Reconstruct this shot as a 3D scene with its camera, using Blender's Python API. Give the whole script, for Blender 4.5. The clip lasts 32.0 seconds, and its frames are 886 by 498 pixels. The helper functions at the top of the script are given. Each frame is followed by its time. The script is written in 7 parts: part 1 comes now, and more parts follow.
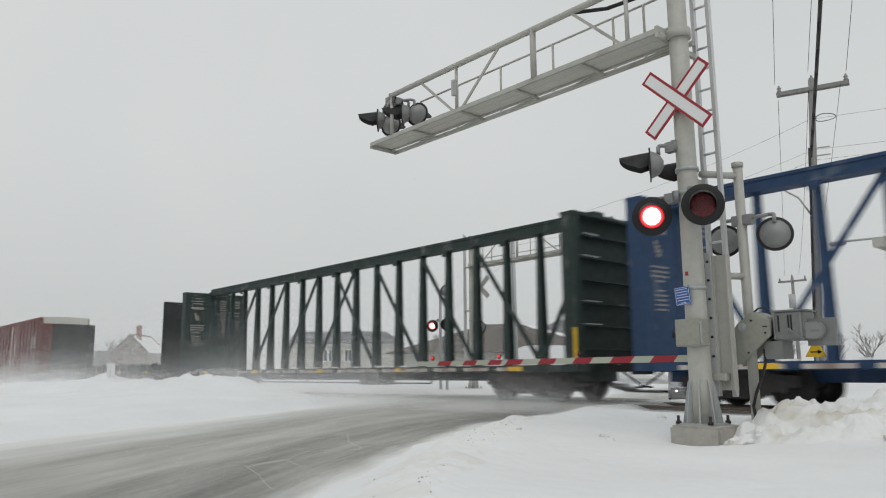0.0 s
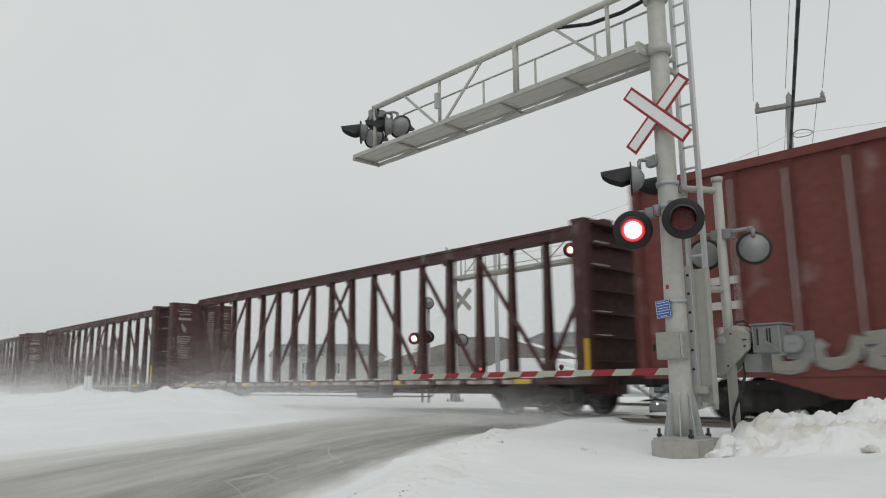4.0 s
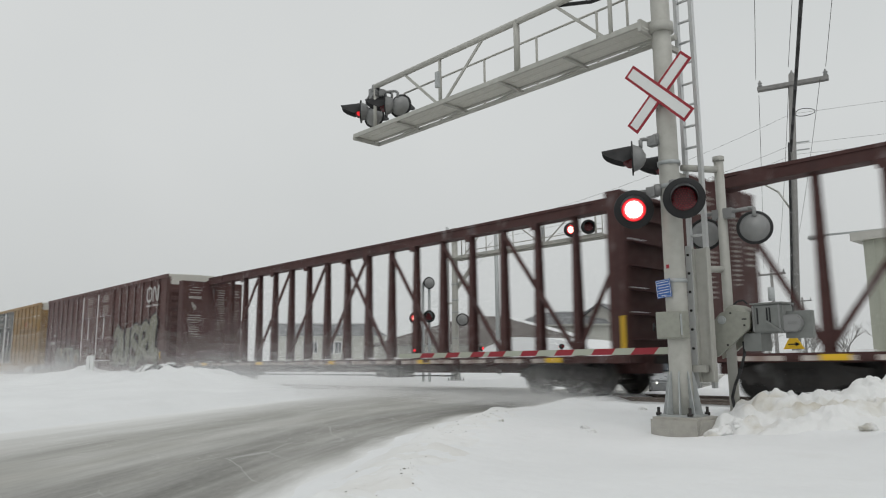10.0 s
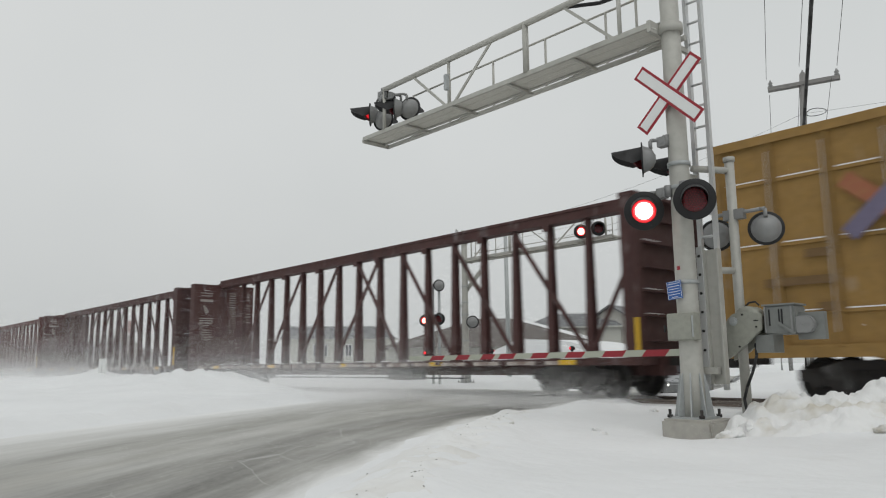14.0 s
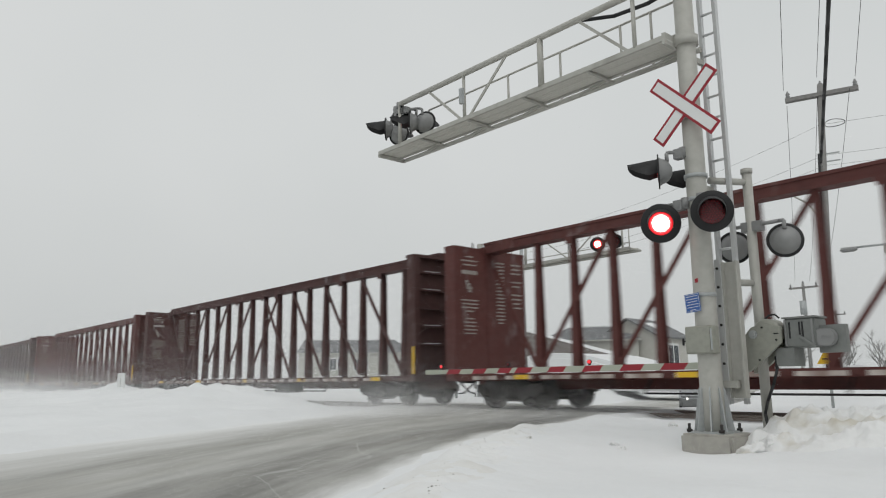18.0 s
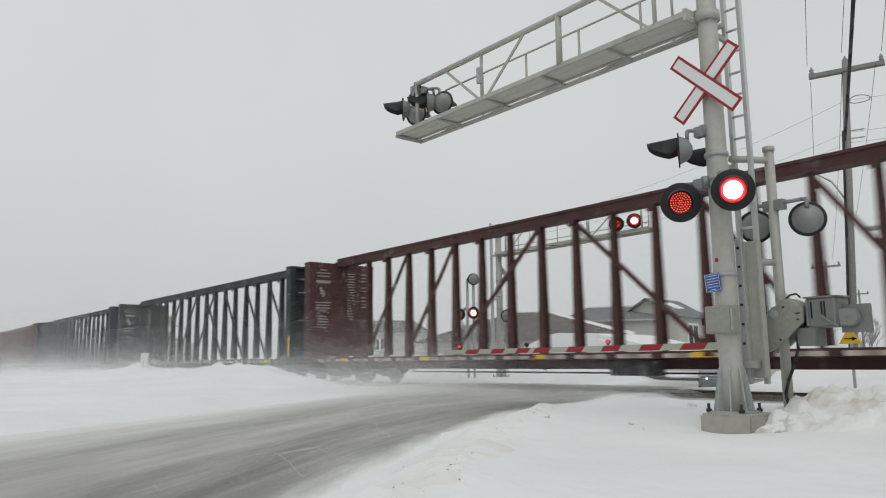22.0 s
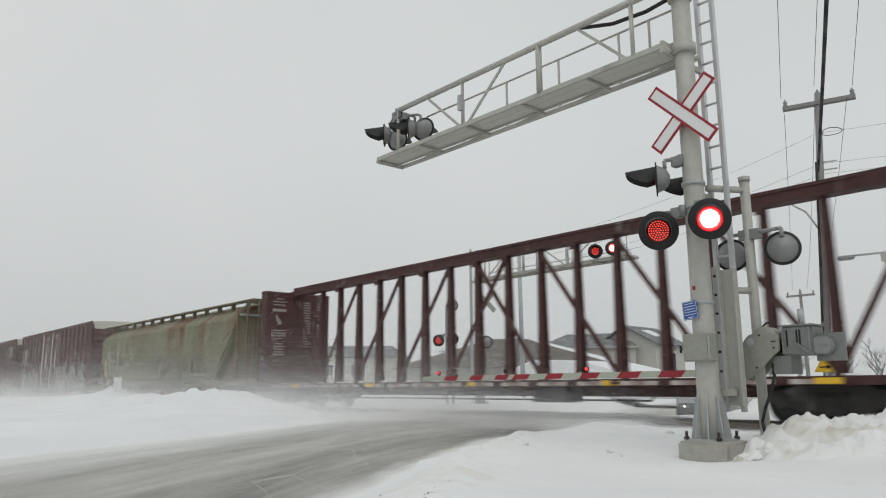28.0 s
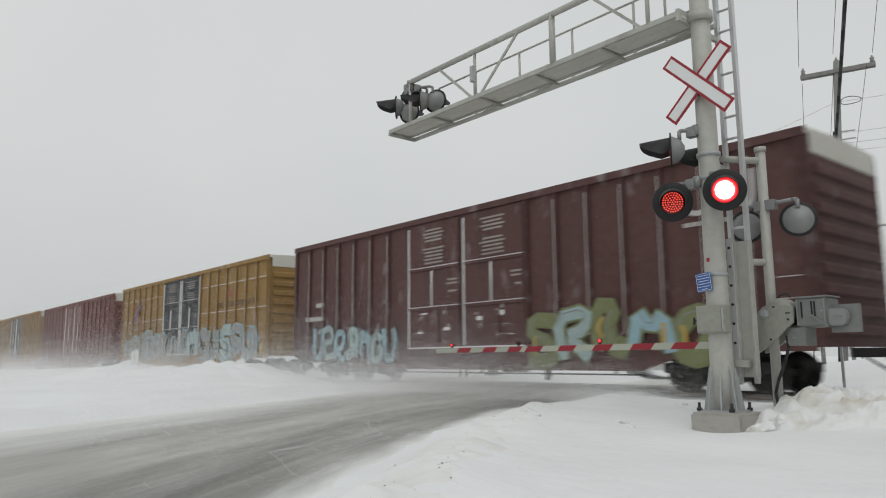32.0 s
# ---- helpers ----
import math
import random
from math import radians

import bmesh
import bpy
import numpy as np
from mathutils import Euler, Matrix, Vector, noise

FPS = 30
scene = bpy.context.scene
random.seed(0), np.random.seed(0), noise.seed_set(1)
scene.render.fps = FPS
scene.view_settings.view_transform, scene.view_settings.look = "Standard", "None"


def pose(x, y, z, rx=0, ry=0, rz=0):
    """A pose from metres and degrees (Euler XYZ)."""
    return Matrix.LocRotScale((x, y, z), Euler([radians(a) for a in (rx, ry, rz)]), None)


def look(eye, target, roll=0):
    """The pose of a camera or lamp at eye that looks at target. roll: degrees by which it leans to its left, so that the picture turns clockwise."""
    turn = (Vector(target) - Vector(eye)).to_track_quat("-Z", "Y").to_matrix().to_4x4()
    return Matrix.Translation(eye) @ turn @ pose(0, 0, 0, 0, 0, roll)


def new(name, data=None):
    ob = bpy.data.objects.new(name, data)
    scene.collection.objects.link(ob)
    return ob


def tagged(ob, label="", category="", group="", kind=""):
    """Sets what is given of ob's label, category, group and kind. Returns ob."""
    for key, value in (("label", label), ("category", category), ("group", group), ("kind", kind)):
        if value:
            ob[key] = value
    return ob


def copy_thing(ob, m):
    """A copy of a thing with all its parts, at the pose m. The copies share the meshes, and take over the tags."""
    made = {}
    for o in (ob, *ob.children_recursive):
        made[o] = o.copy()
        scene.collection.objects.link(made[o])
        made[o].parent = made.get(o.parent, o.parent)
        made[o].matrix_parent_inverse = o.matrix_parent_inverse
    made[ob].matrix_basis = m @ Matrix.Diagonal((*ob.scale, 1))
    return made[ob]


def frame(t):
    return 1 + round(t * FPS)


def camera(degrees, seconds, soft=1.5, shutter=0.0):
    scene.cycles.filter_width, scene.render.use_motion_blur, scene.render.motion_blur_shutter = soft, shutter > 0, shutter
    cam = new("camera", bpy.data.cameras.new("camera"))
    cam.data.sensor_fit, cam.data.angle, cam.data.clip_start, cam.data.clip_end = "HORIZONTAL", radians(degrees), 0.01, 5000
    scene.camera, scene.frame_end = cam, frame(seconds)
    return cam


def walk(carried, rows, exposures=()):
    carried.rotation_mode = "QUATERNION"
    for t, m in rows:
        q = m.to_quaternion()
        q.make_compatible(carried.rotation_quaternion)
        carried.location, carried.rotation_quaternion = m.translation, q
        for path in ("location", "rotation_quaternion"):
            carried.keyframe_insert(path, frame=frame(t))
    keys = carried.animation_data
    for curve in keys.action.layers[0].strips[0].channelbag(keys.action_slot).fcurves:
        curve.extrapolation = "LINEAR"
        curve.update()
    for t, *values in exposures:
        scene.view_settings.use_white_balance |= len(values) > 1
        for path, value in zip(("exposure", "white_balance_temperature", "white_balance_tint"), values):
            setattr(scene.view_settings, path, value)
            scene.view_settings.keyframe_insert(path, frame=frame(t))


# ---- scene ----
# The camera is held by hand on the spot beside the road: it only turns.
EYE = 0.75
cam = camera(62.7, 32.0, soft=1.1, shutter=0.28)
TURNS = [
    (0.0, -41.53, 9.6, 0.42), (0.5, -41.5, 9.45, 0.45), (1.0, -41.26, 9.2, 0.5), (1.5, -41.16, 9.04, 0.53),
    (2.0, -41.13, 8.97, 0.52), (2.5, -41.65, 9.09, 0.46), (4.5, -43.11, 10.74, 0.51), (5.0, -43.21, 10.24, 0.47),
    (5.5, -42.53, 10.16, 0.47), (6.0, -42.51, 9.85, 0.36), (6.5, -42.56, 9.27, 0.37), (7.0, -42.51, 8.59, 0.38),
    (7.5, -42.55, 8.4, 0.31), (8.0, -42.51, 8.51, 0.4), (8.5, -42.55, 8.99, 0.37), (9.0, -42.64, 9.08, 0.46),
    (9.5, -42.71, 9.02, 0.46), (10.0, -42.89, 8.98, 0.43), (10.5, -43.22, 9.11, 0.46), (11.0, -43.2, 8.99, 0.36),
    (11.5, -42.84, 8.83, 0.45), (12.0, -42.72, 8.69, 0.49), (12.5, -42.58, 8.54, 0.38), (13.0, -42.01, 8.56, 0.43),
    (13.5, -42.08, 8.95, 0.49), (15.5, -41.95, 9.52, 0.59), (16.0, -41.58, 9.81, 0.53), (16.5, -41.42, 9.97, 0.63),
    (17.0, -41.33, 10.14, 0.69), (17.5, -41.3, 10.2, 0.64), (18.0, -40.82, 10.25, 0.61), (18.5, -40.17, 10.44, 0.49),
    (19.0, -39.92, 9.98, 0.56), (19.5, -40.03, 9.79, 0.58), (20.0, -40.02, 9.75, 0.52), (20.5, -39.92, 9.23, 0.51),
    (21.0, -39.76, 8.7, 0.47), (21.5, -39.53, 8.75, 0.58), (22.0, -39.38, 8.73, 0.62), (22.5, -39.3, 8.77, 0.55),
    (23.0, -39.27, 8.75, 0.48), (23.5, -39.42, 9.17, 0.55), (24.0, -39.32, 9.22, 0.63), (24.5, -39.23, 9.28, 0.54),
    (25.0, -39.67, 9.9, 0.51), (25.5, -39.7, 10.07, 0.59), (27.5, -40.79, 11.32, 0.46), (28.0, -41.04, 10.74, 0.36),
    (28.5, -41.25, 9.95, 0.11), (29.0, -41.39, 9.51, 0.17), (29.5, -41.58, 9.33, 0.25), (30.0, -41.78, 9.12, 0.34),
    (30.5, -41.66, 8.89, 0.32), (31.0, -40.59, 8.86, 0.27), (31.5, -40.2, 8.77, 0.38), (32.0, -40.01, 8.6, 0.43),
]
walk(cam, [(t, pose(0, 0, EYE, 90 + pitch, roll, yaw)) for t, yaw, pitch, roll in TURNS], [(0.0, 0.0), (32.0, 0.0)])

# ---- overcast winter light ----
world = bpy.data.worlds.new("overcast_sky")
scene.world = world
world.use_nodes = True
wt = world.node_tree
wt.nodes.clear()
sky = wt.nodes.new("ShaderNodeTexSky")
sky.sky_type, sky.sun_disc = "NISHITA", False
sky.sun_elevation, sky.sun_rotation = radians(61), radians(215)
sky.air_density, sky.dust_density = 2.0, 6.0
grey = wt.nodes.new("ShaderNodeHueSaturation")
grey.inputs["Saturation"].default_value = 0.05
grey.inputs["Value"].default_value = 0.1
cloud = wt.nodes.new("ShaderNodeTexNoise")
cloud.inputs["Scale"].default_value, cloud.inputs["Detail"].default_value = 1.6, 4
veil = wt.nodes.new("ShaderNodeValToRGB")
veil.color_ramp.elements[0].position, veil.color_ramp.elements[1].position = 0.3, 0.75
veil.color_ramp.elements[0].color = (0.625, 0.652, 0.652, 1)
veil.color_ramp.elements[1].color = (0.70, 0.718, 0.716, 1)
mixsky = wt.nodes.new("ShaderNodeMix")
mixsky.data_type = "RGBA"
mixsky.inputs["Factor"].default_value = 0.9
back = wt.nodes.new("ShaderNodeBackground")
wout = wt.nodes.new("ShaderNodeOutputWorld")
wt.links.new(sky.outputs[0], grey.inputs["Color"])
wt.links.new(cloud.outputs[0], veil.inputs[0])
wt.links.new(grey.outputs[0], mixsky.inputs[6])
wt.links.new(veil.outputs[0], mixsky.inputs[7])
sky_way, sky_parts, rise, dim = (wt.nodes.new("ShaderNode" + kind) for kind in ("TexCoord", "SeparateXYZ", "MapRange", "Mix"))
rise.interpolation_type = "SMOOTHSTEP"
rise.inputs["From Min"].default_value, rise.inputs["From Max"].default_value = 0.02, 0.34
rise.inputs["To Min"].default_value, rise.inputs["To Max"].default_value = 0.915, 1.0
dim.data_type, dim.blend_type = "RGBA", "MULTIPLY"
dim.inputs["Factor"].default_value = 1.0
wt.links.new(sky_way.outputs["Generated"], sky_parts.inputs[0])
wt.links.new(sky_parts.outputs[2], rise.inputs["Value"])
wt.links.new(mixsky.outputs[2], dim.inputs[6])
wt.links.new(rise.outputs[0], dim.inputs[7])
wt.links.new(dim.outputs[2], back.inputs[0])
wt.links.new(back.outputs[0], wout.inputs[0])
sun = new("sun", bpy.data.lights.new("sun", "SUN"))
sun.data.energy, sun.data.angle, sun.data.color = 0.55, radians(50), (1.0, 0.985, 0.96)
sun.matrix_basis = look((-14, -20, 44), (0, 0, 0))

# ---- materials ----
def nodes_of(name):
    m = bpy.data.materials.new(name)
    m.use_nodes = True
    nt = m.node_tree
    return m, nt, nt.nodes["Principled BSDF"]


def ramp(nt, src, lo, hi, a=(0, 0, 0, 1), b=(1, 1, 1, 1)):
    r = nt.nodes.new("ShaderNodeValToRGB")
    r.color_ramp.elements[0].position, r.color_ramp.elements[1].position = lo, hi
    r.color_ramp.elements[0].color, r.color_ramp.elements[1].color = a, b
    nt.links.new(src, r.inputs[0])
    return r.outputs[0]


def noise_of(nt, scale, detail=4, stretch=(1, 1, 1), coord="Object", turn=0.0):
    tc = nt.nodes.new("ShaderNodeTexCoord")
    mp = nt.nodes.new("ShaderNodeMapping")
    mp.inputs["Scale"].default_value = stretch
    mp.inputs["Rotation"].default_value = (0, 0, radians(turn))
    n = nt.nodes.new("ShaderNodeTexNoise")
    n.inputs["Scale"].default_value, n.inputs["Detail"].default_value = scale, detail
    nt.links.new(tc.outputs[coord], mp.inputs[0])
    nt.links.new(mp.outputs[0], n.inputs["Vector"])
    return n.outputs[0]


def blend(nt, fac, a, b):
    m = nt.nodes.new("ShaderNodeMix")
    m.data_type = "RGBA"
    for sock, v in ((m.inputs[0], fac), (m.inputs[6], a), (m.inputs[7], b)):
        if isinstance(v, (tuple, float, int)):
            sock.default_value = v if isinstance(v, (float, int)) else (*v[:3], 1)
        else:
            nt.links.new(v, sock)
    return m.outputs[2]


def relief(nt, bs, src, strength, distance):
    b = nt.nodes.new("ShaderNodeBump")
    b.inputs["Strength"].default_value, b.inputs["Distance"].default_value = strength, distance
    nt.links.new(src, b.inputs["Height"])
    nt.links.new(b.outputs[0], bs.inputs["Normal"])


def paint(name, colour, rough=0.55, metal=0.0, wear=0.4, second=None, grain=14, streaks=0.0, streak_colour=(0.16, 0.07, 0.035), frost=0.0):
    """Weathered paint: two scales of tone, vertical streaks, a dusting of dry snow where frost is given."""
    m, nt, bs = nodes_of(name)
    second = second or tuple(c * 0.6 for c in colour)
    big = ramp(nt, noise_of(nt, 0.9, 5), 0.35, 0.7)
    small = ramp(nt, noise_of(nt, grain, 6), 0.4, 0.75)
    col = blend(nt, big, colour, tuple(c * (1 - wear * 0.6) + s * wear * 0.6 for c, s in zip(colour, second)))
    f = nt.nodes.new("ShaderNodeMath")
    f.operation = "MULTIPLY"
    f.inputs[1].default_value = wear
    nt.links.new(small, f.inputs[0])
    col = blend(nt, f.outputs[0], col, second)
    if streaks:
        s = ramp(nt, noise_of(nt, 1.7, 5, (1, 1, 0.12)), 0.62 - 0.2 * streaks, 0.74)
        f2 = nt.nodes.new("ShaderNodeMath")
        f2.operation = "MULTIPLY"
        f2.inputs[1].default_value = min(1.0, 0.55 + 0.4 * streaks)
        nt.links.new(s, f2.inputs[0])
        col = blend(nt, f2.outputs[0], col, streak_colour)
    if frost:
        s = ramp(nt, noise_of(nt, 2.2, 8, (1, 1, 0.5)), 0.66 - 0.25 * frost, 0.86)
        f3 = nt.nodes.new("ShaderNodeMath")
        f3.operation = "MULTIPLY"
        f3.inputs[1].default_value = 0.35
        nt.links.new(s, f3.inputs[0])
        col = blend(nt, f3.outputs[0], col, (0.7, 0.7, 0.7))
    nt.links.new(col, bs.inputs["Base Color"])
    bs.inputs["Metallic"].default_value = metal
    nt.links.new(ramp(nt, noise_of(nt, 5, 4), 0.2, 0.8, (rough - 0.12,) * 3 + (1,), (min(1, rough + 0.15),) * 3 + (1,)), bs.inputs["Roughness"])
    relief(nt, bs, noise_of(nt, grain * 2, 6), 0.25, 0.01)
    return m


def glow(name, colour, strength, base=(0.3, 0.01, 0.01)):
    m, nt, bs = nodes_of(name)
    bs.inputs["Base Color"].default_value = (*base, 1)
    bs.inputs["Emission Color"].default_value = (*colour, 1)
    bs.inputs["Emission Strength"].default_value = strength
    return m


def snow_material(name, tone=(0.775, 0.785, 0.79), dirt=0.1, dirt_colour=(0.5, 0.48, 0.43), dirt_from=0.62):
    m, nt, bs = nodes_of(name)
    a = ramp(nt, noise_of(nt, 0.45, 6), 0.35, 0.7)
    col = blend(nt, a, tone, tuple(c * 0.93 for c in tone))
    d = ramp(nt, noise_of(nt, 1.3, 8, (1, 1, 1)), dirt_from, dirt_from + 0.18)
    f = nt.nodes.new("ShaderNodeMath")
    f.operation = "MULTIPLY"
    f.inputs[1].default_value = dirt
    nt.links.new(d, f.inputs[0])
    nt.links.new(blend(nt, f.outputs[0], col, dirt_colour), bs.inputs["Base Color"])
    bs.inputs["Roughness"].default_value = 0.85
    bs.inputs["Specular IOR Level"].default_value = 0.15
    mixh = nt.nodes.new("ShaderNodeMath")
    mixh.operation = "ADD"
    nt.links.new(noise_of(nt, 5, 8), mixh.inputs[0])
    nt.links.new(noise_of(nt, 1.2, 5, (1, 0.35, 1), turn=-35), mixh.inputs[1])
    relief(nt, bs, mixh.outputs[0], 0.55, 0.05)
    return m


SNOW = snow_material("wind_packed_snow")
SNOW_DIRTY = snow_material("ploughed_snow", (0.775, 0.778, 0.772), 0.85, (0.44, 0.39, 0.28), 0.5)
SNOW_VERGE = snow_material("road_edge_snow", (0.77, 0.774, 0.768), 0.3, (0.6, 0.575, 0.52), 0.5)
GALV = paint("galvanised_steel", (0.455, 0.45, 0.415), 0.55, 0.15, 0.5, (0.33, 0.325, 0.29), 9, 0.4, (0.29, 0.28, 0.25))
GALV_OLD = paint("old_galvanised_steel", (0.42, 0.44, 0.44), 0.55, 0.3, 0.35, (0.26, 0.27, 0.27), 16)
ALU = paint("dull_aluminium", (0.6, 0.61, 0.61), 0.4, 0.5, 0.2, (0.45, 0.45, 0.45), 20)
CAST = paint("grey_cast_housing", (0.25, 0.253, 0.25), 0.42, 0.1, 0.3, (0.22, 0.22, 0.22), 18)
MECH = paint("grey_green_gate_paint", (0.32, 0.325, 0.28), 0.55, 0.1, 0.4, (0.17, 0.17, 0.15), 12, 0.3)
DRIVE = paint("grey_gate_housing_paint", (0.21, 0.22, 0.21), 0.6, 0.1, 0.4, (0.14, 0.145, 0.14), 12, 0.3, (0.12, 0.12, 0.11))
BLACK = paint("black_enamel", (0.010, 0.010, 0.011), 0.6, 0, 0.3, (0.022, 0.022, 0.023), 12)
RUBBER = paint("black_cable_rubber", (0.02, 0.02, 0.021), 0.7, 0, 0.2, (0.04, 0.04, 0.04), 12)
CONCRETE = paint("rough_concrete", (0.42, 0.405, 0.365), 0.9, 0, 0.5, (0.26, 0.25, 0.23), 9)
WHITE = paint("white_sign_sheet", (0.74, 0.75, 0.74), 0.4, 0, 0.12, (0.6, 0.6, 0.6), 12)
RED = paint("red_sign_sheet", (0.30, 0.014, 0.026), 0.4, 0, 0.15, (0.3, 0.02, 0.03), 12)
ARM_WHITE = paint("greenish_white_reflective", (0.42, 0.44, 0.36), 0.45, 0, 0.2, (0.42, 0.45, 0.4), 12)
BLUE = paint("blue_sign_sheet", (0.03, 0.11, 0.36), 0.4, 0, 0.15, None, 12)
YELLOW = paint("yellow_reflector", (0.8, 0.5, 0.02), 0.45, 0, 0.3, (0.5, 0.3, 0.03), 12)
WOOD = paint("weathered_pole_wood", (0.27, 0.265, 0.255), 0.85, 0, 0.45, (0.16, 0.155, 0.15), 9, 0.4, (0.14, 0.135, 0.13))
STEEL_DARK = paint("dark_oily_steel", (0.026, 0.025, 0.025), 0.8, 0.1, 0.5, (0.06, 0.052, 0.047), 10, 0, frost=0.15)
RAIL = paint("rail_steel", (0.2, 0.17, 0.15), 0.4, 0.7, 0.4, (0.1, 0.07, 0.05), 12)
LETTER = paint("dull_white_stencil", (0.5, 0.49, 0.47), 0.6, 0, 0.5, (0.3, 0.27, 0.26), 10)
LETTER_DARK = paint("dark_stencil", (0.05, 0.045, 0.04), 0.6, 0, 0.4, None, 10)
LIT_CORE = glow("lit_red_lamp_core", (1.0, 0.32, 0.25), 14.0)
# the lamp's glare is put into its face as two dimmer red rings
LIT_GLARE = glow("red_lamp_inner_glare", (1.0, 0.06, 0.07), 2.2)
# outer glare ring; on the flat lamps this is the whole lit face
LIT_RING = glow("red_lamp_face_and_glare", (1.0, 0.02, 0.03), 0.75)
AFTERGLOW = glow("fading_red_led", (1.0, 0.07, 0.045), 1.7)
LIT_SMALL = glow("lit_small_red_lamp", (1.0, 0.04, 0.05), 1.3)
WALKWAY = paint("pale_grating_steel", (0.6, 0.59, 0.54), 0.6, 0.1, 0.3, (0.45, 0.44, 0.4), 16)
HEADLIGHT = glow("car_headlight_glow", (1.0, 0.97, 0.9), 1.2, (0.8, 0.8, 0.8))
LENS = paint("dark_red_lens", (0.11, 0.012, 0.016), 0.25, 0, 0.3, (0.05, 0.006, 0.008), 30)
LED = paint("red_led_lens", (0.3, 0.02, 0.03), 0.2, 0, 0.2, None, 30)


# ---- shape helpers ----
def box(bm, x0, x1, y0, y1, z0, z1, m=None):
    vs = [bm.verts.new((x, y, z)) for z in (z0, z1) for x, y in ((x0, y0), (x1, y0), (x1, y1), (x0, y1))]
    if m is not None:
        for v in vs:
            v.co = m @ v.co
    for f in ((3, 2, 1, 0), (4, 5, 6, 7), (0, 1, 5, 4), (1, 2, 6, 5), (2, 3, 7, 6), (3, 0, 4, 7)):
        bm.faces.new([vs[i] for i in f])
    return bm


def frame_between(p, q, up=(0, 0, 1)):
    p, q = Vector(p), Vector(q)
    d = (q - p).normalized()
    s = d.cross(Vector(up))
    if s.length < 1e-4:
        s = d.cross(Vector((0, 1, 0)))
    s.normalize()
    u = s.cross(d)
    return p, q, d, s, u


def beam(bm, p, q, w, h, w2=None, h2=None):
    """A bar of rectangular section from p to q; w is its horizontal, h its upright measure."""
    p, q, d, s, u = frame_between(p, q)
    w2, h2 = w2 or w, h2 or h
    a = [bm.verts.new(p + s * (sx * w / 2) + u * (sy * h / 2)) for sx, sy in ((-1, -1), (1, -1), (1, 1), (-1, 1))]
    b = [bm.verts.new(q + s * (sx * w2 / 2) + u * (sy * h2 / 2)) for sx, sy in ((-1, -1), (1, -1), (1, 1), (-1, 1))]
    for i in range(4):
        j = (i + 1) % 4
        bm.faces.new((a[i], a[j], b[j], b[i]))
    bm.faces.new(a[::-1])
    bm.faces.new(b)
    return bm


def rod(bm, p, q, r, r2=None, n=12):
    p, q, d, s, u = frame_between(p, q)
    r2 = r if r2 is None else r2
    a = [bm.verts.new(p + (s * math.cos(t) + u * math.sin(t)) * r) for t in (2 * math.pi * i / n for i in range(n))]
    b = [bm.verts.new(q + (s * math.cos(t) + u * math.sin(t)) * r2) for t in (2 * math.pi * i / n for i in range(n))]
    for i in range(n):
        f = bm.faces.new((a[i], a[(i + 1) % n], b[(i + 1) % n], b[i]))
        f.smooth = True
    bm.faces.new(a[::-1])
    bm.faces.new(b)
    return bm


def tube_path(bm, pts, r, n=8):
    for p, q in zip(pts[:-1], pts[1:]):
        rod(bm, p, q, r, r, n)
    return bm


def lathe(bm, profile, n=24, axis="y"):
    """Turns (radius, depth) pairs round the axis."""
    rings = []
    for r, d in profile:
        ring = []
        for i in range(n):
            t = 2 * math.pi * i / n
            c = (r * math.cos(t), d, r * math.sin(t)) if axis == "y" else (d, r * math.cos(t), r * math.sin(t)) if axis == "x" else (r * math.cos(t), r * math.sin(t), d)
            ring.append(bm.verts.new(c))
        rings.append(ring)
    for a, b in zip(rings[:-1], rings[1:]):
        for i in range(n):
            f = bm.faces.new((a[i], a[(i + 1) % n], b[(i + 1) % n], b[i]))
            f.smooth = True
    for ring in (rings[0], rings[-1]):
        if (ring[0].co - ring[n // 2].co).length > 1e-4:
            bm.faces.new(ring)
    bmesh.ops.recalc_face_normals(bm, faces=bm.faces)
    return bm


def extrude_outline(bm, pts, to3d, depth):
    """A flat outline of (a, b) pairs made into a slab; to3d(a, b, d) gives the place."""
    lo = [bm.verts.new(to3d(a, b, 0.0)) for a, b in pts]
    hi = [bm.verts.new(to3d(a, b, depth)) for a, b in pts]
    bm.faces.new(lo[::-1])
    bm.faces.new(hi)
    for i in range(len(pts)):
        j = (i + 1) % len(pts)
        bm.faces.new((lo[i], lo[j], hi[j], hi[i]))
    bmesh.ops.recalc_face_normals(bm, faces=bm.faces)
    return bm


def mesh_of(name, bm, material):
    me = bpy.data.meshes.new(name)
    bm.to_mesh(me)
    bm.free()
    for m in (material if isinstance(material, (list, tuple)) else [material]):
        me.materials.append(m)
    return me


def put(name, me, parent, m=None, label=""):
    ob = new(name, me)
    ob.parent = parent
    if m is not None:
        ob.matrix_basis = m
    return tagged(ob, label) if label else ob


def part(name, bm, material, parent, label="", m=None):
    return put(name, mesh_of(name, bm, material), parent, m, label)


def thing(name, label, category, m=None, group="", kind=""):
    ob = new(name)
    ob.empty_display_size = 0.3
    if m is not None:
        ob.matrix_basis = m
    return tagged(ob, label, category, group, kind)


def solid(name, bm, material, label, category, m=None, group="", kind=""):
    ob = new(name, mesh_of(name, bm, material))
    if m is not None:
        ob.matrix_basis = m
    return tagged(ob, label, category, group, kind)


def BM():
    return bmesh.new()

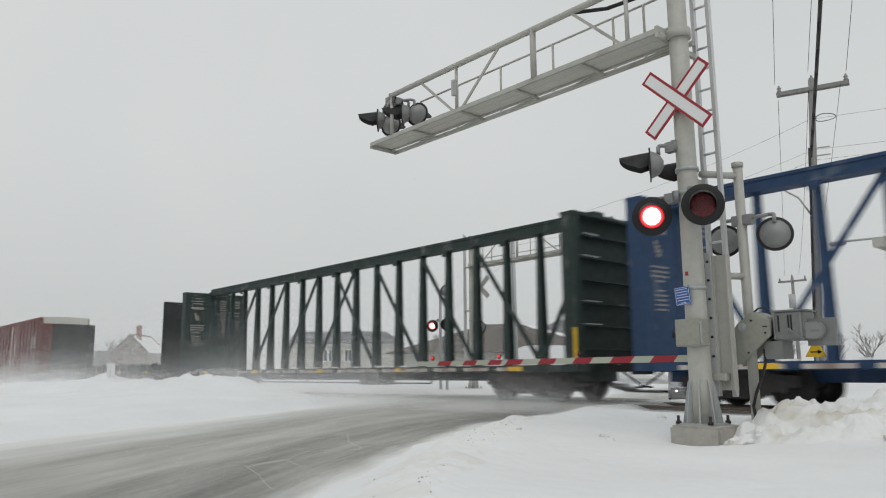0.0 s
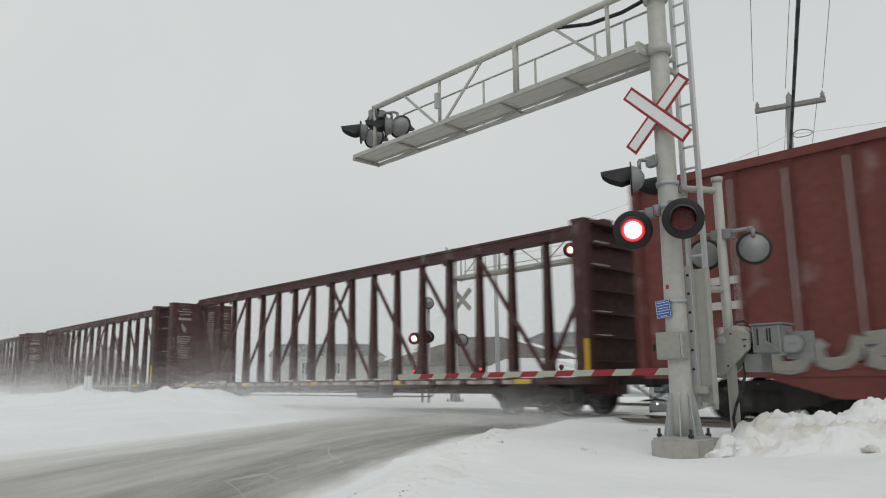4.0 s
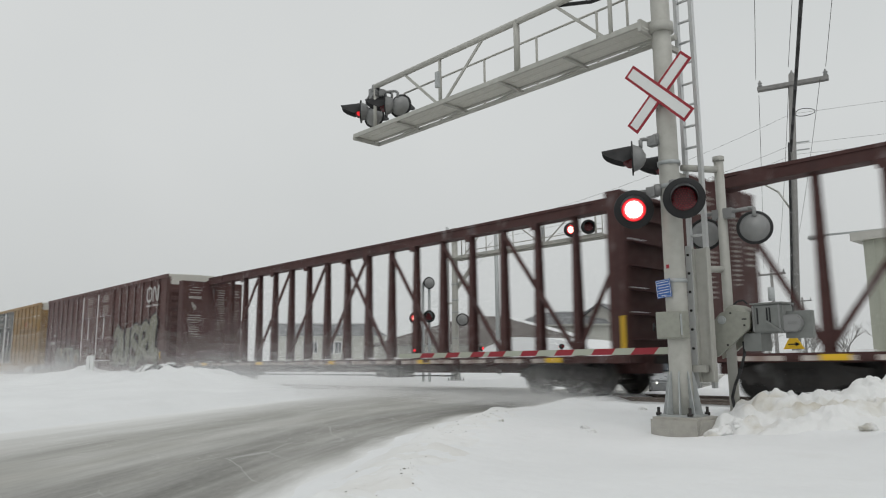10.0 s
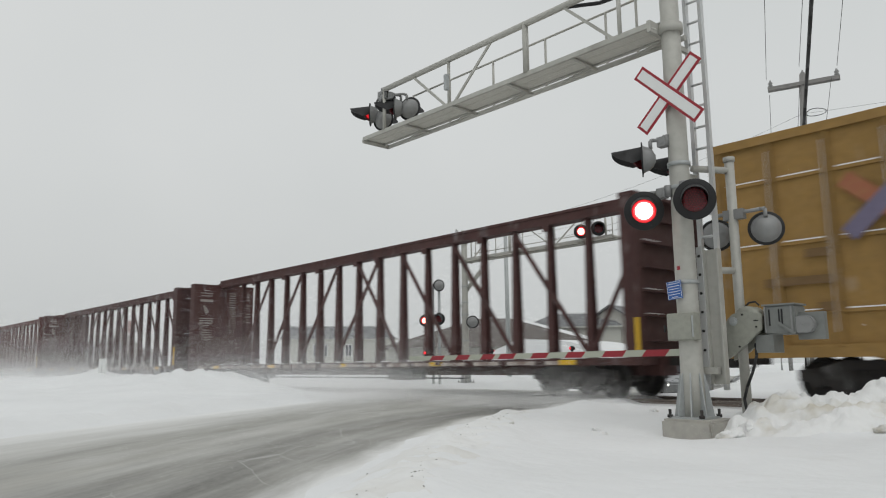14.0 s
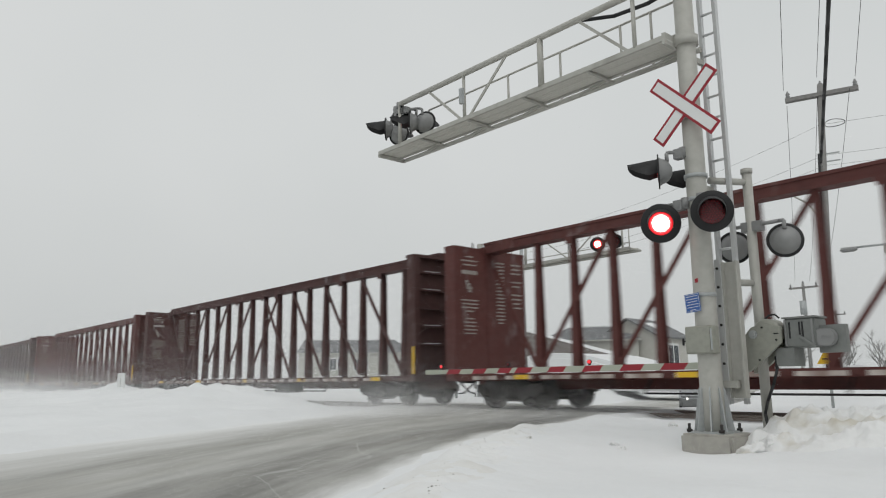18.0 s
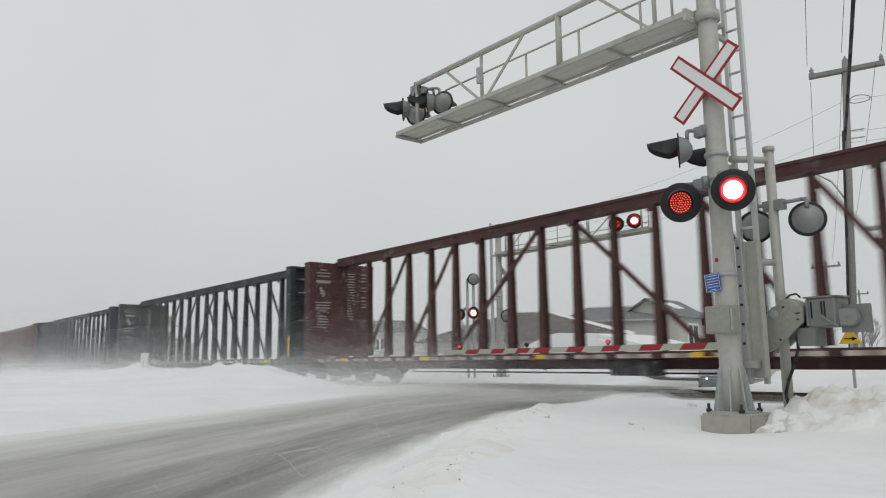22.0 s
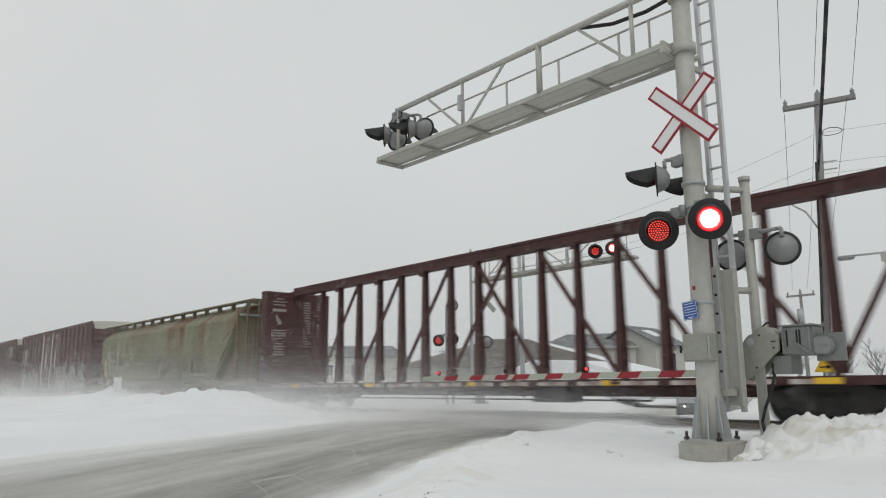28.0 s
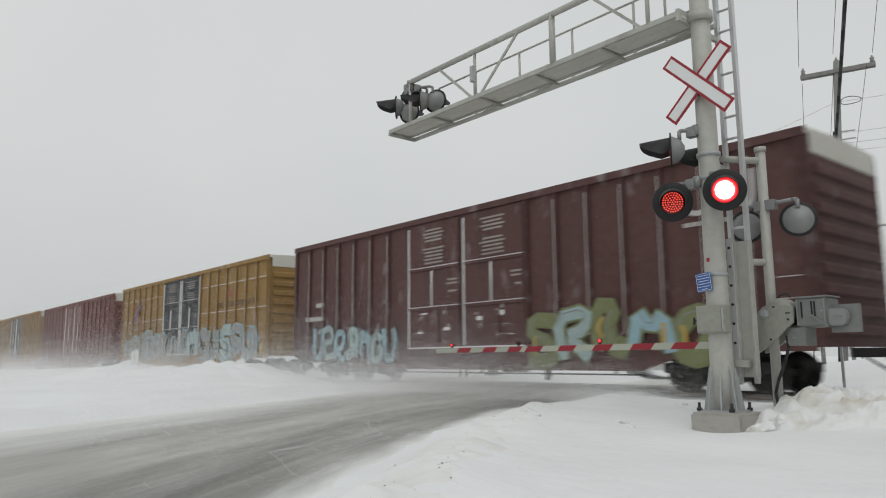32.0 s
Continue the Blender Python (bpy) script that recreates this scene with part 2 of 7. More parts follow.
# ---- the ground: one sheet of snow, the road swept across it ----
TRACK_X = 15.0
EDGE_X = np.array([-60, -10, 0, 2.5, 3.4, 4.7, 6.5, 8.5, 10.9, 14.4, 20, 30, 60, 140])
EDGE_R = np.array([-50, -7.5, 2.0, 4.1, 4.9, 5.9, 7.2, 8.4, 9.2, 9.8, 11.0, 14.5, 27, 60])
SIDE_X = np.array([-60, -10, 0, 2.4, 3.7, 5.5, 8.2, 11.3, 14.2, 20, 30, 60, 140])
SIDE_L = np.array([-36, 3.5, 9.6, 11.4, 12.3, 13.5, 15.3, 17.4, 18.9, 20.2, 23.5, 36, 70])


def road_edges(x):
    return float(np.interp(x, EDGE_X, EDGE_R)), float(np.interp(x, SIDE_X, SIDE_L))


def smooth(a, b, x):
    t = min(1.0, max(0.0, (x - a) / (b - a)))
    return t * t * (3 - 2 * t)


def road_z(x):
    return -0.1 + 0.1 * smooth(11.5, 13.6, x) - 0.5 * smooth(17.0, 24, x)


def bump(x, y, cx, cy, rx, ry, turn=0.0):
    c, s = math.cos(turn), math.sin(turn)
    dx, dy = x - cx, y - cy
    u, v = (c * dx + s * dy) / rx, (-s * dx + c * dy) / ry
    return math.exp(-(u * u + v * v))


def rough_noise(x, y, scale, octaves=4):
    return noise.fractal(Vector((x * scale, y * scale, 3.7)), 1.0, 2.0, octaves)


def ground_z(x, y):
    r, l = road_edges(x)
    off = max(r - y, y - l)
    base = -0.03
    z = base + 0.035 * rough_noise(x, y, 0.35)
    # ploughed bank beside the tracks, beyond the road
    side = smooth(0.2, 3.0, y - l)
    ridge = 0.52 * bump(x, y, 10.3, 23.4, 1.9, 2.6, 0.3) + 0.42 * bump(x, y, 10.4, 28, 2.2, 3.2) + 0.55 * bump(x, y, 10.4, 34.3, 2.2, 3.6) + 0.3 * bump(x, y, 10.8, 44, 2.5, 7) + 0.2 * bump(x, y, 10.8, 58, 2.5, 12) + 0.16 * bump(x, y, 7.3, 22, 3.5, 5)
    z += side * (ridge * (1 + 0.4 * rough_noise(x, y, 0.8) + 0.22 * rough_noise(x, y + 5, 2.4)) + 0.05)
    # heaps round and behind the crossing mast
    near = smooth(0.3, 1.6, r - y)
    heaps = 0.15 * bump(x, y, 9.75, 4.1, 0.6, 0.42) + 0.16 * bump(x, y, 9.1, 3.9, 0.5, 0.4) + 0.2 * bump(x, y, 8.8, 3.1, 0.55, 0.4) + 0.24 * bump(x, y, 9.9, 3.1, 0.8, 0.6) + 0.34 * bump(x, y, 10.2, 2.3, 1.0, 0.8) + 0.34 * bump(x, y, 10.2, 0.6, 1.4, 1.3) + 0.12 * bump(x, y, 9.9, 4.9, 0.9, 0.9) + 0.16 * bump(x, y, 8.0, 2.0, 0.6, 0.5)
    z += near * heaps * (1 + 0.2 * rough_noise(x, y, 1.2, 3))
    z -= 0.1 * bump(x, y, 8.1, 4.7, 0.75, 0.7)
    # verge that the plough left along the road
    z += 0.1 * math.exp(-((off - 0.9) / 0.7) ** 2) * (1 + 0.8 * rough_noise(x, y, 1.6)) * (1 - smooth(10.5, 13, x) * (1 - smooth(17, 20, x)))
    z += 0.02 * rough_noise(x, y, 1.7, 5) * smooth(0, 1.5, off)
    # fields and banks beyond the tracks
    far = smooth(19, 27, x)
    z += far * (0.35 + 0.25 * rough_noise(x, y, 0.11)) * smooth(0.5, 4, off)
    z += 0.55 * bump(x, y, 24.5, 8.0, 2.0, 4.5) + 0.5 * bump(x, y, 25.5, 28.5, 2.0, 4.5) * smooth(0.5, 3, off)
    if 12.2 < x < 17.8:
        z = min(z, -0.03)
        if off > 0.5:
            z -= 0.06 * smooth(12.2, 13.2, x) * (1 - smooth(16.8, 17.8, x))
    # the road lies clear of the snow
    edge = road_z(x) - 0.05 + 0.062 * smooth(-0.45, 0.0, off + 0.22 * rough_noise(x, y, 1.1))
    return edge if off < 0 else z + (edge - z) * (1 - smooth(0, 0.6, off))


def axis_steps(spans):
    out = [spans[0][0]]
    for a, b, step in spans:
        n = max(1, round((b - a) / step))
        out += [a + (b - a) * (i + 1) / n for i in range(n)]
    return out


gx = axis_steps([(-1500, -200, 260), (-200, -40, 32), (-40, -4, 4), (-4, 2, 0.5), (2, 13, 0.16), (13, 30, 0.5), (30, 70, 4), (70, 200, 26), (200, 1600, 280)])
gy = axis_steps([(-1500, -200, 260), (-200, -40, 32), (-40, -6, 4), (-6, 0, 0.6), (0, 8, 0.12), (8, 30, 0.3), (30, 60, 0.8), (60, 160, 5), (160, 400, 48), (400, 2200, 300)])
verts = [(x, y, ground_z(x, y)) for x in gx for y in gy]
ny = len(gy)
faces = [(i * ny + j, (i + 1) * ny + j, (i + 1) * ny + j + 1, i * ny + j + 1) for i in range(len(gx) - 1) for j in range(ny - 1)]
me = bpy.data.meshes.new("ground")
me.from_pydata(verts, [], faces)
me.polygons.foreach_set("use_smooth", [True] * len(faces))
me.materials.append(SNOW)
tagged(new("ground", me), "white wind-packed snow with ploughed banks beside the road", "snow", kind="structure")


def road_material():
    m, nt, bs = nodes_of("snow_swept_asphalt")
    uv = nt.nodes.new("ShaderNodeUVMap")
    uv.uv_map = "lane"
    sep = nt.nodes.new("ShaderNodeSeparateXYZ")
    nt.links.new(uv.outputs[0], sep.inputs[0])

    def lane_noise(su, sv, scale, detail, shift=0.0):
        mp = nt.nodes.new("ShaderNodeMapping")
        mp.inputs["Scale"].default_value = (su, sv, 1)
        mp.inputs["Location"].default_value = (shift, shift * 0.7, 0)
        n = nt.nodes.new("ShaderNodeTexNoise")
        n.inputs["Scale"].default_value, n.inputs["Detail"].default_value, n.inputs["Roughness"].default_value = scale, detail, 0.62
        nt.links.new(uv.outputs[0], mp.inputs[0])
        nt.links.new(mp.outputs[0], n.inputs["Vector"])
        return n.outputs[0]

    def math_node(op, a, b):
        n = nt.nodes.new("ShaderNodeMath")
        n.operation = op
        for s, v in zip(n.inputs, (a, b)):
            if isinstance(v, (int, float)):
                s.default_value = v
            else:
                nt.links.new(v, s)
        return n.outputs[0]

    # wheel-worn bare strip along the outer lane, streaked by the wind
    across = math_node("ADD", sep.outputs[1], math_node("MULTIPLY", math_node("SUBTRACT", lane_noise(0.12, 0.3, 1.0, 3), 0.5), 2.2))
    strip = nt.nodes.new("ShaderNodeValToRGB")
    el = strip.color_ramp.elements
    el[0].position, el[1].position = 0.012, 0.06
    el[0].color, el[1].color = (0, 0, 0, 1), (1, 1, 1, 1)
    for pos, v in ((0.25, 1.0), (0.36, 0.6), (0.46, 0.36), (0.6, 0.5), (0.76, 0.3), (0.93, 0.0)):
        e = el.new(pos)
        e.color = (v, v, v, 1)
    nt.links.new(math_node("DIVIDE", across, 9.0), strip.inputs[0])
    streak = ramp(nt, lane_noise(0.14, 1.3, 1.3, 7), 0.3, 0.66, (0.42, 0.42, 0.42, 1))
    patch = ramp(nt, lane_noise(0.25, 0.5, 0.6, 5, 7.0), 0.25, 0.6)
    bare = math_node("MULTIPLY", math_node("MULTIPLY", strip.outputs[0], streak), math_node("ADD", math_node("MULTIPLY", patch, 0.6), 0.4))
    rim = ramp(nt, math_node("DIVIDE", math_node("ADD", sep.outputs[1], math_node("MULTIPLY", math_node("SUBTRACT", lane_noise(0.3, 0.8, 1.5, 7, 11.0), 0.5), 1.3)), 10.0), 0.012, 0.075)
    bare = math_node("MULTIPLY", bare, rim)
    # thin snow in the cracks
    snowy = blend(nt, ramp(nt, lane_noise(0.2, 0.8, 1.2, 5, 3.0), 0.3, 0.7), (0.41, 0.402, 0.37), (0.62, 0.618, 0.595))
    tar = blend(nt, ramp(nt, lane_noise(1, 1, 9, 6), 0.35, 0.7), (0.07, 0.069, 0.062), (0.135, 0.132, 0.118))
    vor = nt.nodes.new("ShaderNodeTexVoronoi")
    vor.feature = "DISTANCE_TO_EDGE"
    vor.inputs["Scale"].default_value = 0.9
    wob = nt.nodes.new("ShaderNodeMix")
    wob.data_type = "RGBA"
    wob.inputs[0].default_value = 0.25
    nt.links.new(uv.outputs[0], wob.inputs[6])
    wn = nt.nodes.new("ShaderNodeTexNoise")
    wn.inputs["Scale"].default_value = 1.1
    nt.links.new(uv.outputs[0], wn.inputs["Vector"])
    nt.links.new(wn.outputs["Color"], wob.inputs[7])
    nt.links.new(wob.outputs[2], vor.inputs["Vector"])
    crack = ramp(nt, vor.outputs["Distance"], 0.003, 0.009, (0.55, 0.55, 0.55, 1), (0, 0, 0, 1))
    crack = math_node("MULTIPLY", crack, ramp(nt, lane_noise(1, 1, 0.45, 3, 21.0), 0.5, 0.6))
    tar = blend(nt, crack, tar, (0.5, 0.5, 0.5))
    far_rim = ramp(nt, math_node("DIVIDE", math_node("ADD", sep.outputs[1], math_node("MULTIPLY", math_node("SUBTRACT", lane_noise(0.2, 0.7, 1.2, 6, 5.0), 0.5), 3.6)), 10.0), 0.52, 0.92, (1, 1, 1, 1), (0, 0, 0, 1))
    rims = math_node("MULTIPLY", rim, far_rim)
    snowy = blend(nt, rims, (0.76, 0.765, 0.76), snowy)
    nt.links.new(blend(nt, bare, snowy, tar), bs.inputs["Base Color"])
    nt.links.new(ramp(nt, bare, 0.1, 0.9, (0.85, 0.85, 0.85, 1), (0.6, 0.6, 0.6, 1)), bs.inputs["Roughness"])
    bs.inputs["Specular IOR Level"].default_value = 0.2
    relief(nt, bs, lane_noise(0.5, 1.5, 4, 8), 0.4, 0.02)
    return m


def build_road():
    xs = axis_steps([(-60, -4, 4), (-4, 12, 0.4), (12, 22, 0.5), (22, 140, 4)])
    across, verts, uvs, run = 14, [], [], 0.0
    prev = None
    for x in xs:
        r, l = road_edges(x)
        mid = Vector((x, (r + l) / 2))
        run += (mid - prev).length if prev else 0.0
        prev = mid
        for k in range(across + 1):
            v = k / across
            verts.append((x, r + (l - r) * v, road_z(x) + 0.05 * (0.25 - (v - 0.5) ** 2) - 0.012))
            uvs.append((run, v * 9.0))
    n = across + 1
    faces = [(i * n + k, (i + 1) * n + k, (i + 1) * n + k + 1, i * n + k + 1) for i in range(len(xs) - 1) for k in range(across)]
    me = bpy.data.meshes.new("road")
    me.from_pydata(verts, [], faces)
    layer = me.uv_layers.new(name="lane")
    for poly in me.polygons:
        for li, vi in zip(poly.loop_indices, poly.vertices):
            layer.data[li].uv = uvs[vi]
    me.polygons.foreach_set("use_smooth", [True] * len(faces))
    me.materials.append(road_material())
    return tagged(new("road", me), "asphalt road under thin blown snow with bare wheel tracks", "road", kind="structure")


build_road()

# ---- the track ----
track = thing("railway_track", "steel rails on snowed-in timber ties", "track", pose(TRACK_X, 0, 0), kind="structure")
for side in (-0.75, 0.75):
    b = BM()
    extrude_outline(b, [(-0.07, -0.17), (0.07, -0.17), (0.02, -0.145), (0.012, -0.045), (0.036, -0.035), (0.036, 0), (-0.036, 0), (-0.036, -0.035), (-0.012, -0.045), (-0.02, -0.145)], lambda a, c, d: (side + a, -150 + d, c), 900.0)
    part("rail", b, RAIL, track)
tie = mesh_of("tie", box(BM(), -1.3, 1.3, -0.11, 0.11, -0.3, -0.165), WOOD)
for k in range(110):
    y = 0.3 + 0.55 * k
    if not 9.0 < y < 20.0:
        put("tie", tie, track, pose(0, y, 0))


def snow_chunk(seed, x, y, size, flat=0.7):
    rnd = random.Random(seed)
    b = BM()
    bmesh.ops.create_icosphere(b, subdivisions=4, radius=1.0)
    off = Vector((rnd.uniform(0, 50), rnd.uniform(0, 50), rnd.uniform(0, 50)))
    for v in b.verts:
        d = v.co.normalized()
        k = 1 + 0.5 * noise.noise(d * 1.2 + off) - 0.4 * abs(noise.noise(d * 2.6 + off)) + 0.2 * noise.noise(d * 5.5 + off) + 0.08 * noise.noise(d * 13 + off)
        v.co = Vector((d.x * k, d.y * k * 1.2, d.z * k * flat)) * size
    for f in b.faces:
        f.smooth = True
    solid("snow_chunk", b, SNOW_DIRTY, "broken block of dirty ploughed snow", "snow chunk", pose(x, y, ground_z(x, y) + size * 0.08, rnd.uniform(-25, 25), rnd.uniform(-25, 25), rnd.uniform(0, 360)), "ploughed snow blocks")


for i, (x, y, sz) in enumerate(((8.85, 4.2, 0.1), (8.12, 4.12, 0.16), (8.42, 4.0, 0.2), (10.9, 4.55, 0.26), (8.45, 2.65, 0.1), (8.2, 1.9, 0.12), (8.55, 3.6, 0.07), (7.6, 5.6, 0.07), (7.2, 5.2, 0.05), (6.5, 6.0, 0.045), (10.5, 6.6, 0.09), (11.2, 6.2, 0.1))):
    snow_chunk(100 + i, x, y, sz * 0.85)



def crumbled_snow(name, label, xs, ys, step, height, material):
    """A bank of broken snow as one fine sheet; height(x, y) is None where there is no bank."""
    nx, ny = round((xs[1] - xs[0]) / step) + 1, round((ys[1] - ys[0]) / step) + 1
    index, verts, faces = {}, [], []
    for i in range(nx):
        for j in range(ny):
            x, y = xs[0] + step * i, ys[0] + step * j
            z = height(x, y)
            if z is not None:
                index[i, j] = len(verts)
                verts.append((x, y, z))
    for i, j in index:
        q = [(i, j), (i + 1, j), (i + 1, j + 1), (i, j + 1)]
        if all(k in index for k in q):
            faces.append([index[k] for k in q])
    me = bpy.data.meshes.new(name)
    me.from_pydata(verts, [], faces)
    me.polygons.foreach_set("use_smooth", [True] * len(faces))
    me.materials.append(material)
    return tagged(new(name, me), label, "snow bank", kind="stuff")


def lumps(x, y, scale, sharp=1.0):
    """Rounded clods: high in the middle of each cell, low along the cracks between them."""
    d = noise.voronoi(Vector((x * scale + 0.35 * noise.noise(Vector((x * scale, y * scale, 1.0))), y * scale, 0.5)))[0]
    return min(1.0, (d[1] - d[0]) * 1.5) ** 0.7 * sharp


def blocks(x, y, scale):
    """Broken blocks: each cell has its own height and tilt, with a crack round it."""
    v = Vector((x * scale + 0.25 * noise.noise(Vector((x * 3, y * 3, 1.0))), y * scale + 0.25 * noise.noise(Vector((x * 3, y * 3, 9.0))), 0.5))
    d, pts = noise.voronoi(v)
    p = pts[0]
    h = noise.cell(p * 31.7 + Vector((0.3, 0.7, 0.1))) % 1.0
    t1, t2 = noise.cell(p * 17.3) % 1.0 - 0.5, noise.cell(p * 11.9) % 1.0 - 0.5
    return (h - 0.4 + 0.5 * (t1 * (v.x - p.x) + t2 * (v.y - p.y))) * min(1.0, (d[1] - d[0]) * 6.0)


def heap_z(x, y):
    env = 0.2 * bump(x, y, 9.75, 4.05, 0.6, 0.4) + 0.2 * bump(x, y, 8.95, 4.1, 0.42, 0.36) + 0.24 * bump(x, y, 9.15, 3.75, 0.5, 0.35) + 0.24 * bump(x, y, 8.85, 3.1, 0.5, 0.4) + 0.3 * bump(x, y, 9.9, 3.15, 0.8, 0.55) + 0.36 * bump(x, y, 10.2, 2.2, 1.0, 0.8) + 0.2 * bump(x, y, 9.0, 2.2, 0.5, 0.6) + 0.3 * bump(x, y, 10.0, 0.9, 1.2, 1.2) + 0.3 * bump(x, y, 8.68, 4.12, 0.4, 0.3) + 0.16 * bump(x, y, 8.35, 3.5, 0.4, 0.4) + 0.12 * bump(x, y, 9.5, 4.55, 0.5, 0.3)
    g = ground_z(x, y)
    if env < 0.03:
        return None
    k = smooth(0.025, 0.16, env)
    clods = sum(a * abs(noise.noise(Vector((x * f + 3.1, y * f + 1.7, 0.37 * f)))) for a, f in ((0.18, 1.7), (0.15, 3.6), (0.085, 8.0), (0.026, 18.0)))
    return g - 0.06 * (1 - k) + k * (0.14 * env + clods * min(1.0, 0.3 + env * 3) - 0.03 + 0.13 * blocks(x, y, 2.6) * min(1.0, env * 4))


crumbled_snow("snow_bank", "broken heap of ploughed snow beside the signal mast", (7.8, 11.6), (0.0, 5.0), 0.027, heap_z, SNOW_DIRTY)


def verge_z(x, y):
    r, l = road_edges(x)
    off = r - y + 0.35 * rough_noise(x, y, 0.9)
    k = smooth(-0.25, 0.45, off) * (1 - smooth(0.7, 1.5, off))
    if k < 0.03:
        return None
    return max(ground_z(x, y), road_z(x) - 0.01) - 0.02 * (1 - k) + k * (0.01 + 0.035 * rough_noise(x, y, 2.2, 4) + 0.03 * (lumps(x, y, 5.0) - 0.3) * (0.5 + rough_noise(x + 7, y, 0.8)) + 0.008 * rough_noise(x, y, 14, 4))


crumbled_snow("snow_verge", "dirty crumbled snow along the edge of the road", (1.6, 8.6), (2.6, 9.0), 0.035, verge_z, SNOW_VERGE)


# grit and clods thrown up along the road's edge
rnd = random.Random(5)
GRIT = paint("road_grit", (0.12, 0.11, 0.09), 0.9, 0, 0.5, (0.3, 0.29, 0.26), 20)
b = BM()
clusters = [(rnd.uniform(2.2, 8.6), rnd.gauss(0.65, 0.25)) for _ in range(16)]
for _ in range(420):
    cx, off = rnd.choice(clusters)
    x = cx + rnd.gauss(0, 0.22)
    r, l = road_edges(x)
    y = r - off - rnd.gauss(0, 0.09)
    s = rnd.choice((0.002, 0.003, 0.003, 0.004, 0.006, 0.012))
    z = verge_z(x, y) or ground_z(x, y)
    vs = [b.verts.new((x + s * rnd.uniform(0.6, 1.3) * cx, y + s * rnd.uniform(0.6, 1.6) * cy, z + s * 0.6 * cz)) for cx, cy, cz in ((1, 0, 0), (-1, 0, 0), (0, 1, 0), (0, -1, 0), (0, 0, 0.8), (0, 0, -0.8))]
    for f in ((0, 2, 4), (2, 1, 4), (1, 3, 4), (3, 0, 4), (2, 0, 5), (1, 2, 5), (3, 1, 5), (0, 3, 5)):
        b.faces.new([vs[i] for i in f])
solid("road_grit", b, GRIT, "scattered dark grit along the snowy road edge", "grit", kind="stuff")
# ---- crossing signals ----
FLIPS = []          # (lamp disc, phase, lead): turned in motions()


def visor_mesh(r=0.168, length=0.43):
    """A long tongue-shaped hood: the upper half of a tube, cut away in a curve towards its tip."""
    b = BM()
    n = 18
    shells = []
    for rr in (r, r - 0.007):
        rows = []
        for i in range(n + 1):
            a = radians(-22 + 224 * i / n)
            up = max(0.0, (math.sin(a) + 0.37) / 1.37)
            reach = length * (0.3 + 0.7 * (1 - (1 - up) ** 2.4))
            rows.append((b.verts.new((rr * math.cos(a), -0.004, rr * math.sin(a) + 0.02)), b.verts.new((rr * 0.94 * math.cos(a), -reach, rr * 0.94 * math.sin(a) - 0.02))))
        for (p, q), (u, v) in zip(rows[:-1], rows[1:]):
            b.faces.new((p, q, v, u)).smooth = True
        shells.append(rows)
    for k in range(n):
        b.faces.new((shells[0][k][1], shells[0][k + 1][1], shells[1][k + 1][1], shells[1][k][1]))
    return mesh_of("hood", b, BLACK)


DEEP_DOME = mesh_of("flasher", lathe(BM(), [(0.0, 0.27), (0.06, 0.266), (0.14, 0.225), (0.186, 0.14), (0.204, 0.06), (0.206, 0.02), (0.206, 0.012), (0.19, 0.012), (0.188, 0.06), (0.17, 0.135), (0.13, 0.2), (0.0, 0.262)], 28), CAST)
DOME = mesh_of("flasher", lathe(BM(), [(0.0, 0.2), (0.055, 0.198), (0.07, 0.186), (0.125, 0.158), (0.168, 0.105), (0.19, 0.05), (0.2, 0.026), (0.212, 0.02), (0.212, 0.012), (0.185, 0.012), (0.18, 0.05), (0.155, 0.1), (0.11, 0.15), (0.0, 0.186)], 28), CAST)
RING = mesh_of("backing_plate", lathe(BM(), [(0.158, -0.004), (0.158, 0.012), (0.19, 0.018), (0.25, 0.018), (0.256, 0.008), (0.25, -0.004), (0.158, -0.004)], 36), BLACK)
HOOD = visor_mesh()


def disc_mesh():
    """A carrier with three round faces: bright, afterglow and dark."""
    b = BM()
    r, deep = 0.156, 0.0905
    for k in range(3):
        turn = pose(0, 0, 0, 0, 0, -120 * k)
        before = len(b.faces)
        lathe(b, [(0.0, -deep - 0.004), (0.112, -deep - 0.003), (0.134, -deep - 0.002), (r, -deep), (r - 0.02, -deep + 0.02), (0.0, -deep + 0.02)], 28)
        b.faces.ensure_lookup_table()
        fresh = b.faces[before:]
        for f in fresh:
            c = f.calc_center_median()
            rad = math.hypot(c.x, c.z)
            # bright face: white-hot core, then two emissive rings for the glare round it
            f.material_index = 2 if c.y > -deep + 0.003 or k == 2 or k == 1 else (0 if rad < 0.112 else 4 if rad < 0.134 else 1)
        if k:
            for i in range(5):
                for j in range(max(1, 6 * i)):
                    t = 2 * math.pi * j / max(1, 6 * i)
                    x, z = 0.0305 * i * math.cos(t), 0.0305 * i * math.sin(t)
                    start = len(b.faces)
                    rod(b, (x, -deep, z), (x, -deep - 0.009, z), 0.011, 0.007, 6)
                    b.faces.ensure_lookup_table()
                    for f in b.faces[start:]:
                        f.material_index = 3 if k == 2 else 5
        b.faces.ensure_lookup_table()
        vs = {v for f in b.faces[before:] for v in f.verts}
        for v in vs:
            v.co = turn @ v.co
    return mesh_of("lamp", b, [LIT_CORE, LIT_RING, LENS, LED, LIT_GLARE, AFTERGLOW])


LAMP = disc_mesh()


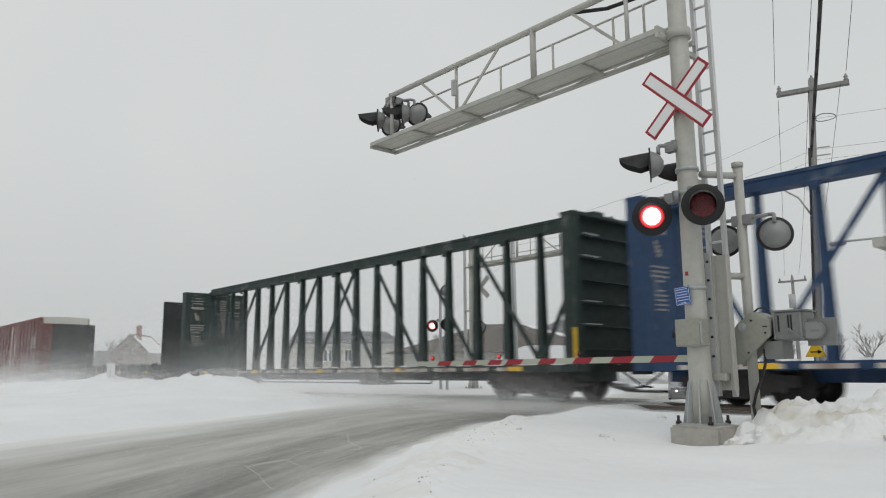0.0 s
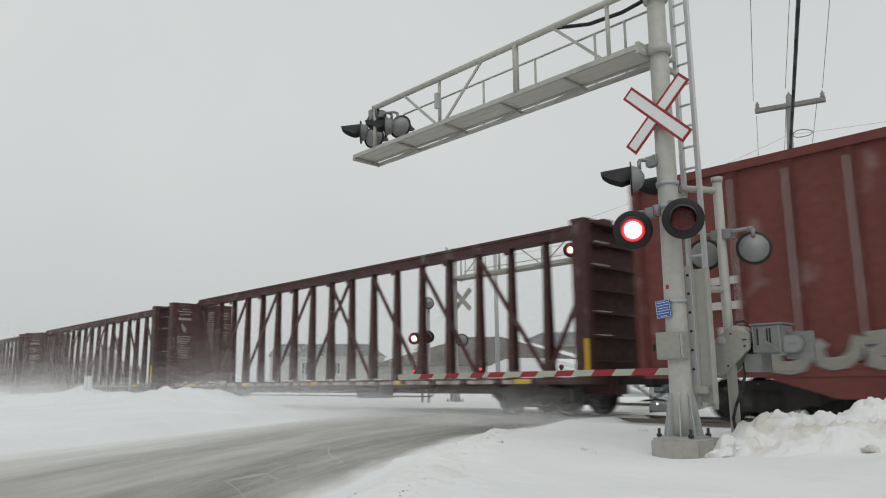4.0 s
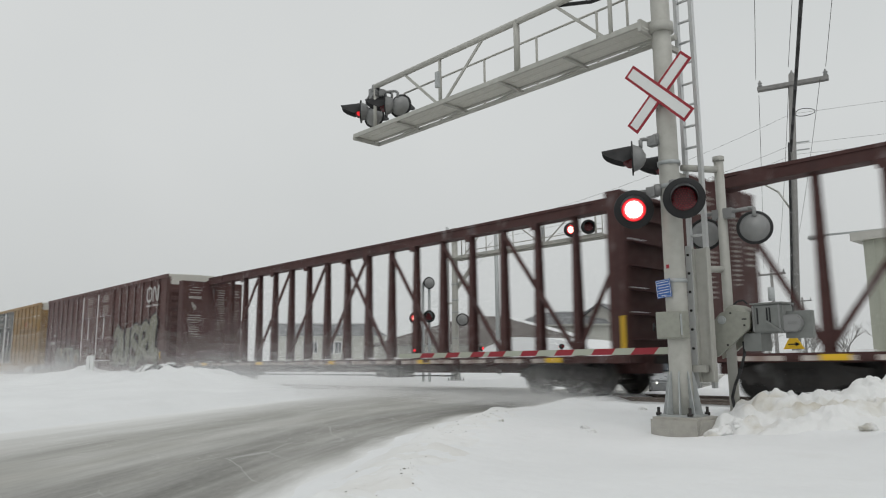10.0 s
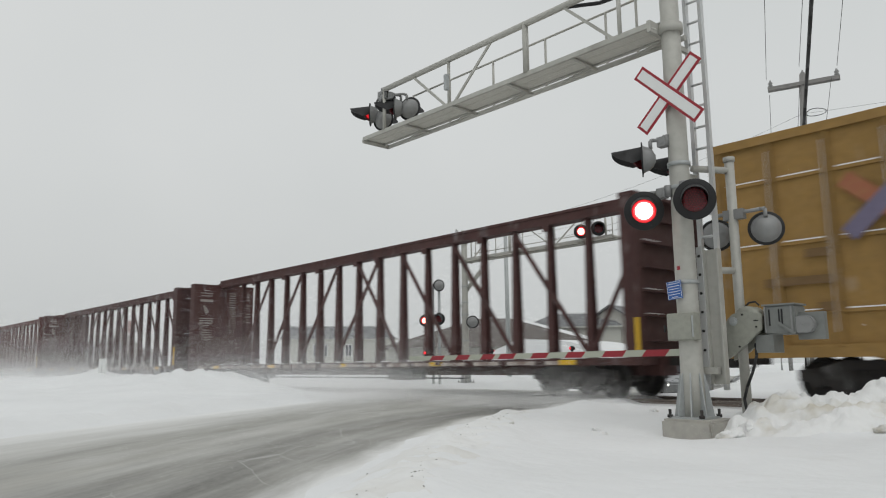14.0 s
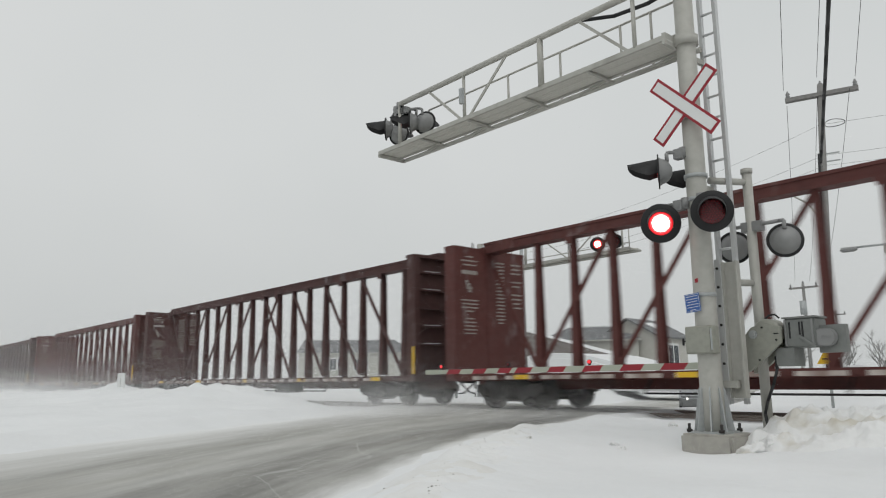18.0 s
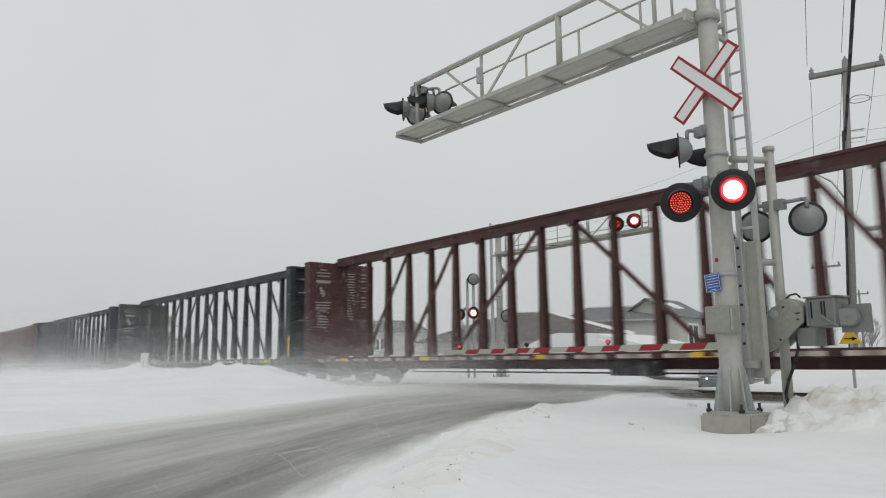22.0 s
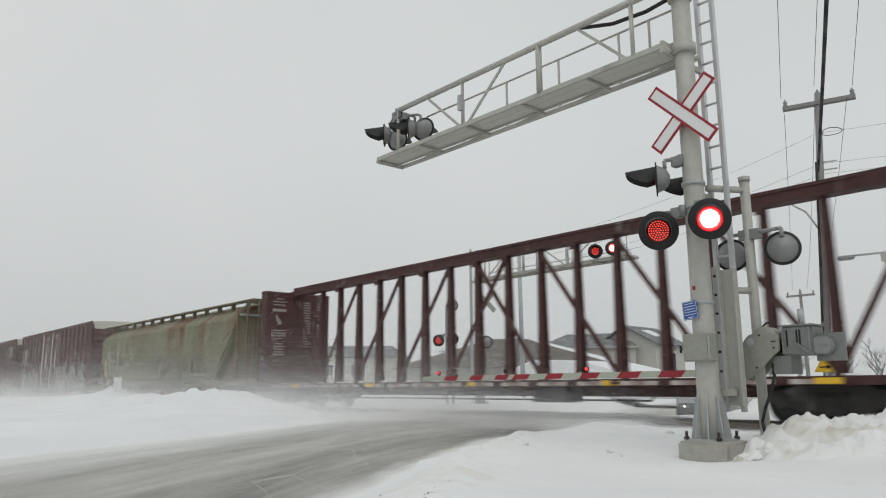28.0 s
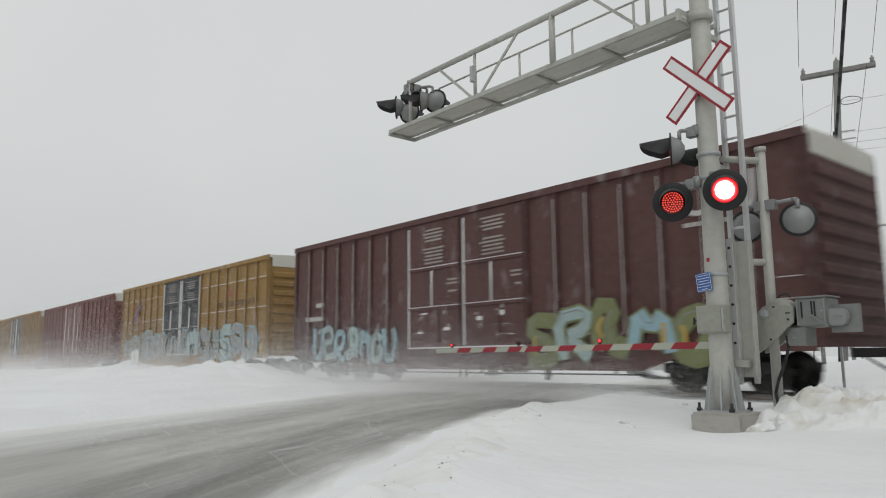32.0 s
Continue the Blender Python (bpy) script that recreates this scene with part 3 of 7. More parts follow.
def flat_lamp_mesh():
    """A thin lamp with a lit and a dark face, that turns half round."""
    b = lathe(BM(), [(0.0, -0.013), (0.105, -0.011), (0.128, -0.009), (0.15, -0.004), (0.15, 0.004), (0.128, 0.009), (0.105, 0.011), (0.0, 0.013)], 28)
    for f in b.faces:
        c = f.calc_center_median()
        f.material_index = 2 if c.y > 0 else 0 if math.hypot(c.x, c.z) < 0.105 else 1
    return mesh_of("lamp", b, [LIT_RING, LENS, LENS])


FLAT_LAMP = flat_lamp_mesh()
DARK_LAMP = mesh_of("lamp", lathe(BM(), [(0.0, -0.014), (0.1, -0.012), (0.157, -0.004), (0.15, 0.006), (0.0, 0.008)], 28), LENS)


def flasher(parent, x, y, z, azimuth, phase=None, hooded=True, arm_to=None, tilt=0.0, size=1.0, flat=False):
    """One flashing light: grey dome, black backing plate, hood and the turning red lamp. azimuth: where it faces, from +y to the right."""
    m = parent.matrix_basis.inverted() @ (pose(x, y, z, 0, 0, 180 - azimuth) @ pose(0, 0, 0, tilt)) @ Matrix.Scale(size, 4)
    f = put("flasher", DEEP_DOME if phase and not flat else DOME, parent, m)
    put("backing_plate", RING, f)
    if hooded:
        put("hood", HOOD, f)
    if not phase:
        put("lamp", DARK_LAMP, f)
    elif flat:
        FLIPS.append((put("lamp", FLAT_LAMP, f, pose(0, 0.0, 0, 0, 0, 180 if phase == "R" else 0), "round red lamp with a lit and a dark face"), phase, 0.05))
    else:
        FLIPS.append((put("lamp", LAMP, f, pose(0, 0.075, 0, 0, 0, 0 if phase == "L" else 240), "round red lamp with bright, afterglow and dark faces"), phase, None))
    if arm_to is not None:
        b = BM()
        p = Vector((x, y, z))
        back = Vector((-math.sin(radians(azimuth)), -math.cos(radians(azimuth)), 0)) * 0.12
        top = p + back + Vector((0, 0, 0.24))
        q = Vector(arm_to)
        inv = parent.matrix_basis.inverted()
        tube_path(b, [inv @ v for v in (p + back + Vector((0, 0, 0.13)), top, top * 0.85 + q * 0.15 + Vector((0, 0, 0.02)), Vector((q.x, q.y, top.z)))], 0.026, 8)
        rod(b, inv @ Vector((q.x, q.y, top.z - 0.07)), inv @ Vector((q.x, q.y, top.z + 0.07)), 0.05, 0.05, 10)
        c = inv @ Vector((q.x, q.y, top.z)).lerp(top, 0.22)
        box(b, c.x - 0.055, c.x + 0.055, c.y - 0.06, c.y + 0.06, c.z - 0.085, c.z + 0.045)
        rod(b, c + Vector((-0.062, 0, -0.02)), c + Vector((0.062, 0, -0.02)), 0.035, 0.035, 10)
        part("bracket", b, CAST, parent)
    return f


def crossbuck(parent, x, y, z, azimuth, back=False):
    m = parent.matrix_basis.inverted() @ pose(x, y, z, 0, 0, 180 - azimuth)
    for k, ang in enumerate((45, -45)):
        turn = pose(0, 0.012 * k, 0, 0, ang, 0)
        b = box(BM(), -0.58, 0.58, -0.006, 0.006, -0.1, 0.1)
        blade = part("blade", b, GALV if back else RED, parent, "" if back else "red and white crossing board", m @ turn)
        if not back:
            for a0, a1 in ((-0.545, -0.1), (0.1, 0.545)) if k else ((-0.545, 0.545),):
                part("white_panel", box(BM(), a0, a1, -0.010, -0.006, -0.066, 0.066), WHITE, blade)


def cantilever_mast(x, y, root_z, reach, x_near, x_far, rail_y, tall, label, near):
    """A mast with a walkway arm that reaches along y (reach signed) over the road."""
    o = thing("cantilever_signal", label, "railway signal", pose(x, y, 0), "cantilever signals at the crossing")
    M = o.matrix_basis.inverted()
    part("mast", lathe(BM(), [(0.0, 0.02), (0.15, 0.02), (0.14, 0.6), (0.129, 3.0), (0.12, tall), (0.0, tall)], 24, "z"), GALV, o)
    part("base_plate", box(BM(), -0.23, 0.23, -0.23, 0.23, 0.085, 0.11), GALV_OLD, o)
    for a in range(0, 360, 45):
        b = BM()
        extrude_outline(b, [(0.125, 0.1), (0.24, 0.1), (0.16, 0.6), (0.13, 0.66)], lambda p, q, d: (p, d - 0.008, q), 0.016)
        part("gusset", b, GALV_OLD, o, m=pose(0, 0, 0, 0, 0, a + 20))
    for a in (45, 135, 225, 315):
        b = BM()
        rod(b, (0.30 * math.cos(radians(a)), 0.30 * math.sin(radians(a)), 0.0), (0.30 * math.cos(radians(a)), 0.30 * math.sin(radians(a)), 0.2), 0.018)
        rod(b, (0.30 * math.cos(radians(a)), 0.30 * math.sin(radians(a)), 0.1), (0.30 * math.cos(radians(a)), 0.30 * math.sin(radians(a)), 0.135), 0.034, n=6)
        part("bolt", b, STEEL_DARK, o)
    for zz in (root_z - 1.05, root_z - 2.2, 3.3, 1.75):
        if zz > 0.5:
            part("band", lathe(BM(), [(0.125, zz), (0.149, zz), (0.149, zz + 0.05), (0.125, zz + 0.05)], 20, "z"), GALV_OLD, o)
    sgn = 1 if reach > 0 else -1
    y0, y1 = 0.12 * sgn, reach
    xa, xb = x_near - x, x_far - x
    # narrow walkway of grating between two channels, with a tube braced beside it
    xm = xa + (xb - xa) * 0.78
    for xx in (xa, xm):
        b = BM()
        box(b, xx - 0.02, xx + 0.02, min(y0, y1), max(y0, y1), root_z, root_z + 0.075)
        part("side_rail", b, GALV, o)
    b = BM()
    rod(b, (xb, y1, root_z), (xb, y0 - 0.15 * sgn, root_z), 0.04)
    part("lower_tube", b, GALV, o)
    n = int(abs(reach) / 0.05)
    slats = BM()
    for i in range(n):
        yy = y0 + (y1 - y0) * (i + 0.5) / n
        box(slats, xa + 0.02, xm - 0.02, yy - 0.022, yy + 0.022, root_z + 0.03, root_z + 0.05)
    for xx in np.linspace(xa + 0.06, xm - 0.06, 3):
        box(slats, xx - 0.006, xx + 0.006, min(y0, y1), max(y0, y1), root_z + 0.024, root_z + 0.03)
    tagged(part("walkway_grating", slats, WALKWAY, o), kind="stuff")
    k = max(4, int(abs(reach) / 1.3))
    for i in range(k + 1):
        yy = y0 + (y1 - y0) * i / k
        b = BM()
        rod(b, (xa, yy, root_z), (xb, yy, root_z), 0.025 if i < k else 0.045)
        part("cross_tube", b, GALV, o)
        if i < k:
            b = BM()
            beam(b, (xm, yy, root_z), (xb, y0 + (y1 - y0) * (i + 0.6) / k, root_z), 0.03, 0.03)
            part("plan_brace", b, GALV, o)
    # top tube with truss on the near side
    ry = rail_y - y
    tz = root_z + 0.87
    b = BM()
    rod(b, (xa, ry, tz), (xa, 0.0, tz), 0.05)
    part("top_tube", b, GALV, o)
    span = abs(ry)
    for f, w in ((0.0, 0.035), (0.31, 0.028), (0.61, 0.05), (0.9, 0.03)):
        b = BM()
        rod(b, (xa, ry * (1 - f), root_z + 0.06), (xa, ry * (1 - f), tz), w)
        part("truss_post", b, GALV, o)
    for f0, f1, up in ((0.143, 0.295, 0), (0.335, 0.49, 1), (0.735, 0.88, 0)):
        b = BM()
        beam(b, (xa, ry * (1 - f0), root_z + 0.06 if up else tz), (xa, ry * (1 - f1), tz if up else root_z + 0.06), 0.025, 0.045)
        part("truss_brace", b, GALV, o)
    part("conduit_box", box(BM(), xa - 0.09, xa - 0.03, ry * 0.69 - 0.035, ry * 0.69 + 0.035, root_z + 0.3, root_z + 0.58), GALV_OLD, o)
    # light handrail on the far side
    for hz in (0.35, 0.86):
        b = BM()
        rod(b, (xb, ry * 0.98, root_z + hz), (xb, 0.3 * sgn, root_z + hz), 0.018, n=8)
        part("handrail", b, GALV, o)
    for f in (0.02, 0.2, 0.39, 0.59, 0.79, 0.88, 0.95):
        b = BM()
        rod(b, (xb, ry * (1 - f), root_z), (xb, ry * (1 - f), root_z + 0.87), 0.02, n=8)
        part("rail_post", b, GALV, o)
    # clamp at the mast, ladder behind it
    for zz in (root_z - 0.04, root_z + 0.75):
        part("clamp", lathe(BM(), [(0.12, zz), (0.165, zz), (0.165, zz + 0.12), (0.12, zz + 0.12)], 20, "z"), GALV, o)
    part("root_plate", box(BM(), xa - 0.03, xb + 0.04, 0.13 * sgn - 0.025, 0.13 * sgn + 0.025, root_z - 0.06, root_z + 0.1), GALV, o)
    lx = 0.4 if near else 0.25
    lad = [(lx, -0.02), (lx, -0.24)] if near else [(-0.12, 0.34), (0.08, 0.48)]
    for a, c in lad:
        b = BM()
        beam(b, (a, c, 0.42), (a, c, tall + 0.1), 0.07, 0.05)
        part("ladder_rail", b, ALU, o)
    rung = BM()
    for i in range(int((tall - 0.5) / 0.3)):
        zz = 0.6 + 0.3 * i
        b = BM()
        rod(b, (*lad[0], zz), (*lad[1], zz), 0.018, n=8)
        part("ladder_rung", b, ALU, o)
    rung.free()
    for zz in (0.75, 3.2, 5.0):
        if zz < tall:
            b = BM()
            beam(b, (0, 0, zz), (lad[0][0], lad[0][1], zz), 0.05, 0.07)
            part("ladder_bracket", b, GALV, o)
    return o


# near mast with its concrete footing
footing = BM()
box(footing, -0.34, 0.34, -0.34, 0.34, -0.45, 0.085)
bmesh.ops.bevel(footing, geom=footing.edges[:], offset=0.03, segments=2, affect="EDGES")
solid("mast_footing", footing, CONCRETE, "square grey concrete footing of the signal mast", "footing", pose(8.5, 4.69, 0, 0, 0, -2))
mast = cantilever_mast(8.5, 4.76, 5.19, 6.61, 8.2, 8.83, 10.69, 6.9, "grey galvanised cantilever signal with flashing lights and walkway", True)
ML = (8.5, 4.76, 0)
flasher(mast, 8.2, 5.13, 2.73, -122, "L", arm_to=(8.36, 4.86, 2.9), tilt=10)
flasher(mast, 8.2, 4.41, 2.76, -119, "R", arm_to=(8.4, 4.66, 2.9), tilt=10)
flasher(mast, 8.2, 5.12, 3.42, -32, "R", arm_to=(8.4, 4.86, 3.6), flat=True, size=0.9)
flasher(mast, 8.92, 5.06, 3.42, -32, "L", arm_to=(8.6, 4.8, 3.6), flat=True, size=0.9)
for xx, yy, zz, ph, az in ((8.4, 11.43, 5.8, "L", -48), (8.4, 10.62, 5.71, "R", -44), (8.62, 11.26, 5.7, "R", 68), (8.62, 10.43, 5.7, "L", 68)):
    flasher(mast, xx, yy, zz, az, ph, arm_to=(8.22, 10.66 if yy < 11 else 10.75, 5.95), size=0.92, flat=True)
crossbuck(mast, 8.3, 4.74, 4.25, -92)
M8 = mast.matrix_basis.inverted()
sign = part("blue_notice", box(BM(), -0.105, 0.105, -0.004, 0.004, -0.115, 0.115), BLUE, mast, "small blue notice plate with white lines", M8 @ pose(8.33, 4.835, 1.675, 0, -5, -94))
part("border", box(box(box(box(BM(), -0.1, 0.1, -0.0065, -0.0045, 0.103, 0.107), -0.1, 0.1, -0.0065, -0.0045, -0.107, -0.103), -0.1, -0.096, -0.0065, -0.0045, -0.101, 0.101), 0.096, 0.1, -0.0065, -0.0045, -0.101, 0.101), WHITE, sign)
for i, w in enumerate((0.16, 0.17, 0.15, 0.17, 0.16, 0.08)):
    part("line", box(BM(), -w / 2, w / 2, -0.007, -0.0045, 0.078 - 0.034 * i, 0.0845 - 0.034 * i), WHITE, sign)
bx = BM()
box(bx, 8.29, 8.46, 4.58, 4.95, 1.04, 1.38)
bmesh.ops.bevel(bx, geom=bx.edges[:], offset=0.012, segments=1, affect="EDGES")
part("junction_box", bx, MECH, mast, m=M8)
b = BM()
rod(b, (8.33, 4.955, 1.2), (8.33, 5.0, 1.2), 0.012, n=6)
rod(b, (8.33, 5.0, 1.15), (8.33, 5.0, 1.24), 0.014, n=6)
part("padlock", b, BLACK, mast, m=M8)
part("box_door", box(BM(), 8.28, 8.29, 4.61, 4.93, 1.06, 1.36), MECH, mast, m=M8)
part("hinge", box(BM(), 8.275, 8.29, 4.585, 4.6, 1.08, 1.34), GALV_OLD, mast, m=M8)
part("red_tag", box(BM(), 8.36, 8.385, 4.76, 4.8, 1.93, 1.98), RED, mast, m=M8)
# channel that guards the cables, with bolt heads
guard = part("cable_guard", box(BM(), 8.76, 8.8, 4.42, 4.62, 0.5, 2.2), GALV, mast, m=M8)
part("flange", box(BM(), 8.7, 8.76, 4.42, 4.44, 0.5, 2.2), GALV, guard)
part("flange", box(BM(), 8.7, 8.76, 4.6, 4.62, 0.5, 2.2), GALV, guard)
part("strip", box(BM(), 8.68, 8.7, 4.62, 4.7, 0.52, 2.24), ALU, guard, "perforated bright strip")
for zz in (0.68, 0.92, 1.16, 1.4, 1.64, 1.88, 2.12):
    b = BM()
    rod(b, (8.664, 4.66, zz), (8.68, 4.66, zz), 0.018, n=6)
    part("bolt_head", b, STEEL_DARK, mast, m=M8)
b = BM()
tube_path(b, [(8.6, 5.0, 6.1), (8.5, 5.3, 6.0), (8.4, 5.8, 5.98), (8.3, 6.3, 6.08)], 0.03)
part("cable_loop", b, RUBBER, mast, m=M8)

# gate: its own post, drive box, counterweight arms and the lowered striped arm
gate = thing("crossing_gate", "lowered crossing gate with red and white striped arm", "crossing gate", pose(9.2, 4.42, 0))
MG = gate.matrix_basis.inverted()
b = BM()
rod(b, (9.2, 4.42, 0.0), (9.2, 4.42, 3.42), 0.062, n=16)
part("gate_post", b, GALV, gate, m=MG)
b = BM()
rod(b, (9.2, 4.42, 3.42), (9.2, 4.42, 3.48), 0.075, n=16)
part("post_cap", b, GALV, gate, m=MG)
for zz in (1.95, 3.3):
    b = BM()
    rod(b, (9.2, 4.42, zz), (8.72, 4.7, zz), 0.045, n=10)
    part("tie_arm", b, GALV, gate, m=MG)
# drive housing with its slots drawn as dark strips, its cover plate below and a slanted stay
b = BM()
box(b, 9.1, 9.44, 3.7, 4.08, 1.1, 1.455)
bmesh.ops.bevel(b, geom=b.edges[:], offset=0.018, segments=2, affect="EDGES")
drive = part("drive_box", b, DRIVE, gate, "grey gate drive housing", MG)
part("lid", box(BM(), 9.085, 9.46, 3.69, 4.09, 1.455, 1.475), DRIVE, drive)
# black strips on the face stand in for the shade inside the slots
for yy in (3.995, 3.875, 3.84):
    part("slot_shade", box(BM(), 9.09, 9.1, yy, yy + 0.016, 1.21, 1.41), BLACK, drive)
for yy in (3.725, 4.045):
    part("edge_strip", box(BM(), 9.085, 9.1, yy, yy + 0.018, 1.12, 1.44), CAST, drive)
part("lower_plate", box(BM(), 9.1, 9.4, 3.98, 4.2, 0.88, 1.099), DRIVE, gate, m=MG)
part("stay", beam(BM(), (9.085, 3.89, 1.24), (9.085, 3.7, 1.1), 0.03, 0.03), DRIVE, gate, m=MG)
# pale cheek plates that carry the arm, and the round gear cover between them
for x0 in (9.0, 9.3):
    b = BM()
    extrude_outline(b, [(4.6, 0.79), (4.6, 0.95), (4.55, 1.23), (4.5, 1.31), (4.44, 1.37), (4.29, 1.405), (4.07, 1.36), (4.08, 1.16), (4.13, 1.12), (4.38, 0.9), (4.5, 0.82)], lambda a, c, d: (x0 + d, a, c), 0.045)
    part("arm_bracket", b, MECH, gate, m=MG)
b = BM()
lathe(b, [(0.0, 9.046), (0.16, 9.046), (0.18, 9.07), (0.18, 9.28), (0.16, 9.298), (0.0, 9.298)], 24, "x")
part("gear_cover", b, MECH, gate, m=MG @ pose(0, 4.28, 1.29))
b = BM()
rod(b, (8.965, 4.42, 1.28), (9.1, 4.42, 1.28), 0.034, n=10)
rod(b, (8.985, 4.42, 1.28), (9.0, 4.42, 1.28), 0.055, n=10)
part("pivot_pin", b, GALV_OLD, gate, m=MG)
part("slot", box(BM(), 8.995, 9.0, 4.1, 4.16, 1.27, 1.285), BLACK, gate, m=MG)
for yy, zz in ((4.3, 1.36), (4.13, 1.2), (4.53, 0.9), (4.36, 0.96)):
    b = BM()
    rod(b, (8.985, yy, zz), (9.0, yy, zz), 0.013, n=6)
    part("bolt_head", b, STEEL_DARK, gate, m=MG)
b = BM()
tube_path(b, [(9.1, 4.12, 1.47), (9.08, 4.16, 1.52), (9.08, 4.24, 1.51), (9.1, 4.3, 1.47)], 0.012, 6)
part("cable_loop", b, RUBBER, gate, m=MG)
# counterweight: a cast block with raised bars on a darker plate
part("back_plate", box(BM(), 9.22, 9.3, 3.4, 3.72, 1.03, 1.36), DRIVE, gate, m=MG)
b = BM()
extrude_outline(b, [(3.71, 1.105), (3.71, 1.315), (3.57, 1.315), (3.53, 1.3), (3.5, 1.26), (3.49, 1.21), (3.5, 1.16), (3.53, 1.12), (3.57, 1.105)], lambda a, c, d: (9.12 + d, a, c), 0.1)
bmesh.ops.bevel(b, geom=b.edges[:], offset=0.012, segments=2, affect="EDGES")
cw = part("counterweight", b, CAST, gate, "rounded grey counterweight with raised bars", MG)
for k in range(5):
    part("raised_bar", box(BM(), 9.113, 9.12, 3.64 - 0.024 * k, 3.652 - 0.024 * k, 1.195, 1.225), CAST, cw)
b = BM()
box(b, 8.64, 8.74, 4.5, 4.86, 0.62, 0.71)
part("cable_clamp", b, GALV, mast, m=M8)
b = BM()
tube_path(b, [(9.14, 4.22, 1.0), (9.1, 4.2, 0.85), (9.1, 4.26, 0.66), (9.12, 4.36, 0.46), (9.12, 4.41, 0.3), (9.16, 4.4, 0.1)], 0.019)
part("cable", b, RUBBER, gate, m=MG)
ARM_Y0, ARM_Y1, ARM_Z = 4.55, 10.92, 0.905
RED_STRIPES = ((4.62, 5.06), (5.42, 5.79), (6.11, 6.47), (6.83, 7.16), (7.53, 7.86), (8.23, 8.58), (8.7, 9.0), (9.31, 9.63), (9.97, 10.32))
cuts = sorted({ARM_Y0, ARM_Y1, *(v for pair in RED_STRIPES for v in pair)})
for ya, yb in zip(cuts[:-1], cuts[1:]):
    h = 0.047 - 0.006 * (ya - ARM_Y0) / (ARM_Y1 - ARM_Y0)
    red = any(a <= ya < c for a, c in RED_STRIPES)
    b = BM()
    extrude_outline(b, [(ya, ARM_Z - h), (yb, ARM_Z - h), (yb - (0.08 if yb < ARM_Y1 else 0), ARM_Z + h), (ya - (0.08 if ya > ARM_Y0 else 0), ARM_Z + h)], lambda a, c, d: (8.99 + d, a, c), 0.03)
    part("arm_stripe", b, RED if red else ARM_WHITE, gate, m=MG)
for yy, ph in ((10.45, None), (8.72, "L"), (7.01, "R")):
    b = BM()
    rod(b, (0, 0, -0.05), (0, 0, 0.0), 0.02, n=8)
    lathe(b, [(0.0, -0.03), (0.034, -0.03), (0.037, 0.0), (0.034, 0.03), (0.0, 0.03)], 14)
    stem = part("arm_lamp", b, BLACK, gate, m=MG @ pose(9.0, yy, ARM_Z + 0.1, 0, 0, 60 - 120))
    b = BM()
    lathe(b, [(0.0, -0.046), (0.018, -0.043), (0.026, -0.034), (0.026, 0.034), (0.018, 0.043), (0.0, 0.046)], 14)
    for f in b.faces:
        f.material_index = 0 if f.calc_center_median().y < -0.02 else 1
    lamp = put("lens", mesh_of("lens", b, [LIT_SMALL, LENS]), stem, pose(0, 0, 0, 0, 0, 180 if ph == "R" else 0))
    if ph:
        FLIPS.append((lamp, ph, 0.05))
flasher(gate, 9.3, 4.04, 2.47, 64, None, arm_to=(9.2, 4.42, 2.6), size=0.87)
flasher(gate, 9.3, 4.72, 2.47, 64, None, arm_to=(9.2, 4.42, 2.6), size=0.87)

# the far side of the crossing
far_mast = cantilever_mast(20.6, 21.42, 5.0, -7.5, 20.3, 20.9, 14.2, 6.3, "grey cantilever signal across the tracks with flashing lights", False)
flasher(far_mast, 20.2, 15.15, 5.32, -128, "L")
flasher(far_mast, 20.2, 14.42, 5.32, -128, "R")
flasher(far_mast, 20.5, 20.9, 2.5, 44, None)
crossbuck(far_mast, 20.75, 21.1, 4.15, 80, True)
far_gate = thing("flashing_signal", "grey signal post with paired red flashing lights", "railway signal", pose(20.5, 23.3, 0))
MF = far_gate.matrix_basis.inverted()
for yy, top in ((23.35, 4.2), (22.95, 4.15)):
    b = BM()
    rod(b, (20.55, yy, -0.1), (20.55, yy, top), 0.06)
    part("post", b, GALV_OLD, far_gate, m=MF)
flasher(far_gate, 20.4, 23.7, 2.7, -128, "L", arm_to=(20.55, 23.35, 2.7))
flasher(far_gate, 20.4, 22.8, 2.72, -128, "R", arm_to=(20.55, 22.95, 2.7))
flasher(far_gate, 20.5, 22.9, 4.15, 20, None)

ys = thing("warning_sign", "yellow warning sign with a black arrow on a short post", "sign", pose(19.5, 7.7, 0))
b = BM()
extrude_outline(b, [(-0.27, 1.06), (0.27, 1.06), (0.09, 1.36), (-0.09, 1.36)], lambda a, c, d: (d, a, c), 0.02)
plate = part("plate", b, YELLOW, ys)
part("arrow_shaft", box(BM(), -0.004, 0.0, -0.13, 0.13, 1.17, 1.2), BLACK, plate)
b = BM()
extrude_outline(b, [(-0.17, 1.185), (-0.05, 1.13), (-0.05, 1.24)], lambda a, c, d: (-0.004 + d, a, c), 0.004)
part("arrow_head", b, BLACK, plate)
part("post", box(BM(), 0.02, 0.07, -0.03, 0.03, -0.2, 1.3), GALV_OLD, ys)
# ---- the train: cars roll towards -y past the crossing ----
def travelled(t):
    return 16.703 * t - 0.01025 * t * t


CARS = []           # (thing, distance of its front at the start)
WHEELSETS = []      # (wheelset, place in its truck, distance along the train)


def rail_paint(name, colour, frost=0.2, **kw):
    return paint(name, colour, 0.7, 0, 0.5, tuple(c * 0.55 for c in colour), 7, 0.35, tuple(c * 0.45 for c in colour), frost)


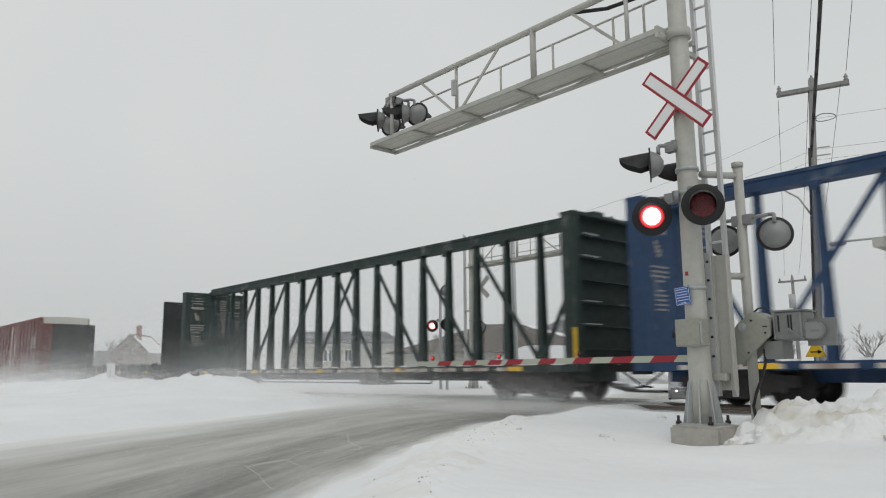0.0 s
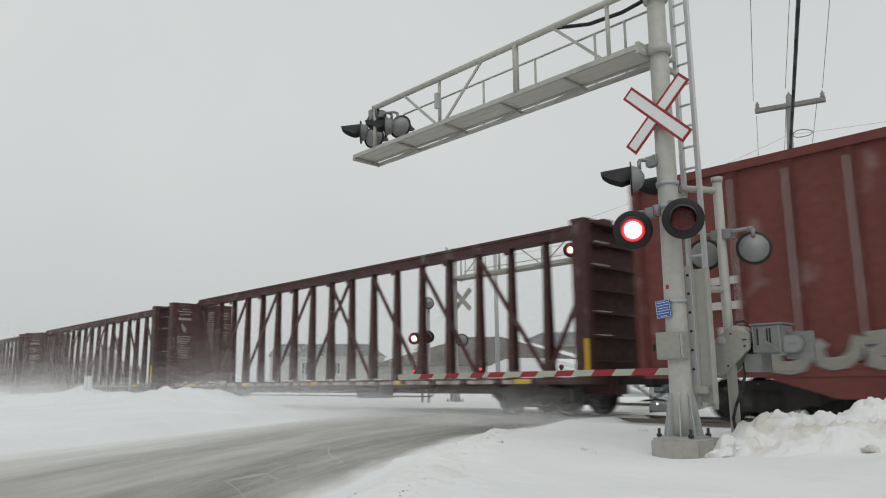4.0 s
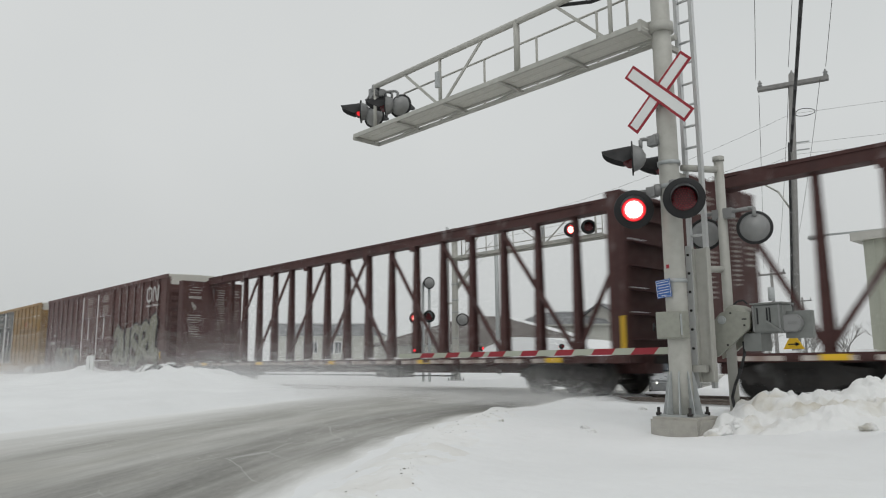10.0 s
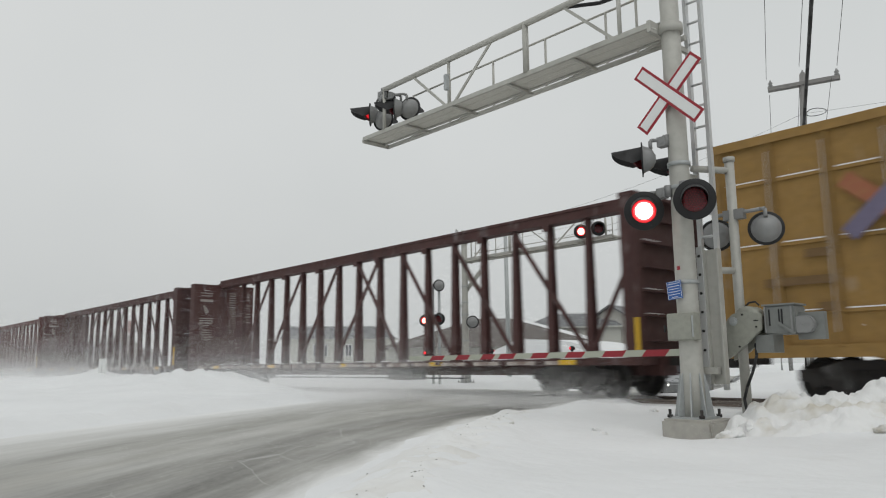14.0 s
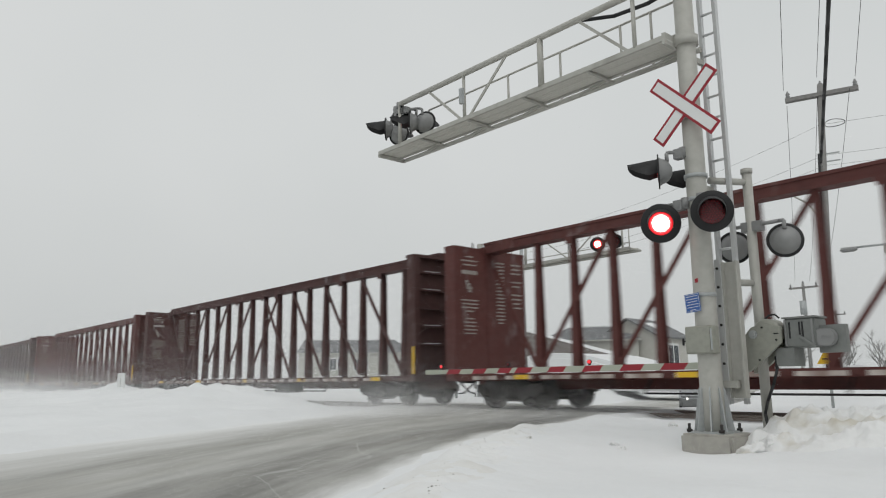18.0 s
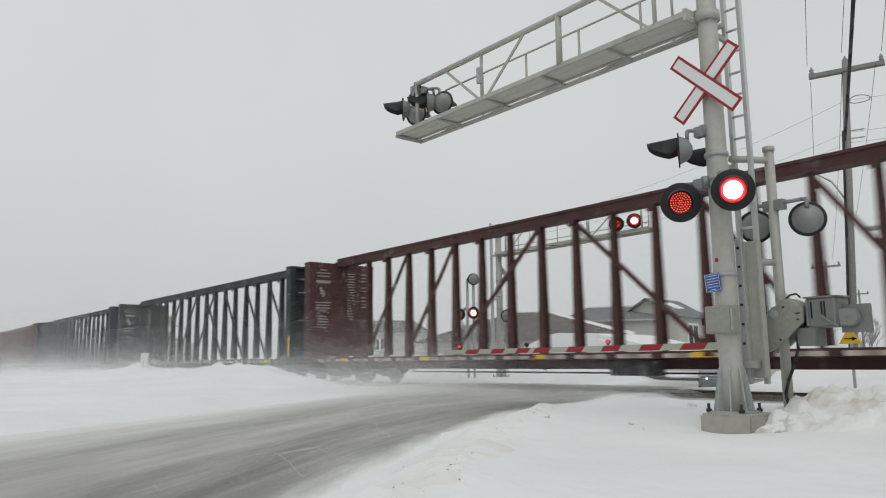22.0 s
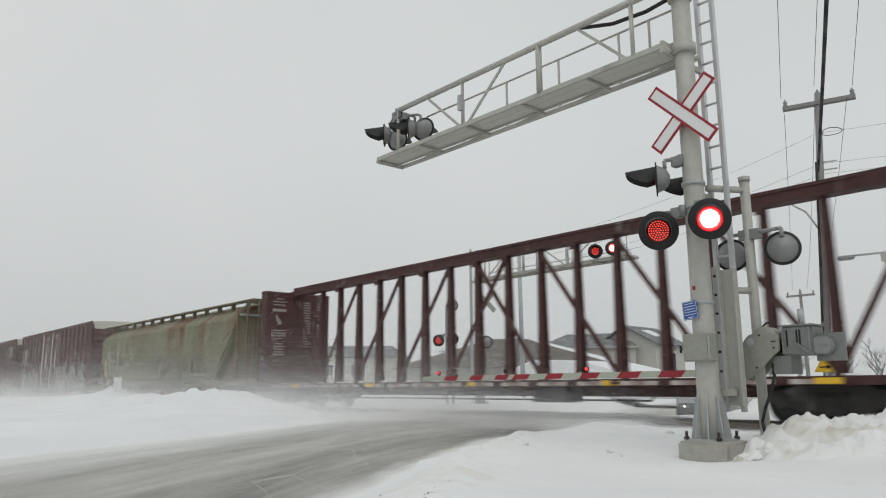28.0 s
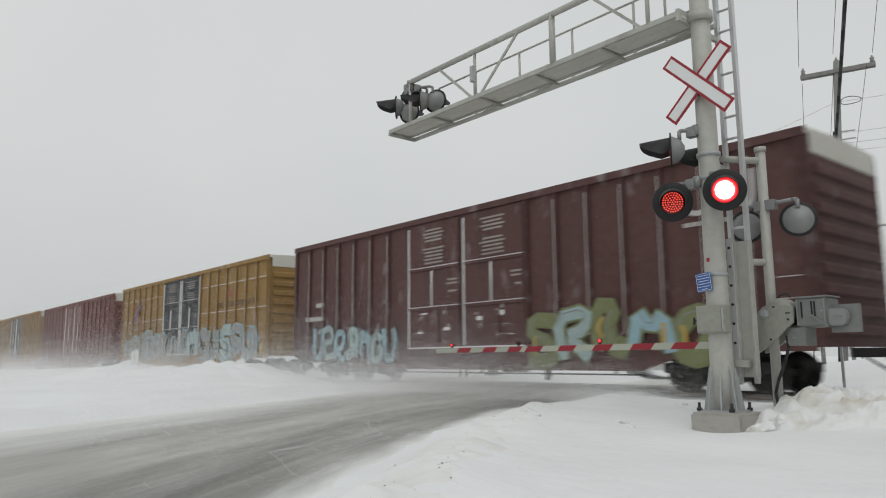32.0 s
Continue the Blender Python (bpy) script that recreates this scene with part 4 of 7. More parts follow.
BROWN = rail_paint("brown_freight_paint", (0.072, 0.027, 0.024))
OXIDE = rail_paint("red_oxide_freight_paint", (0.105, 0.029, 0.024))
GREEN = rail_paint("dark_green_freight_paint", (0.022, 0.040, 0.036))
NAVY = rail_paint("navy_freight_paint", (0.018, 0.027, 0.040))
BLUE_CAR = rail_paint("blue_freight_paint", (0.02, 0.055, 0.13))
BLACK_CAR = rail_paint("black_freight_paint", (0.013, 0.015, 0.016), 0.0)
MAROON = rail_paint("maroon_boxcar_paint", (0.104, 0.046, 0.041))
CARMINE = rail_paint("faded_red_boxcar_paint", (0.155, 0.040, 0.032))
MUSTARD = rail_paint("mustard_boxcar_paint", (0.305, 0.18, 0.05), 0.2)
DOOR_BLACK = rail_paint("black_door_paint", (0.03, 0.033, 0.035), 0.5)
HOPPER_GREEN = paint("faded_green_hopper_paint", (0.195, 0.19, 0.12), 0.75, 0, 0.45, (0.15, 0.145, 0.09), 6, 1.0, (0.14, 0.068, 0.034), 0.1)
STENCIL = paint("worn_pale_stencil", (0.38, 0.355, 0.32), 0.65, 0, 0.6, (0.14, 0.12, 0.11), 12)
HOPPER_PANEL = paint("faded_lettering_panel", (0.40, 0.39, 0.32), 0.75, 0, 0.6, (0.18, 0.17, 0.11), 6, 0.6, (0.15, 0.08, 0.04))
FADED_BROWN = paint("faded_brown_lettering", (0.13, 0.075, 0.03), 0.7, 0, 0.4, (0.2, 0.12, 0.04), 9)
FADED_RED = paint("faded_red_lettering", (0.31, 0.1, 0.055), 0.7, 0, 0.5, (0.3, 0.16, 0.06), 9)
PALE_BLUE = paint("faded_blue_lettering", (0.17, 0.15, 0.23), 0.7, 0, 0.4, None, 9)
CREAM = paint("dirty_cream_roof", (0.58, 0.57, 0.52), 0.7, 0, 0.35, (0.4, 0.38, 0.34), 8)
FROST = snow_material("dry_snow_crust", (0.78, 0.78, 0.78), 0.2)
FROST_THIN = snow_material("thin_frost_on_paint", (0.56, 0.54, 0.52), 0.5, (0.2, 0.12, 0.11), 0.45)
GRAFF = {k: paint("spray_paint_" + k, c, 0.6, 0, 0.35, tuple(v * 0.6 for v in c), 6) for k, c in (
    ("silver", (0.28, 0.29, 0.28)), ("mint", (0.36, 0.47, 0.46)), ("sky", (0.30, 0.46, 0.52)), ("olive", (0.20, 0.22, 0.10)), ("amber", (0.55, 0.36, 0.08)), ("plum", (0.165, 0.155, 0.105)), ("rose", (0.2, 0.185, 0.13)), ("coal", (0.035, 0.035, 0.038)), ("bone", (0.28, 0.27, 0.23)), ("beige", (0.22, 0.215, 0.165)))}

SILL_SNOW = snow_material("snow_caked_on_sill", (0.56, 0.51, 0.47), 0.8, (0.2, 0.13, 0.11), 0.4)
WHEEL_R = 0.42


def wheelset_mesh():
    b = BM()
    rod(b, (-0.95, 0, 0), (0.95, 0, 0), 0.075, n=10)
    for sx in (-1, 1):
        n, prof = 24, [(0.0, 0.80), (0.12, 0.80), (0.14, 0.755), (0.33, 0.735), (0.36, 0.79), (0.42, 0.79), (0.425, 0.70), (0.45, 0.675), (0.45, 0.655), (0.36, 0.655), (0.33, 0.70), (0.1, 0.68), (0.0, 0.68)]
        rings = []
        for r, d in prof:
            rings.append([b.verts.new((sx * d, r * math.cos(2 * math.pi * i / n), r * math.sin(2 * math.pi * i / n))) for i in range(n)] if r else None)
        for a, c in zip(rings[:-1], rings[1:]):
            if a and c:
                for i in range(n):
                    b.faces.new((a[i], a[(i + 1) % n], c[(i + 1) % n], c[i]))
        b.faces.new(rings[1])
        b.faces.new(rings[-2])
        for k in range(6):
            t = 2 * math.pi * k / 6
            rod(b, (sx * 0.735, 0.24 * math.cos(t), 0.24 * math.sin(t)), (sx * 0.765, 0.24 * math.cos(t), 0.24 * math.sin(t)), 0.045, n=6)
    bmesh.ops.recalc_face_normals(b, faces=b.faces)
    return mesh_of("wheelset", b, STEEL_DARK)


def side_frame_mesh():
    b = BM()
    extrude_outline(b, [(-1.2, 0.42), (-1.2, 0.62), (-0.8, 0.66), (-0.45, 0.78), (0.45, 0.78), (0.8, 0.66), (1.2, 0.62), (1.2, 0.42), (0.85, 0.4), (0.45, 0.2), (-0.45, 0.2), (-0.85, 0.4)], lambda p, q, d: (d, p, q), 0.14)
    for sy in (-0.89, 0.89):
        rod(b, (-0.06, sy, 0.44), (0.2, sy, 0.44), 0.13, n=12)
    for sy in (-0.22, 0.0, 0.22):
        rod(b, (0.02, sy, 0.26), (0.02, sy, 0.6), 0.09, n=8)
    return mesh_of("side_frame", b, STEEL_DARK)


WHEELSET, SIDE_FRAME = wheelset_mesh(), side_frame_mesh()
BOLSTER = mesh_of("truck", box(box(BM(), -1.0, 1.0, -0.2, 0.2, 0.45, 0.68), -0.25, 0.25, -0.25, 0.25, 0.66, 0.8), STEEL_DARK)
COUPLER = None


def coupler_mesh():
    b = BM()
    box(b, -0.09, 0.09, -0.62, 0.1, 0.72, 0.9)
    box(b, -0.17, 0.12, -0.86, -0.58, 0.66, 0.98)
    return mesh_of("coupler", b, STEEL_DARK)


COUPLER = coupler_mesh()
HOSE = mesh_of("air_hose", tube_path(BM(), [(0.3, 0.05, 0.75), (0.3, -0.25, 0.55), (0.26, -0.55, 0.38), (0.2, -0.85, 0.36)], 0.025, 6), RUBBER)


def running_gear(car, length, inset):
    for yc in (inset, length - inset):
        truck = put("truck", BOLSTER, car, pose(0, yc, 0))
        for sy in (-0.89, 0.89):
            put("wheelset", WHEELSET, truck, pose(0, sy, WHEEL_R))
        put("side_frame", SIDE_FRAME, truck, pose(-1.12, 0, 0))
        put("side_frame", SIDE_FRAME, truck, pose(0.98, 0, 0))
    put("coupler", COUPLER, car, pose(0, 0.05, 0))
    put("coupler", COUPLER, car, pose(0, length - 0.05, 0, 0, 0, 180))
    put("air_hose", HOSE, car, pose(0, 0, 0))
    put("air_hose", HOSE, car, pose(0, length, 0, 0, 0, 180))


def writing(parent, y_face, x0, z_top, widths, step, h=0.05, mat=None):
    """Rows of unreadable stencilled lines as bars on a face that looks along -y."""
    for i, w in enumerate(widths):
        if w:
            part("stencil_line", box(BM(), x0 - w / 2, x0 + w / 2, y_face - 0.006, y_face, z_top - step * i - h, z_top - step * i), mat or LETTER, parent)


def side_writing(parent, y0, z_top, widths, step, h=0.06, mat=None, x=-1.625):
    for i, w in enumerate(widths):
        if w:
            part("stencil_line", box(BM(), x - 0.006, x, y0, y0 + w, z_top - step * i - h, z_top - step * i), mat or LETTER, parent)


CB_LEN, CB_POST, CB_TOP = 23.26, 1.245, 4.74


def centerbeam(label, mat, long_brace=False):
    """Empty centre-beam flat car: two bulkheads, a braced centre wall and a narrow deck."""
    car = thing("centerbeam_car", label, "freight car", group="cars of the train")
    mid = CB_LEN / 2
    b = BM()
    box(b, -1.42, -1.3, 0.1, CB_LEN - 0.1, 0.74, 0.9)
    box(b, 1.3, 1.42, 0.1, CB_LEN - 0.1, 0.74, 0.9)
    box(b, -0.35, 0.35, 0.2, CB_LEN - 0.2, 0.5, 0.9)
    for i in range(18):
        y = 0.4 + (CB_LEN - 0.8) * i / 17
        box(b, -1.3, -0.35, y - 0.09, y + 0.09, 0.72, 0.86)
        box(b, 0.35, 1.3, y - 0.09, y + 0.09, 0.72, 0.86)
    part("deck", b, mat, car)
    part("deck_snow", box(box(BM(), -1.29, -0.4, 0.5, CB_LEN - 0.5, 0.862, 0.885), 0.4, 1.29, 0.5, CB_LEN - 0.5, 0.862, 0.885), FROST, car, "thin crust of snow on the deck")
    pocket = mesh_of("stake_pocket", box(BM(), -1.47, -1.42, -0.1, 0.1, 0.78, 0.9), mat)
    crust = mesh_of("snow_crust", box(BM(), -1.472, -1.40, -0.12, 0.12, 0.902, 0.94), FROST)
    for i in range(17):
        pk = put("stake_pocket", pocket, car, pose(0, 1.6 + 1.22 * i, 0))
        put("snow_crust", crust, pk)
    caked = mesh_of("caked_snow", box(BM(), -1.434, -1.42, 0.16, 1.06, 0.76, 0.85), SILL_SNOW)
    for i in range(17):
        put("caked_snow", caked, car, pose(0, 1.6 + 1.22 * i, 0))
    refl = mesh_of("reflector", box(BM(), -1.442, -1.42, -0.24, 0.24, 0.76, 0.87), YELLOW)
    for i in range(5):
        put("reflector", refl, car, pose(0, 2.0 + 4.6 * i, 0))
    b = BM()
    extrude_outline(b, [(-0.2, CB_TOP - 0.3), (0.2, CB_TOP - 0.3), (0.2, CB_TOP - 0.24), (0.17, CB_TOP - 0.24), (0.17, CB_TOP - 0.07), (0.2, CB_TOP - 0.07), (0.2, CB_TOP), (-0.2, CB_TOP), (-0.2, CB_TOP - 0.07), (-0.17, CB_TOP - 0.07), (-0.17, CB_TOP - 0.24), (-0.2, CB_TOP - 0.24)], lambda p, q, d: (p, 0.3 + d, q), CB_LEN - 0.6)
    part("top_chord", b, mat, car)
    # H-section posts that taper upwards
    b = BM()
    rings = []
    for z, fx, fy in ((0.9, 0.13, 0.11), (CB_TOP - 0.3, 0.085, 0.065)):
        rings.append([b.verts.new((x, y, z)) for x, y in ((-fx, -fy), (-fx + 0.022, -fy), (-fx + 0.022, -0.015), (fx - 0.022, -0.015), (fx - 0.022, -fy), (fx, -fy), (fx, fy), (fx - 0.022, fy), (fx - 0.022, 0.015), (-fx + 0.022, 0.015), (-fx + 0.022, fy), (-fx, fy))])
    for k in range(12):
        m = (k + 1) % 12
        b.faces.new((rings[0][k], rings[0][m], rings[1][m], rings[1][k]))
    b.faces.new(rings[0][::-1])
    b.faces.new(rings[1])
    bmesh.ops.recalc_face_normals(b, faces=b.faces)
    post = mesh_of("post", b, mat)
    ys = [mid + (i - 7.5) * CB_POST for i in range(16)]
    for y in ys:
        put("post", post, car, pose(0, y, 0))

    def brace(ya, yb):
        b = BM()
        beam(b, (-0.07, ya, CB_TOP - 0.32), (-0.1, yb, 0.95), 0.05, 0.12)
        part("brace", b, mat, car)

    # braces lean outwards from the middle, two bays each; on some cars the first ones span three
    for sgn in (1, -1):
        stops = [8, 11, 13, 15] if long_brace else [7, 9, 11, 13, 15]
        at = (lambda i: ys[i] if sgn == 1 else ys[15 - i])
        for ka, kb in zip(stops[:-1], stops[1:]):
            brace(at(ka), at(kb))
        brace((CB_LEN - 0.4) if sgn == 1 else 0.4, at(15))
    gus = BM()
    extrude_outline(gus, [(-0.14, CB_TOP - 0.3), (0.14, CB_TOP - 0.3), (0.08, CB_TOP - 0.48), (-0.08, CB_TOP - 0.48)], lambda p, q, d: (-0.21 + d, p, q), 0.02)
    gme = mesh_of("gusset", gus, mat)
    for i in (1, 3, 5, 7, 8, 10, 12, 14):
        put("gusset", gme, car, pose(0, ys[i], 0))
    # end bulkheads
    for k, y0 in enumerate((0.0, CB_LEN - 0.4)):
        bulk = part("bulkhead", box(BM(), -1.42, 1.42, y0 + (0.24 if k == 0 else 0.0), y0 + (0.32 if k == 0 else 0.08), 0.74, 4.46), mat, car)
        for sx in (-1.41, 1.41):
            part("side_column", box(BM(), sx - 0.03, sx + 0.03, y0 - 0.004, y0 + 0.4, 0.74, 4.46), mat, bulk)
        if k == 0:
            for sx in (-1.3, 1.3):
                part("corner_flange", box(BM(), sx - 0.08, sx + 0.08, 0.0, 0.05, 0.76, 4.45), mat, bulk)
        part("cap", box(BM(), -1.45, 1.45, y0 - 0.01, y0 + 0.41, 4.46, 4.54), mat, bulk)
        part("knee", beam(BM(), (0, y0 + 0.2, 4.5), (0, y0 + (1.6 if k == 0 else -1.2), CB_TOP - 0.16), 0.5, 0.2, 0.38, 0.28), mat, bulk)
        if k == 0:
            for zz in (1.3, 1.85, 2.4, 2.95, 3.5, 4.05):
                part("rung", box(BM(), -1.28, 1.28, 0.1, 0.24, zz - 0.05, zz), mat, bulk)
                if zz not in (1.3, 2.95):
                    part("snow_ledge", box(BM(), -1.0 + 0.15 * (zz % 0.7), -0.35, 0.1, 0.24, zz + 0.002, zz + 0.018), FROST, bulk)
            part("grab_handle", box(BM(), -1.47, -1.44, 0.02, 0.1, 0.95, 1.75), YELLOW, bulk, "yellow grab handle")
        else:
            yf = y0
            writing(bulk, yf, -0.85, 4.28, (0.28, 0.62, 0.5), 0.12, 0.035, STENCIL)
            writing(bulk, yf, -0.85, 3.86, (0.6,), 0.2, 0.11, STENCIL)
            for k2, (dx, w) in enumerate(((-0.06, 0.1), (0.0, 0.16), (0.03, 0.2), (0.05, 0.12))):
                part("stencil_mark", box(BM(), -0.9 + dx - w / 2, -0.9 + dx + w / 2, yf - 0.006, yf, 3.5 - 0.09 * k2, 3.58 - 0.09 * k2), STENCIL, bulk)
            writing(bulk, yf, -0.85, 3.02, (0.66, 0.6, 0.64, 0.3, 0, 0.3, 0.45, 0.4, 0.48, 0.44), 0.105, 0.038, STENCIL)
            writing(bulk, yf, 0.4, 4.2, (0.34, 0.3, 0.34, 0.26, 0.34, 0.3, 0.34, 0.22, 0.34, 0.3, 0.34, 0.3, 0.34, 0.26, 0.34, 0.34, 0.3, 0.2), 0.105, 0.038, STENCIL)
            writing(bulk, yf, 1.08, 4.2, (0.4, 0.36, 0.4, 0, 0.4, 0.32, 0, 0.4, 0.4, 0.3, 0.4), 0.13, 0.045, STENCIL)
            part("seam", box(BM(), -0.16, -0.12, yf - 0.02, yf, 0.8, 4.45), mat, bulk)
    running_gear(car, CB_LEN, 2.1)
    b = BM()
    rod(b, (-0.8, 6, 0.42), (-0.8, CB_LEN - 6, 0.42), 0.025, n=6)
    for y in (6, 9, 13, CB_LEN - 6):
        rod(b, (-0.8, y, 0.42), (-0.5, y, 0.75), 0.025, n=6)
    part("brake_pipe", b, STEEL_DARK, car)
    part("brake_box", box(BM(), -1.0, -0.4, 8.2, 9.3, 0.36, 0.7), STEEL_DARK, car)
    return car


def rounded(pts, times=2, closed=False):
    """Cuts the corners of a bent line."""
    for _ in range(times):
        pairs = list(zip(pts, pts[1:] + pts[:1])) if closed else list(zip(pts[:-1], pts[1:]))
        out = [tuple(a * f + c * (1 - f) for a, c in zip(p, q)) for p, q in pairs for f in (0.75, 0.25)]
        pts = out if closed else [pts[0], *out, pts[-1]]
    return pts


def ribbon(b, pts, width, x, closed=False):
    """A painted stroke on the side of a car: a thin mitred band along (y, z) points, each piece a hair prouder than the last."""
    pts = list(pts)
    n = len(pts)
    edge = []
    for i, (y, z) in enumerate(pts):
        p = pts[i - 1] if i or closed else pts[i]
        q = pts[(i + 1) % n] if i < n - 1 or closed else pts[i]
        d = Vector((q[0] - p[0], q[1] - p[1]))
        d = d.normalized() if d.length > 1e-6 else Vector((1, 0))
        edge.append(((y - d.y * width / 2, z + d.x * width / 2), (y + d.y * width / 2, z - d.x * width / 2)))
    front = [[b.verts.new((x - 0.0004 * k, *v)) for v in pair] for k, pair in enumerate(edge)]
    back = [[b.verts.new((x + 0.004, *v)) for v in pair] for pair in edge]
    for k in range(n if closed else n - 1):
        m = (k + 1) % n
        b.faces.new((front[k][0], front[m][0], front[m][1], front[k][1]))
        b.faces.new((front[k][0], back[k][0], back[m][0], front[m][0]))
        b.faces.new((front[k][1], front[m][1], back[m][1], back[k][1]))
    return b


STROKES = (
    [(0.05, 0.0), (0.12, 0.95), (0.45, 0.45), (0.8, 1.0), (0.95, 0.1)],
    [(0.95, 0.8), (0.4, 1.0), (0.0, 0.55), (0.3, 0.0), (1.0, 0.2), (0.6, 0.5)],
    [(0.0, 1.0), (0.15, 0.1), (0.7, 0.0), (0.9, 0.6), (0.75, 1.0)],
    [(1.0, 0.95), (0.25, 1.0), (0.1, 0.6), (0.9, 0.45), (0.85, 0.0), (0.0, 0.1)],
    [(0.1, 0.0), (0.0, 0.9), (0.9, 1.0), (0.85, 0.5), (0.25, 0.45), (1.0, 0.0)],
    [(0.0, 0.25), (0.35, 0.0), (0.6, 0.5), (0.3, 0.95), (1.0, 0.9), (0.85, 0.1)],
)


def graffiti(parent, y0, y1, z0, z1, fill, line, seed, n, accents=(), x=-1.642):
    """Sprayed pieces: fat bent strokes with dark outlines and thin highlights, with no readable words."""
    rnd = random.Random(seed)
    h, w = z1 - z0, (y1 - y0) / n
    dark = GRAFF[line]
    for i in range(n):
        shape = STROKES[(i * 5 + seed) % len(STROKES)]
        flip = rnd.random() < 0.5
        lift, tall = rnd.uniform(-0.06, 0.06) * h, rnd.uniform(0.85, 1.08) * h
        pts = []
        for u, v in shape:
            u = 1 - u if flip else u
            pts.append((y0 + w * (i + 0.04 + 0.92 * u) + rnd.uniform(-0.07, 0.07) * w, z0 + lift + 0.1 * h + tall * 0.82 * v + rnd.uniform(-0.06, 0.06) * h))
        pts = rounded(pts, 1)
        fat = min(0.23 * h, 0.34 * w) * rnd.uniform(0.85, 1.1)
        rim = max(0.05, 0.045 * h)
        base = x - 0.012 * (i % 2)
        part("graffiti_outline", ribbon(BM(), pts, fat + 2 * rim, base), dark, parent)
        part("graffiti_stroke", ribbon(BM(), pts, fat, base - 0.012), GRAFF[fill[i % len(fill)]], parent)
        part("graffiti_shine", ribbon(BM(), [(p + 0.16 * fat, q + 0.2 * fat) for p, q in pts[2:7]], 0.03, base - 0.022), GRAFF["silver" if accents else "bone"], parent)
        for j in range(2):
            if accents and rnd.random() < 0.6:
                ya, za = y0 + w * (i + rnd.uniform(0.2, 0.8)), z0 + h * rnd.uniform(0.15, 0.6)
                part("graffiti_accent", ribbon(BM(), rounded([(ya, za), (ya + rnd.uniform(-0.12, 0.12), za + 0.18 * h), (ya + rnd.uniform(-0.1, 0.1), za + 0.34 * h)], 1), rnd.uniform(0.05, 0.11), base - 0.028), GRAFF[accents[(i + j) % len(accents)]], parent)


def logo_shapes(parent, y0, z0, w, h, x=-1.645):
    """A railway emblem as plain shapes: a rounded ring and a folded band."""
    t = 0.145 * h
    k = t / 2

    def at(u, v):
        return y0 + w * (1 - u), z0 + k + (h - t) * v

    ring = rounded([at(u, v) for u, v in ((0.05, 0.0), (0.05, 1.0), (0.43, 1.0), (0.43, 0.0))], 2, True)
    part("emblem_ring", ribbon(BM(), ring, t, x, True), LETTER, parent)
    band = rounded([at(u, v) for u, v in ((0.56, -0.08), (0.56, 1.0), (0.7, 1.0), (0.84, 0.0), (0.97, 0.0), (0.97, 1.08))], 2)
    part("emblem_band", ribbon(BM(), band, t, x), LETTER, parent)


